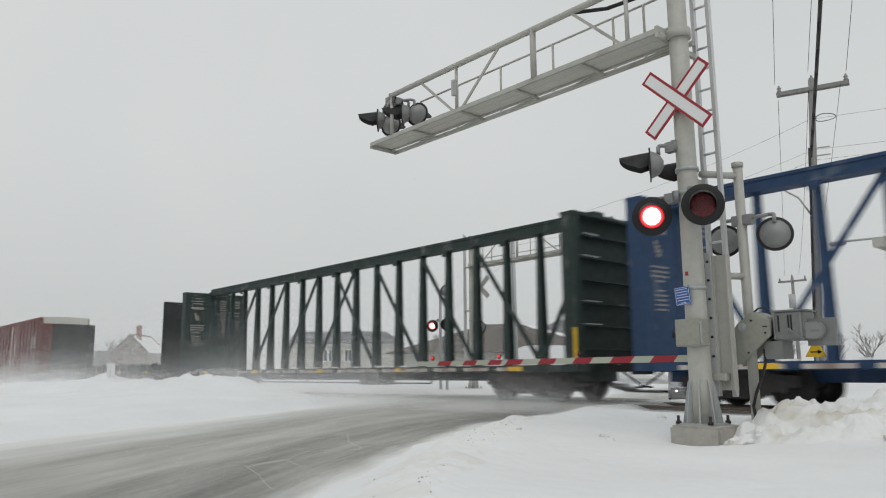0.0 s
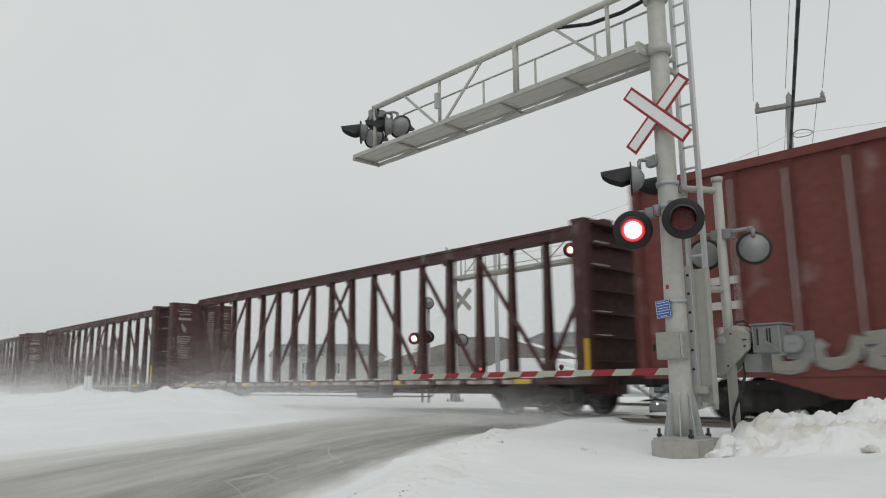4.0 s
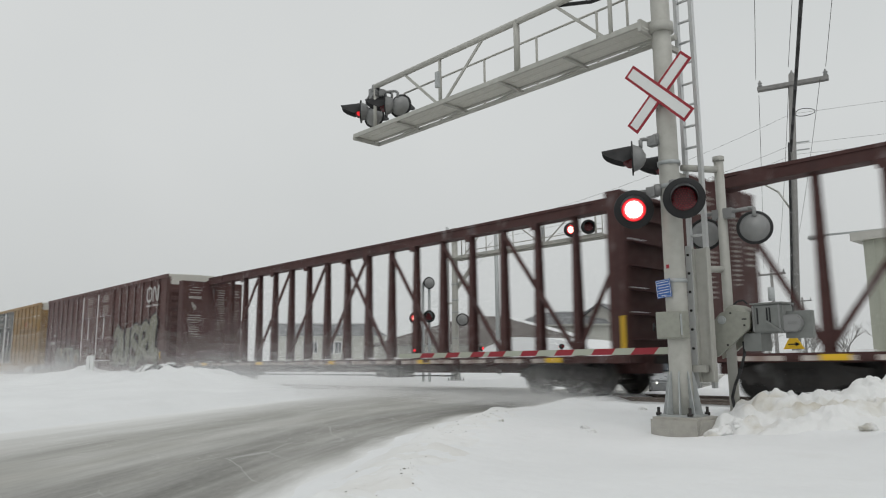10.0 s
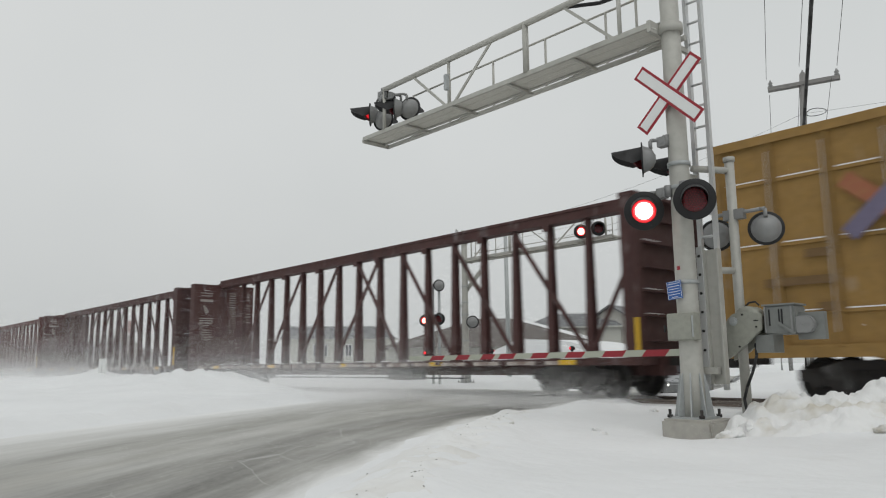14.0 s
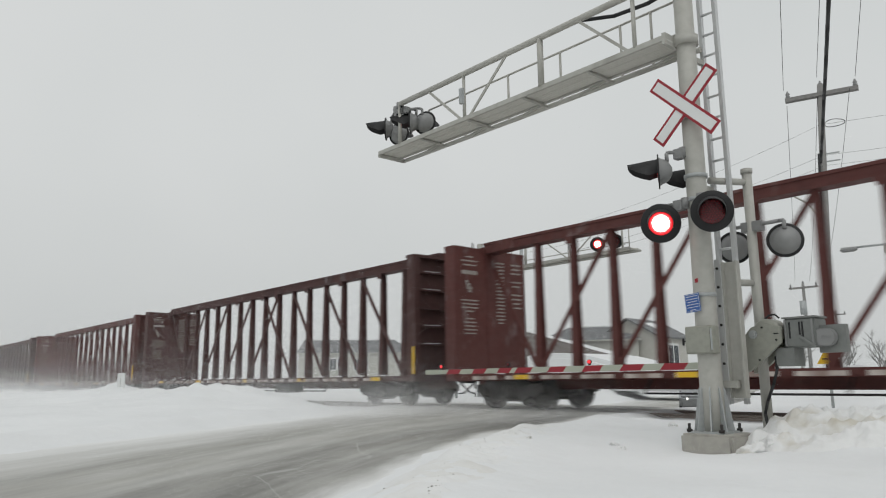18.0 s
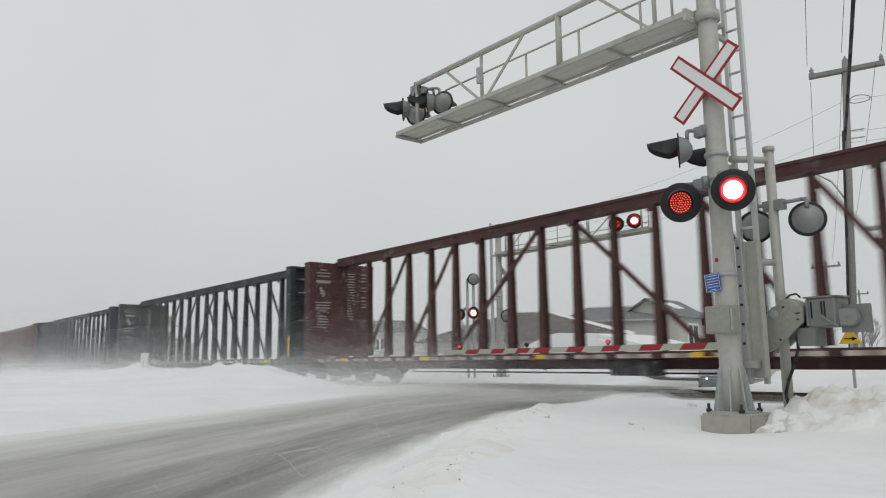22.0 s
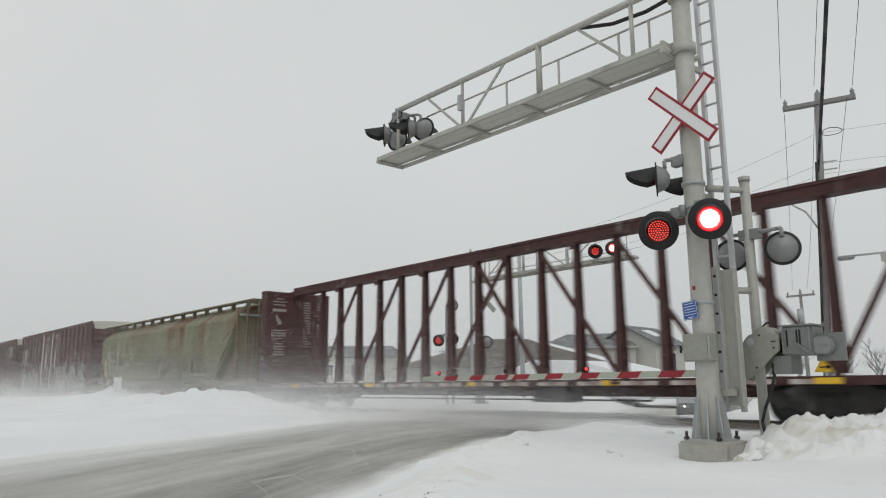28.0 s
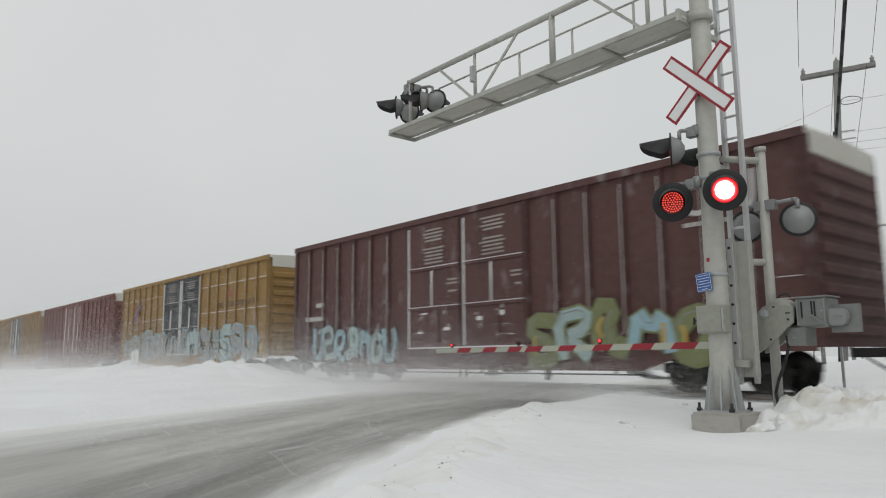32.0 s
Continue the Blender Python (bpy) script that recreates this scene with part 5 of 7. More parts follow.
def boxcar(label, length, mat, door_mat, style, emblem=None, roof_mat=None, doors=2, tags=()):
    """A steel boxcar: ribbed sides, sliding doors, corrugated ends, low roof."""
    car = thing("boxcar", label, "freight car", group="cars of the train")
    hw, z0, z1 = 1.56, 0.72, 4.97 if style == "grid" else 4.92
    b = BM()
    box(b, -hw, hw, 0.12, length - 0.12, z0 + 0.22, z1)
    part("body", b, mat, car)
    roof = BM()
    extrude_outline(roof, [(-1.62, z1 - 0.08), (1.62, z1 - 0.08), (1.62, z1 + 0.01), (0.5, z1 + 0.06), (-0.5, z1 + 0.06), (-1.62, z1 + 0.01)], lambda p, q, d: (p, d, q), length)
    for i in range(int(length / 1.2)):
        y = 0.6 + 1.2 * i
        box(roof, -0.9, 0.9, y - 0.05, y + 0.05, z1 + 0.03, z1 + 0.075)
    part("roof", roof, CREAM if roof_mat is None else roof_mat, car, "roof under a thin layer of snow")
    part("eave", box(BM(), -1.645, -1.62, 0.0, length, z1 - 0.14, z1 + 0.03), mat, car)
    b = BM()
    box(b, -1.62, -1.5, 0.1, length - 0.1, z0 + 0.12, z0 + 0.34)
    extrude_outline(b, [(2.5, z0 + 0.14), (length - 2.5, z0 + 0.14), (length - 3.8, z0 - 0.26), (3.8, z0 - 0.26)], lambda p, q, d: (-1.6 + d, p, q), 0.05)
    part("side_sill", b, mat, car)
    dw = 2.5 if doors == 2 else 3.0
    d0 = length / 2 - dw * doors / 2
    d1 = length / 2 + dw * doors / 2
    post = mesh_of("side_post", box(BM(), -1.64, -hw, -0.045, 0.045, z0 + 0.3, z1 - 0.14), mat)
    frost = mesh_of("frost_line", box(BM(), -1.645, -1.632, 0.03 if style == "grid" else 0.024, 0.047, z0 + 0.55, z1 - 0.3), FROST_THIN)
    for a0, a1 in ((0.15, d0), (d1, length - 0.15)):
        n = max(2, round((a1 - a0) / 1.02))
        for i in range(n + 1):
            y = a0 + (a1 - a0) * i / n
            p = put("side_post", post, car, pose(0, y, 0))
            if 0 < i < n:
                put("frost_line", frost, p)
        if style == "grid":
            for i in range(n):
                ya, yb = a0 + (a1 - a0) * i / n + 0.1, a0 + (a1 - a0) * (i + 1) / n - 0.1
                for zz in (1.6, 2.86, 4.08):
                    b = box(BM(), -1.6, -hw, ya, yb, zz, zz + 0.06)
                    rb = part("panel_rib", b, mat, car)
                    part("frost_line", box(BM(), -1.6, -1.565, ya + 0.05, yb - 0.05, zz + 0.062, zz + 0.085), FROST, rb)
    rnd = random.Random(int(length * 10) + len(label))
    for k in range(doors):
        y0 = d0 + dw * k
        door = part("door", box(BM(), -1.60, -hw, y0 + 0.05, y0 + dw - 0.05, z0 + 0.36, z1 - 0.16), door_mat, car)
        for zz in (z0 + 1.56, z0 + 2.88) if style == "grid" else (z0 + 1.45, z0 + 2.62):
            rib = part("door_rib", box(BM(), -1.635, -1.60, y0 + 0.08, y0 + dw - 0.08, zz, zz + 0.08), door_mat, door)
            part("frost_line", box(BM(), -1.638, -1.605, y0 + 0.12, y0 + dw - 0.15, zz + 0.082, zz + 0.1), FROST, rib)
        for yy in (y0 + 0.08, y0 + dw - 0.12):
            part("door_edge", box(BM(), -1.65, -1.60, yy, yy + 0.032, z0 + 0.4, z1 - 0.25), FROST if yy > y0 + 1 or style != "posts" else door_mat, door)
        b = BM()
        rod(b, (-1.63, y0 + dw * 0.52, z0 + 1.55), (-1.63, y0 + dw * 0.52, z0 + 2.6), 0.03, n=6)
        part("lock_bar", b, FROST, door)
        b = BM()
        rod(b, (-1.63, y0 + dw * 0.4, z0 + 0.5), (-1.63, y0 + dw * 0.4, z0 + 1.4), 0.02, n=6)
        part("lock_bar", b, door_mat, door)
        for block, top in ((4, z1 - 0.36), (5, z1 - 0.92)):
            for j in range(block):
                w = rnd.uniform(0.7, 0.98)
                part("stencil_line", box(BM(), -1.606, -1.60, y0 + dw * 0.5 - w / 2, y0 + dw * 0.5 + w / 2, top - 0.105 * j - 0.05, top - 0.105 * j), STENCIL, door)
        for j in range(9):
            ya, za, w = y0 + dw * rnd.uniform(0.2, 0.75), z0 + rnd.uniform(0.5, 1.35), rnd.uniform(0.06, 0.3)
            part("stencil_line", box(BM(), -1.606 - 0.001 * j, -1.60, ya, ya + w, za, za + rnd.uniform(0.03, 0.13)), STENCIL if j % 3 else FROST, door)
        side_writing(door, y0 + 0.22, z0 + 2.3, [rnd.uniform(0.2, 0.4), rnd.uniform(0.3, 0.5), 0, rnd.uniform(0.2, 0.4)], 0.11, 0.05, STENCIL, x=-1.60)
    part("snow_ledge", box(BM(), -1.66, -1.605, d0 + 0.1, d1 - 0.1, z0 + 0.332, z0 + 0.37), FROST, car, "snow lying along the door sill")
    b = BM()
    rod(b, (-0.9, 4.2, 0.36), (-0.9, length - 4.2, 0.36), 0.022, n=6)
    for y in (5.0, length / 2, length - 5.0):
        rod(b, (-0.9, y, 0.36), (-0.6, y, 0.8), 0.03, n=6)
    part("brake_rod", b, STEEL_DARK, car)
    part("brake_cylinder", rod(BM(), (-0.7, length * 0.42, 0.55), (-0.7, length * 0.42 + 0.8, 0.55), 0.17, n=14), STEEL_DARK, car)
    part("hanger", box(BM(), -1.1, -1.0, length * 0.36, length * 0.36 + 0.12, 0.22, 0.7), STEEL_DARK, car)
    part("door_track", box(BM(), -1.66, -1.6, d0 - 0.6, d1 + 0.6, z0 + 0.26, z0 + 0.33), mat, car)
    for y0, sgn in ((0.0, 1), (length - 0.12, -1)):
        b = BM()
        end = part("end_wall", box(b, -hw, hw, y0, y0 + 0.12, z0 + 0.2, z1 - 0.45), mat, car)
        for i in range(9):
            zz = z0 + 0.4 + 0.37 * i
            ya = y0 - 0.07 if sgn == 1 else y0 + 0.12
            b = BM()
            extrude_outline(b, [(ya, zz), (ya + 0.07, zz), (ya + 0.07, zz + 0.2), (ya, zz + 0.2)] if sgn < 0 else [(ya + 0.07, zz - 0.03), (ya + 0.07, zz + 0.23), (ya, zz + 0.17), (ya, zz + 0.03)], lambda p, q, d: (-1.45 + d, p, q), 2.9)
            part("end_rib", b, mat, end)
        for sx in (-1.55, 1.55):
            part("corner_post", box(BM(), sx - 0.05, sx + 0.05, y0 - 0.02, y0 + 0.14, z0 + 0.2, z1 - 0.1), mat, end)
        part("end_cap", box(BM(), -1.58, 1.58, y0 - 0.02, y0 + 0.12, z1 - 0.45, z1 - 0.02), CREAM, end, "dirty cream upper end panel")
    for zz in (1.0, 1.4, 1.8, 2.2):
        part("ladder_rung", rod(BM(), (-1.66, 0.25, zz), (-1.66, 0.7, zz), 0.012, n=6), LETTER, car)
    part("reflector", box(BM(), -1.652, -1.64, 0.5, 0.58, 1.05, 1.4), YELLOW, car, "yellow reflector strip")
    running_gear(car, length, 2.35)
    if emblem is not None:
        logo_shapes(car, *emblem)
        for k in range(9):
            if k != 4:
                side_writing(car, emblem[0] + emblem[2] * k / 9, emblem[1] - 0.12, [emblem[2] * 0.085], 0.2, 0.09, x=-1.642)
    rear = length - 2.2
    ink = FADED_BROWN if style == "grid" else LETTER
    side_writing(car, rear, 2.75, [0.55, 0, 1.3, 0, 0.4], 0.24, 0.15, ink)
    side_writing(car, 1.4, 2.3, [0.3, 0.5, 0.35, 0.5, 0.3], 0.16, 0.06, ink)
    if style == "grid":
        # faded lettering as bars, and a crossed emblem
        at = 0
        for w in (0.55, 0.5, 0.75, 0.55, 0.45, 0.8):
            part("lettering_bar", box(BM(), -1.573, -1.566, 1.0 + at, 1.0 + at + w, 3.1, 3.34), FADED_BROWN, car)
            at += w + 0.14
        for dy in (0.0, 0.38, 0.76):
            part("lettering_bar", box(BM(), -1.574, -1.567, 3.05 + dy, 3.3 + dy, 3.5, 3.85), FADED_RED, car)
        for k, (s, mt) in enumerate(((1, FADED_RED), (-1, PALE_BLUE))):
            b = BM()
            beam(b, (-1.646 - 0.006 * k, length - 3.5, 3.4 - 0.5 * s), (-1.646 - 0.006 * k, length - 2.4, 3.4 + 0.5 * s), 0.006, 0.3)
            part("emblem_bar", b, mt, car)
    for g in tags:
        graffiti(car, *g)
    return car


def hopper_paint():
    """Faded green with rust that runs down from the roof seam."""
    m, nt, bs = nodes_of("rust_streaked_green_paint")
    tc, sep = nt.nodes.new("ShaderNodeTexCoord"), nt.nodes.new("ShaderNodeSeparateXYZ")
    nt.links.new(tc.outputs["Object"], sep.inputs[0])
    high = nt.nodes.new("ShaderNodeMapRange")
    high.inputs["From Min"].default_value, high.inputs["From Max"].default_value = 1.6, 3.75
    nt.links.new(sep.outputs[2], high.inputs["Value"])
    col = blend(nt, ramp(nt, noise_of(nt, 0.7, 6), 0.35, 0.7), (0.225, 0.225, 0.15), (0.165, 0.165, 0.105))
    col = blend(nt, ramp(nt, noise_of(nt, 5, 8), 0.5, 0.8, b=(0.45, 0.45, 0.45, 1)), col, (0.12, 0.115, 0.075))
    runs = nt.nodes.new("ShaderNodeMath")
    runs.operation = "MULTIPLY"
    nt.links.new(ramp(nt, noise_of(nt, 1.0, 7, (0.3, 1.5, 0.16)), 0.47, 0.66), runs.inputs[0])
    nt.links.new(high.outputs[0], runs.inputs[1])
    col = blend(nt, runs.outputs[0], col, (0.15, 0.06, 0.028))
    col = blend(nt, ramp(nt, noise_of(nt, 2.6, 8, (0.4, 1.4, 0.12)), 0.6, 0.75, b=(0.5, 0.5, 0.5, 1)), col, (0.11, 0.085, 0.055))
    nt.links.new(col, bs.inputs["Base Color"])
    bs.inputs["Roughness"].default_value = 0.75
    relief(nt, bs, noise_of(nt, 7, 6), 0.25, 0.015)
    return m


def hopper(label, length):
    """Covered hopper: flat sides under a sloping shoulder, slanted end sheets, open end platforms, roof walkways."""
    car = thing("hopper_car", label, "freight car", group="cars of the train")
    rust = hopper_paint()
    sec = [(-1.5, 1.08), (-1.6, 1.3), (-1.63, 2.3), (-1.63, 3.55), (-1.57, 3.68), (-1.0, 4.12), (-0.55, 4.24), (0.55, 4.24), (1.0, 4.12), (1.57, 3.68), (1.63, 3.55), (1.63, 2.3), (1.6, 1.3), (1.5, 1.08)]
    b = BM()
    rows = []
    for y, low in ((0.95, 3.55), (1.05, 3.3), (3.0, 1.08), (length - 3.0, 1.08), (length - 1.0, 1.5), (length - 0.62, 2.3), (length - 0.85, 3.3)):
        rows.append([b.verts.new((x, y, max(z, low + 0.002 * i))) for i, (x, z) in enumerate(sec)])
    for p, q in zip(rows[:-1], rows[1:]):
        for i in range(len(sec)):
            k = (i + 1) % len(sec)
            b.faces.new((p[i], p[k], q[k], q[i]))
    b.faces.new(rows[0])
    b.faces.new(rows[-1][::-1])
    bmesh.ops.recalc_face_normals(b, faces=b.faces)
    part("body", b, rust, car, "pale green side sheets with rust runs")
    # set-back end panels under the slanted sheets
    for sx in (-1.2, 1.16):
        b = BM()
        extrude_outline(b, [(0.95, 1.1), (3.1, 1.1), (1.1, 3.4), (0.95, 3.4)], lambda p, q, d: (sx + d, p, q), 0.04)
        part("end_panel", b, HOPPER_GREEN, car)
        part("end_stile", box(BM(), sx - 0.4 if sx < 0 else sx + 0.32, sx - 0.3 if sx < 0 else sx + 0.42, 0.86, 0.98, 1.1, 4.05), HOPPER_GREEN, car)
    part("end_sheet", box(BM(), -1.5, 1.5, 0.88, 0.94, 1.1, 3.7), HOPPER_GREEN, car)
    for sx in (-0.9, -0.1, 0.7):
        part("end_stiffener", box(BM(), sx, sx + 0.1, 0.78, 0.88, 1.1, 3.7), HOPPER_GREEN, car)
    part("end_ledge", box(BM(), -1.5, 1.5, 0.62, 0.98, 3.72, 3.8), GALV_OLD, car)
    part("corner_mark", box(BM(), -1.216, -1.2, 1.25, 1.35, 1.35, 2.2), YELLOW, car, "yellow reflector strip")
    part("corner_mark", box(BM(), -1.65, -1.635, length - 1.35, length - 1.25, 1.4, 2.3), YELLOW, car, "yellow reflector strip")
    part("seam", box(BM(), -1.645, -1.6, 1.0, length - 0.85, 3.54, 3.57), rust, car)
    part("foot_rail", box(BM(), -1.635, -1.5, 3.0, length - 3.0, 1.06, 1.12), rust, car)
    for y0, y1 in ((3.3, 6.8), (7.8, 11.3), (12.3, 15.8)):
        b = BM()
        lo, hi = [], []
        for x, y in ((-1.35, y0), (1.35, y0), (1.35, y1), (-1.35, y1)):
            hi.append(b.verts.new((x, y, 1.2)))
            lo.append(b.verts.new((x * 0.5, (y0 + y1) / 2 + (y - (y0 + y1) / 2) * 0.62, 0.34)))
        for i in range(4):
            b.faces.new((hi[i], hi[(i + 1) % 4], lo[(i + 1) % 4], lo[i]))
        b.faces.new(lo)
        bmesh.ops.recalc_face_normals(b, faces=b.faces)
        part("discharge_bin", b, HOPPER_GREEN, car)
    for sx in (-1.52, 1.4):
        part("side_sill", box(BM(), sx, sx + 0.12, 0.1, length - 0.1, 0.86, 1.07), HOPPER_GREEN, car)
    part("centre_sill", box(BM(), -0.3, 0.3, 0.1, length - 0.1, 0.7, 1.0), HOPPER_GREEN, car)
    b = BM()
    box(b, -0.5, 0.5, 1.2, length - 1.2, 4.2, 4.32)
    hatch = part("hatch_trough", b, HOPPER_GREEN, car)
    for i in range(9):
        part("hatch", box(BM(), -0.45, 0.45, 1.5 + 1.8 * i, 2.7 + 1.8 * i, 4.32, 4.38), CREAM, hatch)
    for sx in (-1.05, 1.05):
        b = BM()
        box(b, sx - 0.2, sx + 0.2, 0.1, length - 0.1, 4.36, 4.39)
        box(b, sx - 0.22, sx - 0.2, 0.1, length - 0.1, 4.34, 4.4)
        for i in range(13):
            box(b, sx - 0.16, sx + 0.04, 0.9 + 1.4 * i, 0.94 + 1.4 * i, 4.05, 4.36)
        part("running_board", b, HOPPER_GREEN, car)
    for y0, y1 in ((0.1, 1.2), (length - 1.2, length - 0.1)):
        part("end_platform", box(BM(), -1.5, 1.5, y0, y1, 4.3, 4.34), HOPPER_GREEN, car)
    for y0 in (0.08, length - 0.14):
        for sx in (-1.5, -1.02, 1.5):
            part("corner_post", box(BM(), sx - 0.03, sx + 0.03, y0, y0 + 0.06, 0.95, 4.3), HOPPER_GREEN, car)
        for i in range(9):
            b = BM()
            rod(b, (-1.5, y0 + 0.03, 1.2 + 0.38 * i), (-1.02, y0 + 0.03, 1.2 + 0.38 * i), 0.014, n=6)
            part("ladder_rung", b, HOPPER_GREEN, car)
        b = BM()
        rod(b, (-1.0, y0 + 0.03, 1.6), (1.5, y0 + 0.03, 1.6), 0.02, n=6)
        part("end_rail", b, GALV_OLD, car)
    plate = part("number_panel", box(BM(), -1.645, -1.632, length - 3.4, length - 1.75, 2.0, 2.8), HOPPER_PANEL, car, "faded pale lettering panel")
    for i, w in enumerate((1.35, 1.35)):
        n = 5
        for k in range(n):
            if not (i == 0 and k == 0):
                part("character_bar", box(BM(), -1.651, -1.645, length - 3.35 + w * k / n, length - 3.35 + w * (k + 0.5 + 0.1 * ((k * 7 + i) % 3)) / n, 2.46 - 0.36 * i, 2.71 - 0.36 * i), LETTER_DARK, plate)
    graffiti(car, 4.0, 10.6, 1.4, 2.3, ["plum", "rose"], "plum", 9, 6, (), -1.636)
    running_gear(car, length, 2.2)
    return car


def bulkhead_flat(label, length, mat):
    car = thing("bulkhead_flatcar", label, "freight car", group="cars of the train")
    part("deck", box(BM(), -1.318, 1.318, 0.1, length - 0.1, 1.0, 1.14), mat, car)
    for sx in (-1.4, 1.32):
        b = BM()
        extrude_outline(b, [(0.1, 0.72), (3.2, 0.72), (4.6, 0.34), (length - 4.6, 0.34), (length - 3.2, 0.72), (length - 0.1, 0.72), (length - 0.1, 1.2), (0.1, 1.2)], lambda p, q, d: (sx + d, p, q), 0.08)
        part("side_sill", b, mat, car)
    part("sill_flange", box(BM(), -1.44, -1.4, 4.6, length - 4.6, 0.34, 0.38), mat, car)
    part("centre_sill", box(BM(), -0.35, 0.35, 0.1, length - 0.1, 0.55, 0.998), mat, car)
    part("deck_load", box(BM(), -1.2, 1.2, 0.8, length - 0.8, 1.142, 1.2), WOOD, car, "worn timber deck boards")
    pk = mesh_of("stake_pocket", box(BM(), -1.49, -1.4, -0.07, 0.07, 0.9, 1.2), mat)
    for i in range(20):
        put("stake_pocket", pk, car, pose(0, 0.9 + (length - 1.8) * i / 19, 0))
    tie = mesh_of("tie_down", box(BM(), -1.3, -1.1, -0.12, 0.12, 1.2, 1.3), mat)
    for i in range(12):
        put("tie_down", tie, car, pose(0, 1.4 + (length - 2.8) * i / 11, 0))
    for yy in (2.0, 6.0, 10.0, 14.0, 18.0):
        part("reflector", box(BM(), -1.412, -1.4, yy - 0.25, yy + 0.25, 0.8, 0.92), YELLOW, car)
    for k, w in enumerate((0.1, 0.2, 0.0, 0.2, 0.2, 0.2, 0.0, 0.2, 0.2, 0.2)):
        if w:
            part("character_bar", box(BM(), -1.406, -1.4, length - 4.0 - 0.3 * k, length - 4.0 - 0.3 * k + w, 0.86, 1.1), LETTER, car)
    for k, y0 in enumerate((0.0, length - 0.3)):
        bulk = part("bulkhead", box(BM(), -1.4, 1.4, y0, y0 + 0.12, 0.9, 4.3), mat, car)
        for sx in (-1.3, -0.45, 0.4, 1.2):
            part("bulkhead_rib", box(BM(), sx, sx + 0.12, y0 + 0.12, y0 + 0.3, 1.2, 4.25), mat, bulk)
        part("placard", box(BM(), 0.95, 1.08, y0 - 0.006, y0, 2.0, 2.25), LETTER, bulk)
    running_gear(car, length, 2.0)
    return car


made = {}


def couple(key, front, build):
    if key in made:
        car = copy_thing(made[key], pose(TRACK_X, front, 0))
    else:
        car = made[key] = build()
        car.matrix_basis = pose(TRACK_X, front, 0)
    CARS.append((car, front))
    for truck in car.children:
        if truck.name.split(".")[0] == "truck":
            for ws in truck.children:
                if ws.name.split(".")[0] == "wheelset":
                    WHEELSETS.append((ws, ws.matrix_basis.translation.copy(), front + truck.matrix_basis.translation.y + ws.matrix_basis.translation.y))


def cb(key, front, label, mat, **kind):
    couple(key, front, lambda: centerbeam(label, mat, **kind))


cb("blue", -14.13, "blue empty centre-beam lumber car with end bulkheads", BLUE_CAR)
cb("green", 10.6, "dark green empty centre-beam lumber car with end bulkheads", GREEN)
couple("flat", 36.18, lambda: bulkhead_flat("black empty bulkhead flat car with timber deck", 21.0, BLACK_CAR))
couple("carmine", 59.14, lambda: boxcar("faded red boxcar with frosted side posts and white emblem", 15.9, CARMINE, CARMINE, "posts", (1.35, 2.95, 1.45, 0.62), doors=1, tags=[(0.8, 4.5, 0.95, 1.7, ["bone", "silver"], "silver", 3, 5), (10, 15, 0.95, 1.5, ["bone"], "silver", 4, 6)]))
for f in (76.4, 101.25, 125.79, 150.28, 174.82):
    cb("brown", f, "brown empty centre-beam lumber car with stencilled bulkheads", BROWN)
couple("maroon1", 198.85, lambda: boxcar("maroon boxcar with white emblem and yellow-silver graffiti", 19.1, MAROON, MAROON, "posts", (1.0, 3.75, 1.5, 0.75), tags=[(0.7, 6.7, 0.62, 3.1, ["beige"], "coal", 5, 5, ("bone", "coal")), (12.2, 16.6, 0.62, 1.95, ["bone", "silver", "bone"], "coal", 6, 6, ("amber", "sky"))]))
couple("yellow1", 219.54, lambda: boxcar("mustard boxcar with black double doors", 19.1, MUSTARD, DOOR_BLACK, "grid"))
for f in (240.56, 265.36):
    cb("brown", f, "", BROWN)
cb("oxide", 289.64, "red-oxide empty centre-beam lumber car with stencilled bulkheads", OXIDE)
cb("brown", 314.29, "", BROWN)
cb("oxide", 339.03, "", OXIDE)
cb("brown_long", 364.09, "brown empty centre-beam lumber car with long middle braces", BROWN, long_brace=True)
cb("green", 388.48, "", GREEN)
cb("navy", 413.58, "navy blue empty centre-beam lumber car with white stencils", NAVY)
cb("oxide", 438.27, "", OXIDE)
cb("brown", 462.97, "", BROWN)
couple("hopper", 487.15, lambda: hopper("faded green covered hopper with rust streaks", 19.1))
couple("maroon2", 508.26, lambda: boxcar("maroon boxcar with large silver graffiti along its foot", 19.1, MAROON, MAROON, "posts", (16.7, 3.1, 1.4, 0.75), tags=[(0.8, 7.4, 0.62, 2.25, ["silver", "bone"], "coal", 21, 6, ("amber", "silver")), (12.6, 18.2, 0.62, 2.15, ["silver", "silver", "bone"], "coal", 22, 6, ("amber", "coal"))]))
couple("maroon3", 529.57, lambda: boxcar("maroon boxcar with pale blue and olive graffiti", 19.1, MAROON, MAROON, "posts", (1.0, 3.6, 1.6, 0.75), tags=[(1.9, 7.1, 0.6, 1.95, ["olive", "sky", "olive", "mint"], "olive", 31, 5, ("amber", "amber")), (12.5, 17.6, 0.6, 1.95, ["sky", "mint"], "coal", 32, 7, ("silver",))]))
couple("yellow2", 550.79, lambda: boxcar("mustard boxcar with black doors and white-blue graffiti", 19.1, MUSTARD, DOOR_BLACK, "grid", tags=[(0.9, 9.6, 0.75, 2.3, ["silver", "silver", "mint"], "sky", 41, 7, ("coal", "sky")), (9.8, 18.2, 0.75, 2.3, ["silver", "bone", "silver"], "sky", 42, 7, ("coal",))]))
couple("carmine2", 571.49, lambda: boxcar("faded red boxcar with plain ribbed sides", 19.1, CARMINE, CARMINE, "posts"))
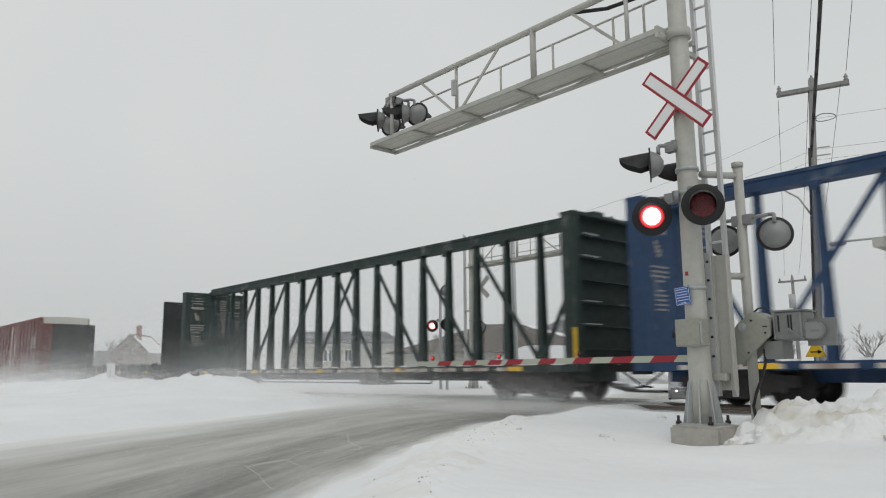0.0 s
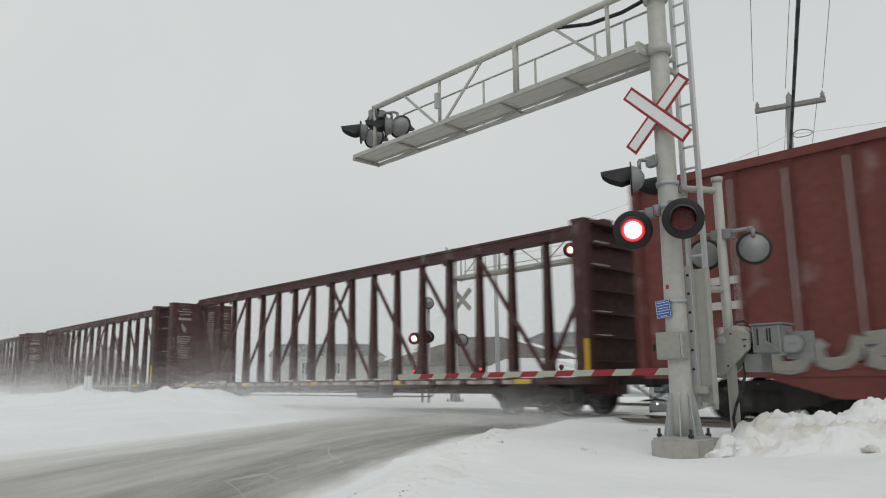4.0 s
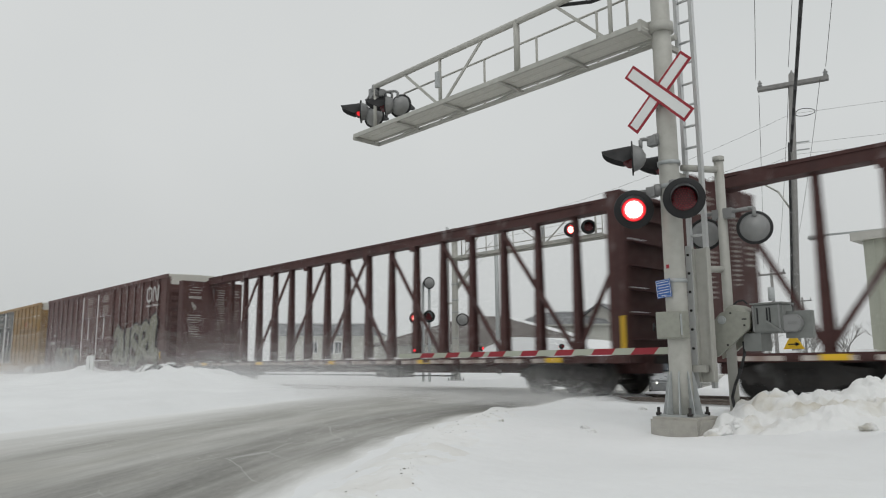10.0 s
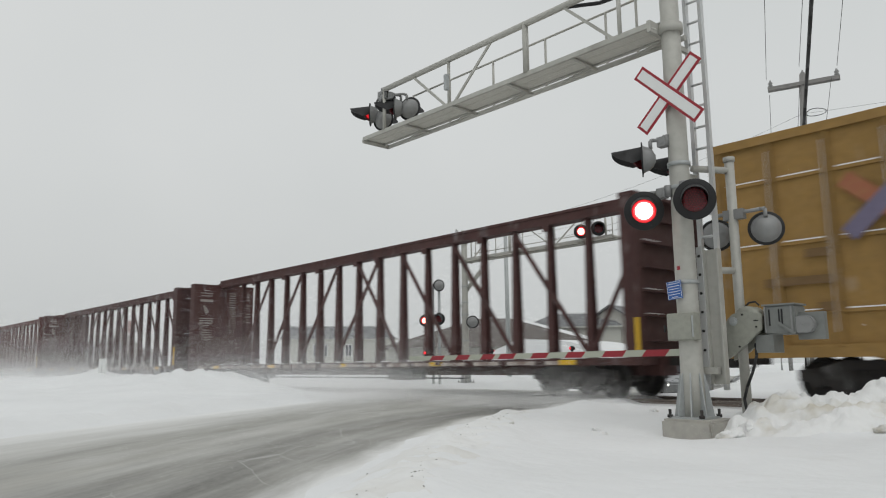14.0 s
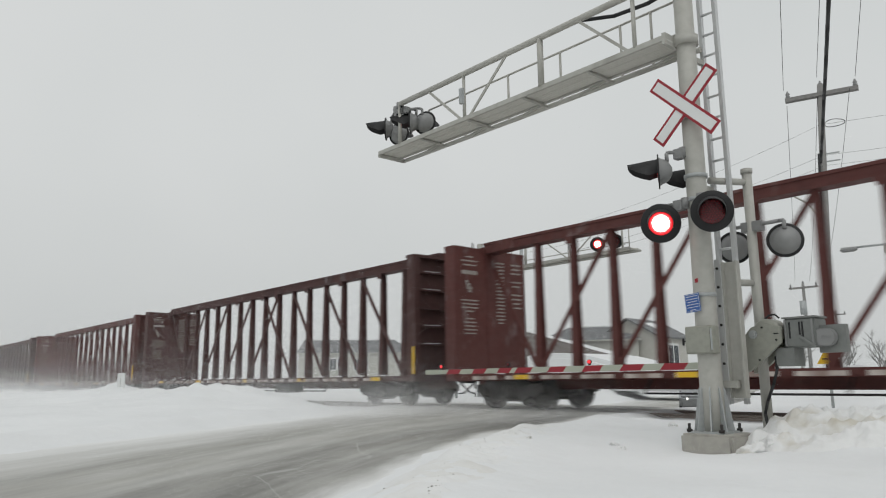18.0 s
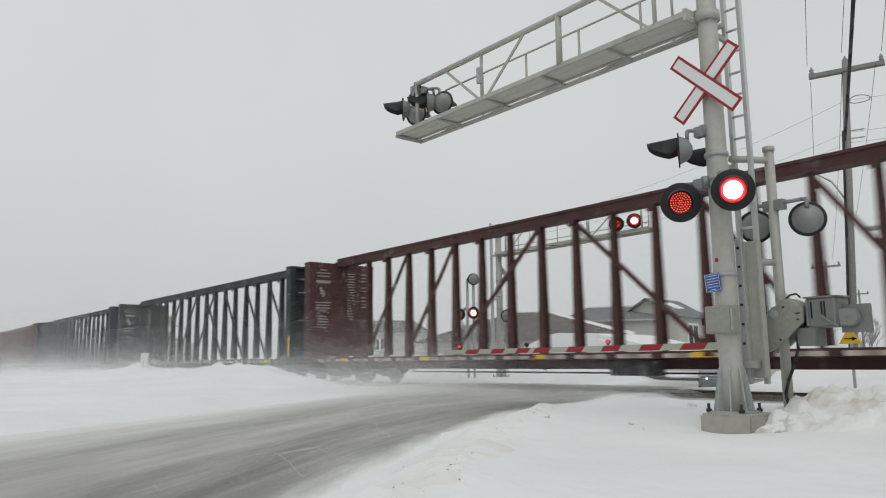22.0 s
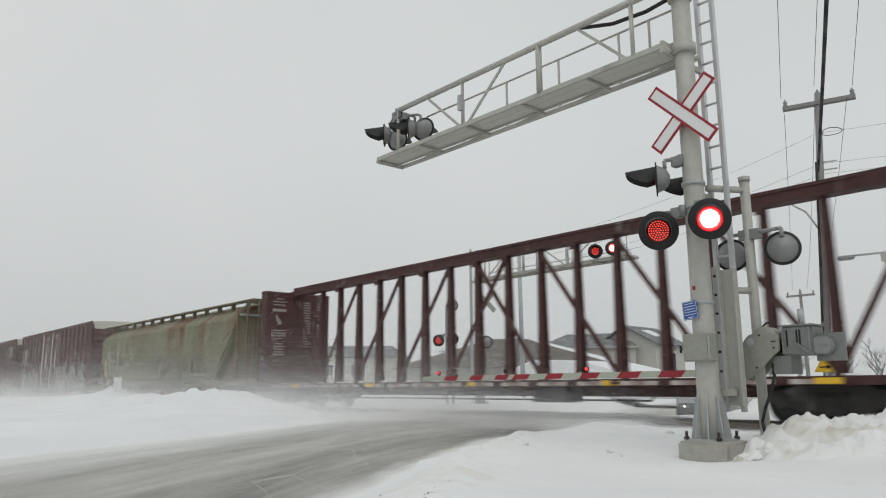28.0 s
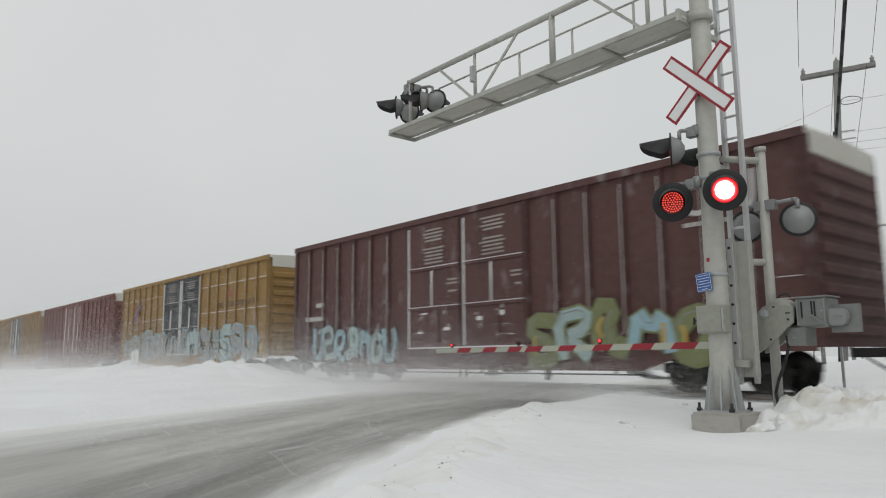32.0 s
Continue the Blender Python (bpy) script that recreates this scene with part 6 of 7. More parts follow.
couple("yellow1", 592.18, None)
couple("maroon3", 612.78, None)
# ---- poles, wires and houses beyond the tracks ----
SIDING_GREY = paint("pale_grey_siding", (0.46, 0.46, 0.42), 0.7, 0, 0.2, None, 6)
SIDING_CREAM = paint("cream_siding", (0.50, 0.49, 0.45), 0.7, 0, 0.2, None, 6)
SIDING_DARK = paint("grey_blue_siding", (0.24, 0.25, 0.27), 0.7, 0, 0.2, None, 6)
SIDING_BROWN = paint("weathered_brown_siding", (0.22, 0.19, 0.17), 0.8, 0, 0.3, None, 6)
BRICK = paint("dull_red_brick", (0.24, 0.09, 0.07), 0.9, 0, 0.4, (0.15, 0.07, 0.06), 9)
SIDING_GREEN = paint("pale_green_cladding", (0.42, 0.43, 0.36), 0.7, 0, 0.25, None, 6, 0.3, (0.3, 0.31, 0.26))
SHINGLE = paint("grey_brown_shingles", (0.13, 0.115, 0.105), 0.9, 0, 0.5, (0.08, 0.07, 0.065), 8)
SHINGLE_GREY = paint("grey_shingles", (0.17, 0.175, 0.18), 0.9, 0, 0.4, None, 8)
GLASS = nodes_of("dark_window_glass")[0]
GLASS.node_tree.nodes["Principled BSDF"].inputs["Base Color"].default_value = (0.04, 0.05, 0.06, 1)
GLASS.node_tree.nodes["Principled BSDF"].inputs["Roughness"].default_value = 0.08
ROOF_SNOW = snow_material("roof_snow", dirt=0.02)


def gable_house(label, x, y, turn, wide, deep, eave, ridge, wall_mat, roof_mat, windows=(), chimney=None, snow_side=0, ridge_along="x"):
    """A house whose front faces local -y; ridge runs along local y when ridge_along is y (gable to the front)."""
    o = thing("house", label, "house", pose(x, y, 0, 0, 0, turn), "houses beyond the tracks")
    w, d = wide / 2, deep / 2
    b = BM()
    if ridge_along == "y":
        extrude_outline(b, [(-w, -0.6), (w, -0.6), (w, eave), (0, ridge), (-w, eave)], lambda p, q, e: (p, -d + e, q), deep)
    else:
        extrude_outline(b, [(-d, -0.6), (d, -0.6), (d, eave), (0, ridge), (-d, eave)], lambda p, q, e: (-w + e, p, q), wide)
    wall = part("wall", b, wall_mat, o)
    over = 0.4
    for sgn in (-1, 1):
        b = BM()
        run, half, length = (w, w, deep) if ridge_along == "y" else (d, d, wide)
        slope = (ridge - eave) / half
        pts = [(0, ridge + 0.02), (sgn * (half + over), eave - slope * over + 0.02), (sgn * (half + over), eave - slope * over + 0.16), (0, ridge + 0.18)]
        if ridge_along == "y":
            extrude_outline(b, pts, lambda p, q, e: (p, -d - over + e, q), deep + 2 * over)
        else:
            extrude_outline(b, pts, lambda p, q, e: (-w - over + e, p, q), wide + 2 * over)
        roof = part("roof", b, roof_mat, o)
        if sgn == snow_side:
            b = BM()
            pts = [(sgn * half * 0.12, ridge - slope * half * 0.12 + 0.185), (sgn * (half + over), eave - slope * over + 0.165), (sgn * (half + over), eave - slope * over + 0.27), (sgn * half * 0.12, ridge - slope * half * 0.12 + 0.26)]
            if ridge_along == "y":
                extrude_outline(b, pts, lambda p, q, e: (p, -d + e, q), deep * 0.96)
            else:
                extrude_outline(b, pts, lambda p, q, e: (-w * 0.9 + e, p, q), wide * 0.7)
            part("roof_snow", b, ROOF_SNOW, roof)
    for wx, wz, ww, wh in windows:
        win = part("window", box(BM(), wx - ww / 2 - 0.08, wx + ww / 2 + 0.08, -d - 0.06, -d, wz - 0.08, wz + wh + 0.08), WHITE, o)
        n = max(1, round(ww / 0.8))
        for i in range(n):
            a = wx - ww / 2 + ww * i / n
            part("pane", box(BM(), a + 0.04, a + ww / n - 0.04, -d - 0.075, -d - 0.06, wz, wz + wh), GLASS, win)
    if chimney:
        cx, cy, cz = chimney
        b = BM()
        rod(b, (cx, cy, eave), (cx, cy, cz), 0.12)
        part("chimney", b, STEEL_DARK, o)
    return o


def hip_house(label, x, y, turn, wide, deep, eave, ridge, left, right, wall_mat, roof_mat, windows=()):
    """A long house with a hipped roof; left and right: how far the ridge stops short of each end."""
    o = thing("house", label, "house", pose(x, y, 0, 0, 0, turn), "houses beyond the tracks")
    w, d = wide / 2, deep / 2
    part("wall", box(BM(), -w + 0.3, w - 0.3, -d + 0.3, d - 0.3, -0.6, eave - 0.02), wall_mat, o)
    b = BM()
    lo = [b.verts.new(c) for c in ((-w, -d, eave), (w, -d, eave), (w, d, eave), (-w, d, eave))]
    hi = [b.verts.new(c) for c in ((-w + left, 0, ridge), (w - right, 0, ridge))]
    for f in ((lo[0], lo[1], hi[1], hi[0]), (lo[1], lo[2], hi[1]), (lo[2], lo[3], hi[0], hi[1]), (lo[3], lo[0], hi[0]), (lo[3], lo[2], lo[1], lo[0])):
        b.faces.new(f)
    bmesh.ops.recalc_face_normals(b, faces=b.faces)
    roof = part("roof", b, roof_mat, o)
    part("fascia", box(BM(), -w, w, -d - 0.04, -d, eave - 0.12, eave + 0.02), SIDING_GREY, o)
    part("ridge_snow", beam(BM(), (-w + left + 0.2, 0, ridge), (w - right - 0.2, 0, ridge), 0.25, 0.12), ROOF_SNOW, roof)
    for wx, wz, ww, wh in windows:
        win = part("window", box(BM(), wx - ww / 2 - 0.08, wx + ww / 2 + 0.08, -d + 0.24, -d + 0.3, wz - 0.08, wz + wh + 0.08), WHITE, o)
        part("pane", box(BM(), wx - ww / 2, wx - 0.04, -d + 0.225, -d + 0.24, wz, wz + wh), GLASS, win)
        part("pane", box(BM(), wx + 0.04, wx + ww / 2, -d + 0.225, -d + 0.24, wz, wz + wh), GLASS, win)
    return o


# windows: across, sill, width, height
gab = gable_house("cream gabled house with a grey shingle roof", 60.1, 40.2, -84, 5.8, 5.8, 4.5, 6.1, SIDING_CREAM, SHINGLE_GREY, [(-0.4, 2.6, 0.7, 1.1)], ridge_along="y")
b = BM()
extrude_outline(b, [(-1.6, 0.9), (0.4, 0.7), (0.9, 1.7), (-0.9, 1.9)], lambda p, q, d: (q, p, 6.1 - q * 0.552 + 0.185 + d), 0.06)
part("roof_snow", b, ROOF_SNOW, gab)
porch = part("porch_frame", box(BM(), 2.9, 3.0, -1.2, 0.9, 1.0, 3.9), WHITE, gab, "white porch frame")
for a0, a1 in ((-1.05, -0.3), (-0.1, 0.75)):
    part("pane", box(BM(), 3.0, 3.015, a0, a1, 1.3, 3.7), GLASS, porch)
hip_house("grey house wing with a dark hipped roof", 56.9, 44.0, -56, 9.4, 7, 4.25, 5.7, 2.7, 2.0, SIDING_GREY, SHINGLE_GREY, [(-2.2, 2.4, 0.8, 1.1)])
bung = thing("house", "brown-roofed bungalow half hidden by snow", "house", pose(45, 43.5, 0, 0, 0, -46), "houses beyond the tracks")
part("wall", box(BM(), -8.2, 8.2, -5, 5, -0.6, 2.35), SIDING_GREY, bung)
b = BM()
lo = [b.verts.new(c) for c in ((-9, -5.8, 2.2), (9, -5.8, 2.2), (9, 5.8, 2.2), (-9, 5.8, 2.2))]
hi = [b.verts.new(c) for c in ((-1.2, 0, 4.75), (1.6, 0, 4.75))]
for f in ((lo[0], lo[1], hi[1], hi[0]), (lo[1], lo[2], hi[1]), (lo[2], lo[3], hi[0], hi[1]), (lo[3], lo[0], hi[0]), (lo[3], lo[2], lo[1], lo[0])):
    b.faces.new(f)
bmesh.ops.recalc_face_normals(b, faces=b.faces)
roof = part("roof", b, SHINGLE, bung)
b = BM()
extrude_outline(b, [(1.8, -0.02), (8.6, -2.2), (8.0, -2.45), (4.5, -1.5)], lambda p, q, d: (p, -0.4 - 1.1 * abs(q), 4.78 + q * 0.92 + d), 0.07)
part("roof_snow", b, ROOF_SNOW, roof)
hip_house("long grey house with a row of white windows", 55.9, 82.7, -34, 15.2, 8, 4.4, 6.3, 0.8, 2.4, SIDING_GREY, SHINGLE_GREY, [(-2.9, 2.25, 0.75, 1.4), (-1.9, 2.25, 0.75, 1.4), (0.2, 2.25, 0.75, 1.4), (1.2, 2.25, 0.75, 1.4)])
farm = gable_house("brown farmhouse with a steep gable and brick chimney", 50.4, 145.5, -42, 6.6, 9, 4.9, 8.1, SIDING_BROWN, SHINGLE, [(0, 4.4, 0.9, 1.2)], snow_side=1, ridge_along="y")
part("chimney", box(BM(), 0.5, 1.3, -3.4, -2.7, 6.5, 9.9), BRICK, farm, "red brick chimney")
gable_house("long low grey shed beside the farmhouse", 43.5, 149, -17, 9, 6, 3.4, 5.0, SIDING_BROWN, SHINGLE_GREY, [(1.5, 2.2, 0.8, 0.8)])
gable_house("dark low house behind the snow bank", 70, 52, -50, 14, 9, 3.2, 5.4, SIDING_DARK, SHINGLE, [(2, 1.6, 1.6, 1.1)])

# flat-roofed building beside the utility pole
bl = thing("building", "pale green clad flat-roofed building", "building", pose(33.5, 7.2, 0))
part("wall", box(BM(), -3.0, 3.5, -5.0, 1.95, -0.5, 5.3), SIDING_GREEN, bl)
part("roof", box(BM(), -3.25, 3.75, -5.2, 2.32, 5.3, 5.62), SIDING_CREAM, bl)
for i in range(12):
    part("cladding_rib", box(BM(), -3.04, -3.0, -4.8 + 0.58 * i, -4.74 + 0.58 * i, -0.2, 5.28), SIDING_GREEN, bl)

b = BM()
extrude_outline(b, [(-11, 0), (-7, 1.3), (-2, 2.3), (3, 2.6), (6, 1.9), (11, 0)], lambda p, q, e: (e, p, q), 5.0)
bmesh.ops.bevel(b, geom=b.edges[:], offset=0.3, segments=2, affect="EDGES")
solid("snow_mound", b, SNOW, "large white mound of cleared snow before the houses", "snow mound", pose(38, 32, 0, 0, 0, -10), kind="stuff")


def utility_pole(label, x, y, top, arm_z, arm_len, lamp=False, lean=0.0, arms=1, turn=0):
    o = thing("utility_pole", label, "utility pole", pose(x, y, 0, 0, 0, turn), "utility poles")
    b = BM()
    rod(b, (0, 0, -0.3), (0, lean, top), 0.17, 0.11, 14)
    part("pole", b, WOOD, o)
    for k in range(arms):
        z = arm_z - 0.9 * k
        part("crossarm", box(BM(), -0.14, -0.04, -arm_len / 2 + lean, arm_len / 2 + lean, z - 0.07, z + 0.07), WOOD, o)
        part("crossarm", box(BM(), 0.04, 0.14, -arm_len / 2 + lean, arm_len / 2 + lean, z - 0.07, z + 0.07), WOOD, o)
        for yy in (-arm_len / 2 + 0.1, 0.0, arm_len / 2 - 0.1):
            b = BM()
            lathe(b, [(0.0, 0.0), (0.05, 0.0), (0.09, 0.08), (0.05, 0.12), (0.09, 0.18), (0.05, 0.22), (0.03, 0.3), (0.0, 0.3)], 10, "z")
            part("insulator", b, CAST, o, m=pose(0, yy + lean, z + (0.07 if yy else 0.25)))
    if lamp:
        b = BM()
        tube_path(b, [(0, -0.3, 6.4), (-0.05, 0.1, 7.15), (-0.1, 0.7, 7.6), (-0.15, 1.4, 7.78), (-0.2, 2.0, 7.8)], 0.035)
        part("lamp_arm", b, GALV, o)
        b = BM()
        lathe(b, [(0.0, -0.1), (0.08, -0.08), (0.12, 0.1), (0.1, 0.5), (0.0, 0.62)], 12)
        part("lamp_head", b, GALV, o, "grey street lamp head", pose(-0.2, 1.95, 7.8, 0, 0, 0))
    return o


up = utility_pole("tall wooden utility pole with crossarm and street lamp", 28, 11.05, 11.75, 11.35, 2.5, True, -0.7, turn=18)
b = BM()
tube_path(b, [(-0.16, -0.42, 9.0), (-0.2, -0.28, 6.4), (-0.17, -0.2, 5.0), (-0.22, -0.08, 3.0), (-0.2, 0.05, 0.5)], 0.045, 6)
part("riser_cable", b, RUBBER, up)
for zz in (8.3, 8.7, 9.0):
    part("bracket", box(BM(), -0.03, 0.03, -1.1, -0.45, zz - 0.02, zz + 0.02), GALV_OLD, up)
b = BM()
tube_path(b, [(0.05 * math.sin(i), -1.05 - 0.34 * math.cos(i * 0.45), 10.15 + 0.15 * math.sin(i * 0.45)) for i in range(15)], 0.014, 6)
part("cable_loop", b, RUBBER, up)
dp = utility_pole("distant wooden utility pole with a crossarm and transformer", 60, 25, 8.1, 7.8, 2.2)
b = BM()
rod(b, (-0.3, 0, 5.6), (-0.3, 0, 6.7), 0.26)
part("transformer", b, GALV_OLD, dp)
utility_pole("distant wooden utility pole with one crossarm", 95, 36, 8.6, 8.2, 2.2)
utility_pole("short distant wooden pole", 80, 92, 6.8, 6.5, 1.6)
b = BM()
rod(b, (0, 0, -0.2), (0, 0.05, 7.15), 0.12, 0.09)
solid("pole", b, GALV_OLD, "plain grey pole beyond the crossing", "pole", pose(26, 24.05, 0))


def wire(name, pts, r, label):
    b = BM()
    tube_path(b, pts, r, 6)
    solid(name, b, RUBBER, label, "wire", kind="structure")


def sag(p, q, drop, n=14):
    p, q = Vector(p), Vector(q)
    return [p.lerp(q, i / n) - Vector((0, 0, 4 * drop * (i / n) * (1 - i / n))) for i in range(n + 1)]


for yy in (11.6, 10.45, 9.3):
    wire("power_line", sag((28, yy, 11.2), (60, yy + 14, 8.3), 0.6), 0.009, "thin overhead power line")
wire("overhead_cable", sag((27.8, 10.5, 8.6), (4, 0.2, 11.4), 0.25, 18), 0.05, "thick black overhead cable")
for p, q in (((27.7, 11.55, 11.75), (21.5, 8.8, 12.05)), ((28, 10.4, 12.0), (22.4, 8.0, 12.1)), ((28.4, 9.2, 11.75), (23.4, 7.2, 12.0))):
    p, q = Vector(p), Vector(q)
    wire("power_line", [p, q, p + (q - p) * 3.6], 0.009, "thin overhead power line")
for z0, z1, y1 in ((8.9, 6.3, 30), (8.5, 5.9, 30), (8.2, 5.6, 30.5), (10.1, 7.0, 33)):
    wire("telephone_line", sag((28, 10.5, z0), (26.2, 24.05 + (y1 - 30) * 0.1, z1 + 0.6), 0.4), 0.0045, "thin overhead line")
    wire("telephone_line", sag((28, 10.4, z0), (34, -25, z0 - 0.5), 0.5), 0.0045, "thin overhead line")
for z0 in (6.9, 6.5):
    wire("telephone_line", sag((26, 24.1, z0), (62, 75, 6.2), 0.8), 0.0045, "thin overhead line")

# small white double marker beside the track
mk = thing("marker_post", "pair of small white marker panels on the snow bank", "marker", pose(10.4, 33.4, 0))
for yy in (-0.42, 0.05):
    part("panel", box(BM(), -0.03, 0.03, yy, yy + 0.4, 0.3, 1.22), WHITE, mk)
part("stake", box(BM(), -0.02, 0.02, -0.04, 0.06, 0, 1.0), WOOD, mk)

# car waiting on the far side
car = thing("car", "silver-grey car waiting with one headlight showing", "car", pose(25.8, 14.75, -0.6, 0, 0, -60))
CAR_PAINT = paint("silver_grey_car_paint", (0.3, 0.31, 0.32), 0.3, 0.3, 0.2, (0.45, 0.45, 0.45), 6)
b = BM()
extrude_outline(b, [(-2.1, 0.3), (2.1, 0.3), (2.15, 0.7), (1.5, 0.95), (0.8, 1.42), (-1.2, 1.45), (-1.9, 1.0), (-2.15, 0.9)], lambda p, q, d: (d - 0.88, -p, q), 1.76)
bmesh.ops.bevel(b, geom=b.edges[:], offset=0.08, segments=2, affect="EDGES")
part("body", b, CAR_PAINT, car)
for sx in (-0.8, 0.8):
    for sy in (-1.3, 1.3):
        b = BM()
        lathe(b, [(0.0, -0.1), (0.2, -0.1), (0.31, -0.08), (0.32, 0.0), (0.31, 0.08), (0.2, 0.1), (0.0, 0.1)], 20, "x")
        part("wheel", b, RUBBER, car, m=pose(sx, sy, 0.32))
    b = BM()
    lathe(b, [(0.0, -0.03), (0.03, -0.02), (0.045, 0.0), (0.0, 0.02)], 12)
    part("headlight", b, HEADLIGHT, car, m=pose(sx * 0.75, -2.13, 0.62))
part("windscreen", box(BM(), -0.7, 0.7, -0.02, 0.02, -0.28, 0.28), GLASS, car, m=pose(0, -1.2, 1.2, -55))


def bare_tree(x, y, h, seed):
    rnd = random.Random(seed)
    o = thing("tree", "bare leafless tree behind the houses", "tree", pose(x, y, 0), "bare trees")
    trunk, twigs = BM(), BM()

    def grow(b, p, d, length, r, level):
        q = p + d * length
        rod(b if level < 2 else twigs, p, q, r, r * 0.65, 5)
        if level < 4:
            for _ in range(3 if level else 5):
                nd = (d + Vector((rnd.uniform(-1, 1), rnd.uniform(-1, 1), rnd.uniform(-0.2, 0.7))) * 0.75).normalized()
                grow(b, p + d * length * rnd.uniform(0.5, 1.0), nd, length * rnd.uniform(0.5, 0.75), r * 0.55, level + 1)
    grow(trunk, Vector((0, 0, -0.2)), Vector((0, 0, 1)), h * 0.4, h * 0.015, 0)
    part("trunk", trunk, WOOD, o)
    tagged(part("crown", twigs, WOOD, o), kind="stuff")


# street lamp whose arm reaches in from beyond the green building
sl = thing("street_lamp", "grey street lamp with a long horizontal arm", "street lamp", pose(38.5, 3.96, 0))
b = BM()
rod(b, (0, 0, -0.2), (0, 0, 7.05), 0.1, 0.07)
part("pole", b, GALV_OLD, sl)
b = BM()
tube_path(b, [(0, 0, 6.58), (0, 4.53, 6.86), (0, 10.07, 7.01)], 0.055)
part("arm", b, GALV_OLD, sl)
b = BM()
lathe(b, [(0.0, -0.1), (0.09, -0.06), (0.13, 0.1), (0.12, 0.6), (0.0, 0.75)], 12)
part("lamp_head", b, CAST, sl, m=pose(0, 9.4, 6.92))

for i, (x, y, h) in enumerate(((64, 70, 7), (68, 62, 8), (70, 78, 6), (78, 26, 5.5), (72, 26.6, 4.6), (84, 36, 6), (43.0, 140, 8.5), (45.6, 146, 9.5), (47.2, 143, 8), (40.5, 150, 8), (54.5, 152, 9), (80, 120, 8), (80, 30.5, 6), (85, 28, 6.5), (77, 22, 5.5), (88, 25, 6), (92, 34, 6.5))):
    bare_tree(x, y, h, 40 + i)
# ---- snow blown up by the train, in many small rigid flakes ----
FLAKE, ft, bsdf = nodes_of("snow_flake")
ft.nodes.remove(bsdf)
lit, thru, both = ft.nodes.new("ShaderNodeBsdfDiffuse"), ft.nodes.new("ShaderNodeBsdfTranslucent"), ft.nodes.new("ShaderNodeMixShader")
for node in (lit, thru):
    node.inputs["Color"].default_value = (0.95, 0.95, 0.95, 1)
    ft.links.new(node.outputs[0], both.inputs[1 if node is lit else 2])
ft.links.new(both.outputs[0], ft.nodes["Material Output"].inputs["Surface"])


def flake_cloud(name, pts, sizes, label, seed):
    """Small flakes as single triangles turned every way."""
    rng = np.random.default_rng(seed)
    n = len(pts)
    a = rng.normal(size=(n, 3))
    a /= np.linalg.norm(a, axis=1)[:, None]
    c = rng.normal(size=(n, 3))
    c -= (c * a).sum(1)[:, None] * a
    c /= np.linalg.norm(c, axis=1)[:, None]
    s = sizes[:, None]
    v = np.stack([pts + a * s, pts - a * s * 0.6 + c * s * 0.8, pts - a * s * 0.6 - c * s * 0.8], 1).reshape(-1, 3)
    me = bpy.data.meshes.new(name)
    me.vertices.add(3 * n)
    me.loops.add(3 * n)
    me.polygons.add(n)
    me.vertices.foreach_set("co", v.astype(np.float32).ravel())
    me.loops.foreach_set("vertex_index", np.arange(3 * n, dtype=np.int32))
    me.polygons.foreach_set("loop_start", np.arange(0, 3 * n, 3, dtype=np.int32))
    me.update(calc_edges=True)
    me.materials.append(FLAKE)
    return tagged(new(name, me), label, "blowing snow", kind="stuff")


def clumped(rng, n, lo, hi, scale, power=1.6):
    """Points gathered into gusts: kept where a slow wave pattern is high."""
    out = []
    while sum(len(o) for o in out) < n:
        p = rng.uniform(lo, hi, size=(n * 2, 3))
        w = 0.5 + 0.25 * np.sin(p[:, 1] * scale + 1.3 * np.sin(p[:, 0] * 1.1)) + 0.25 * np.sin(p[:, 1] * scale * 2.7 + 0.7 * p[:, 0])
        out.append(p[rng.random(len(p)) < w ** power])
    return np.concatenate(out)[:n]


rng = np.random.default_rng(11)
# plume along the foot of the train, blown over the bank
p = clumped(rng, 720000, (10.0, 19, 0), (13.2, 95, 1), 0.23)
p[:, 2] = 0.35 * np.exp(-((p[:, 0] - 10.4) / 1.6) ** 2) - 0.1 + rng.exponential(0.5, len(p)) * (0.45 + 0.014 * p[:, 1])
DRIFT_SIDE = flake_cloud("blowing_snow", p, rng.uniform(0.7, 1.2, len(p)) * (0.0056 + 0.00003 * p[:, 1]), "powder snow whirling along the foot of the train", 1)
# thinner powder over the crossing and between the wheels
p = clumped(rng, 330000, (10.5, 9, 0), (13.3, 27, 1), 0.4)
p[:, 2] = -0.08 + rng.exponential(0.4, len(p)) * (0.15 + 0.045 * p[:, 1])
WHIRL = flake_cloud("whirling_snow", p, rng.uniform(0.7, 1.2, len(p)) * 0.0062, "powder snow whirling over the crossing", 4)
# thin drift low across the road
p = clumped(rng, 200000, (2.0, 4.0, 0), (13.5, 75, 1), 0.35, 1.8)
p[:, 2] = -0.07 + rng.exponential(0.09, len(p)) * (0.5 + 0.05 * p[:, 1])
DRIFT_ROAD = flake_cloud("drifting_snow", p, rng.uniform(0.6, 1.2, len(p)) * 0.00021 * np.hypot(p[:, 0], p[:, 1]), "thin snow drifting low across the road", 2)
# one gust that runs down the line ahead of the last boxcars
p = np.stack([rng.normal(10.0, 2.2, 260000), rng.normal(82.0, 8.0, 260000), rng.exponential(0.45, 260000) - 0.08], 1)
p = p[p[:, 0] < 13.2]
GUST = flake_cloud("snow_gust", p, rng.uniform(0.6, 1.2, len(p)) * 0.0056, "low gust of powder snow rolling over the road", 8)
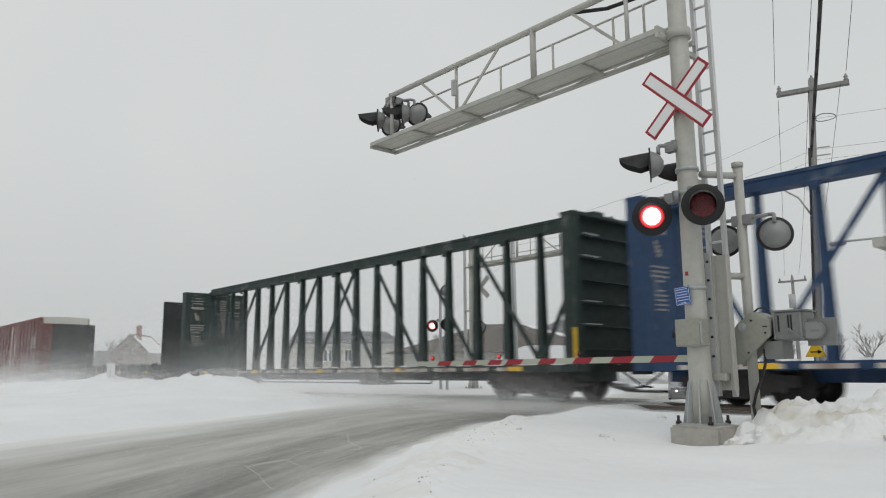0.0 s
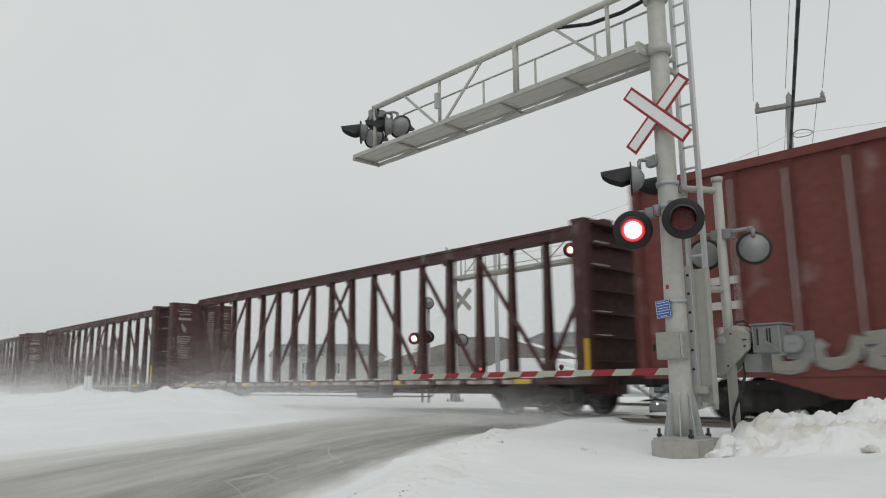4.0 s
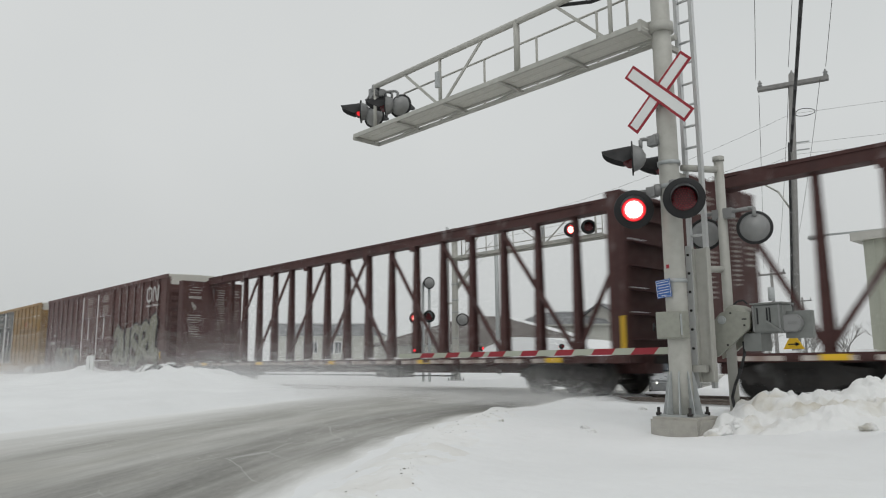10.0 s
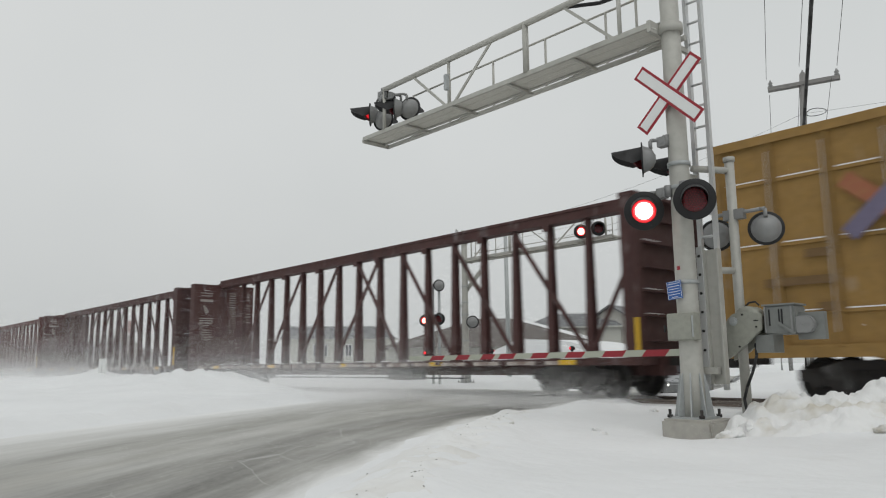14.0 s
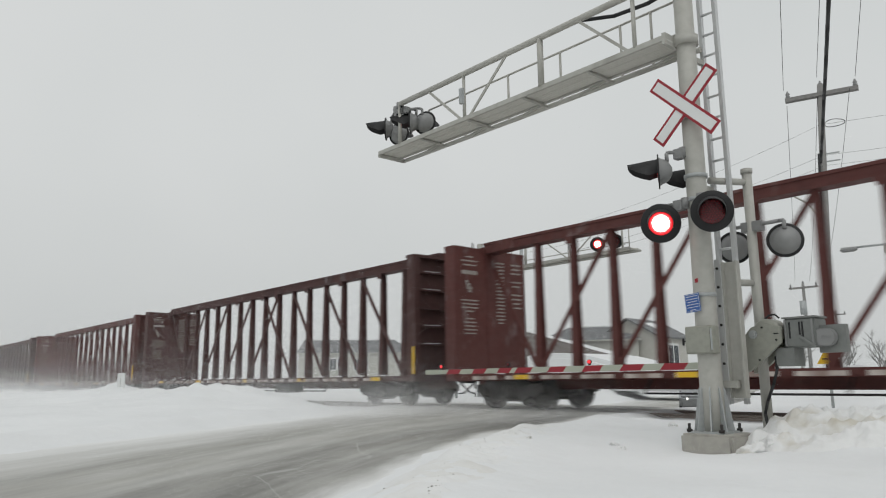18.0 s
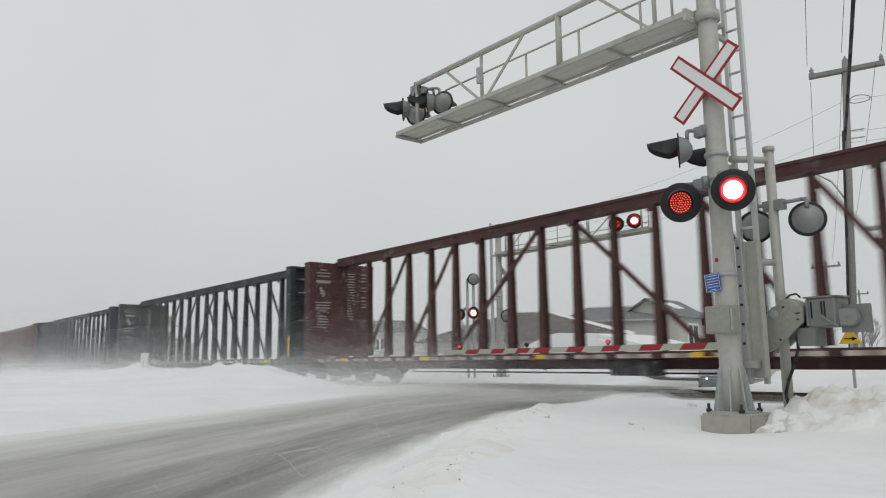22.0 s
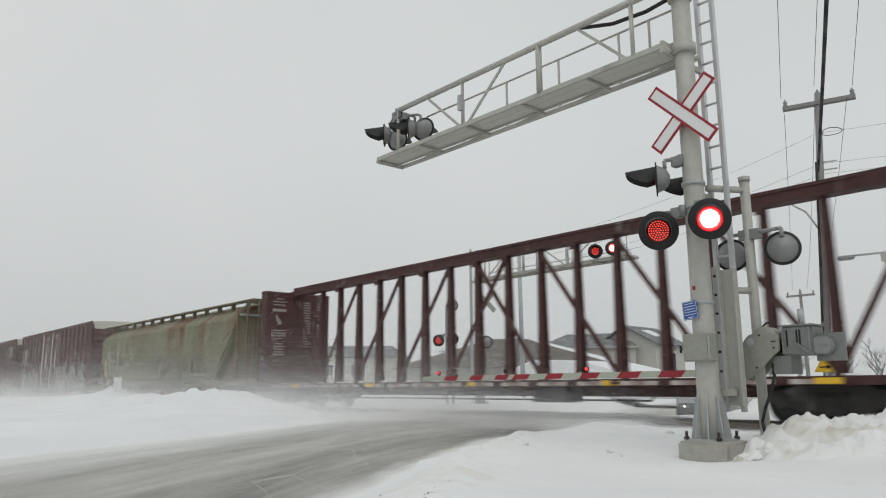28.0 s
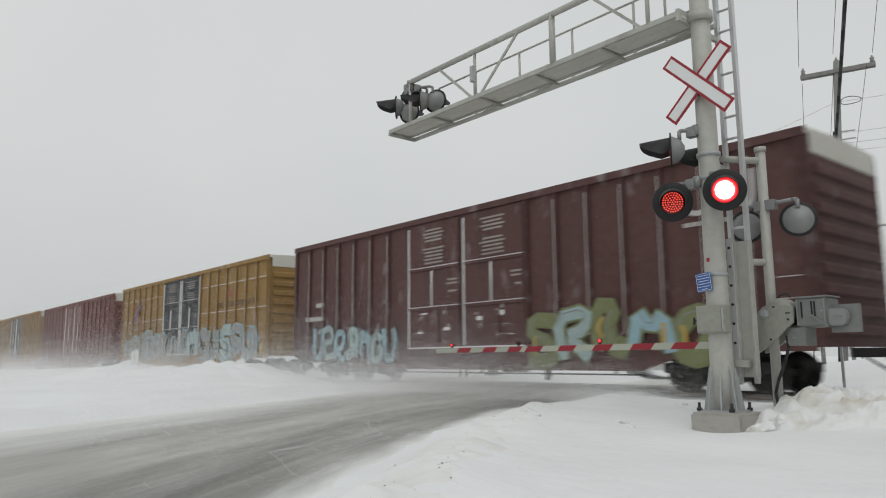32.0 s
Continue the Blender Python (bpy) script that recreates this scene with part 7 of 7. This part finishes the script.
# lifted powder that greys the sides of the passing cars
p = clumped(rng, 330000, (10.4, 15, 0), (13.2, 62, 1), 0.17, 1.2)
p[:, 2] = rng.exponential(1.05, len(p))
VEIL_NEAR = flake_cloud("lifted_snow", p, rng.uniform(0.7, 1.2, len(p)) * (0.0036 + 0.00007 * p[:, 1]), "fine snow lifted along the sides of the train", 9)
# snowfall that veils the distance
p = rng.uniform((10.5, 34, 0), (16, 108, 5.4), size=(380000, 3))
VEIL_TRAIN = flake_cloud("snow_veil", p, rng.uniform(0.6, 1.2, len(p)) * 0.00012 * p[:, 1], "fine snowfall veiling the far end of the train", 5)
p = rng.uniform((20.0, 8, -0.2), (34, 85, 6.5), size=(260000, 3))
VEIL_FAR = flake_cloud("snow_veil", p, rng.uniform(0.6, 1.2, len(p)) * 0.00034 * np.hypot(p[:, 0], p[:, 1]), "fine snowfall veiling the houses", 6)
p = rng.uniform((1.5, 1.0, 0), (16, 90, 9), size=(3000, 3))
FALL = flake_cloud("falling_snow", p, rng.uniform(0.0014, 0.003, len(p)), "sparse small snowflakes in the air", 3)

PERIOD, FIRST_SWAP = 0.9925, 0.185


def lamp_rows(phase, lead, place):
    """A signal lamp turns bright, afterglow, dark and back; an arm lamp (lead given) turns half round."""
    arm = lead is not None
    lit = phase == "L"
    angle = 0 if lit else 180 if arm else 240

    def at(deg):
        return Matrix.Translation(place) @ pose(0, 0, 0, 0, 0, deg)

    rows = [(0.0, at(angle))]
    k = 0
    while True:
        swap = FIRST_SWAP + k * PERIOD / 2
        t = swap - (lead + 0.08 if arm else 0.1)
        if t > 31.96:
            break
        f0 = int(t * FPS) if arm else math.ceil((swap - 0.036) * FPS) - 2
        if not arm and (f0 + 1) % FPS == 0 and swap - (f0 + 1) / FPS > 0.04:
            f0 += 1
        if arm:
            steps = [(i, 60 * i) for i in range(4)]
        elif lit:
            steps = [(0, 0), (1, 60), (2, 120), (5, 120), (6, 180), (7, 240)]
        else:
            steps = [(0, 0), (1, 60), (2, 120)]
        if t > 0.04:
            rows += [((f0 + i) / FPS, at(angle + turn)) for i, turn in steps if f0 + i <= 32 * FPS]
        angle += steps[-1][1]
        lit = not lit
        k += 1
    if rows[-1][0] < 31.99:
        rows.append((32.0, rows[-1][1]))
    return rows


def motions():
    steps = [float(t) for t in range(0, 33, 2)]
    for car, front in CARS:
        walk(car, [(t, pose(TRACK_X, front - travelled(t), 0)) for t in steps])
    for ws, place, along in WHEELSETS:
        rows = []
        seen = [i for i in range(961) if 2.0 < along - travelled(i / FPS) < 55.0]
        frames = sorted({0, 960, *seen})
        first, last = (seen[0], seen[-1]) if seen else (0, 0)
        for i in frames:
            j = min(max(i, first), last)
            turn = math.degrees((travelled(j / FPS) - travelled(first / FPS)) / WHEEL_R)
            rows.append((i / FPS, Matrix.Translation(place) @ pose(0, 0, 0, turn)))
        walk(ws, rows)
    for lamp, phase, lead in FLIPS:
        walk(lamp, lamp_rows(phase, lead, lamp.matrix_basis.translation.copy()))
    # powder whirls round and round while it drifts
    def lull(t):
        """The wind drops for a while and the powder sinks."""
        return smooth(15.0, 18.6, t) * (1 - smooth(19.4, 23.5, t))

    for cloud, drift, reach, aside, turn, depth in ((DRIFT_SIDE, -0.3, 1.9, 0.5, 0.5, 0.55), (WHIRL, -0.05, 1.7, 0.5, 0.5, 0.35), (DRIFT_ROAD, -0.4, 1.5, 0.9, 0.5, 0.0), (VEIL_NEAR, -0.1, 1.9, 0.5, 0.5, 0.9), (VEIL_TRAIN, -0.3, 2.4, 0.6, 0.5, 0.0), (VEIL_FAR, -0.2, 2.4, 0.8, 0.5, 0.0), (GUST, -2.0, 1.5, 0.8, 0.5, 0.0)):
        rows = []
        for i in range(321):
            t = 0.1 * i
            a = 2 * math.pi * t / turn
            settle = -0.45 * max(0.0, t - 28.2) if cloud is GUST else -depth * lull(t)
            rows.append((t, pose(aside * math.cos(a) - aside, drift * t + reach * math.sin(a), settle)))
        walk(cloud, rows)
    walk(FALL, [(t, pose(0, -1.6 * t, -0.06 * t)) for t in (0.0, 16.0, 32.0)])


motions()
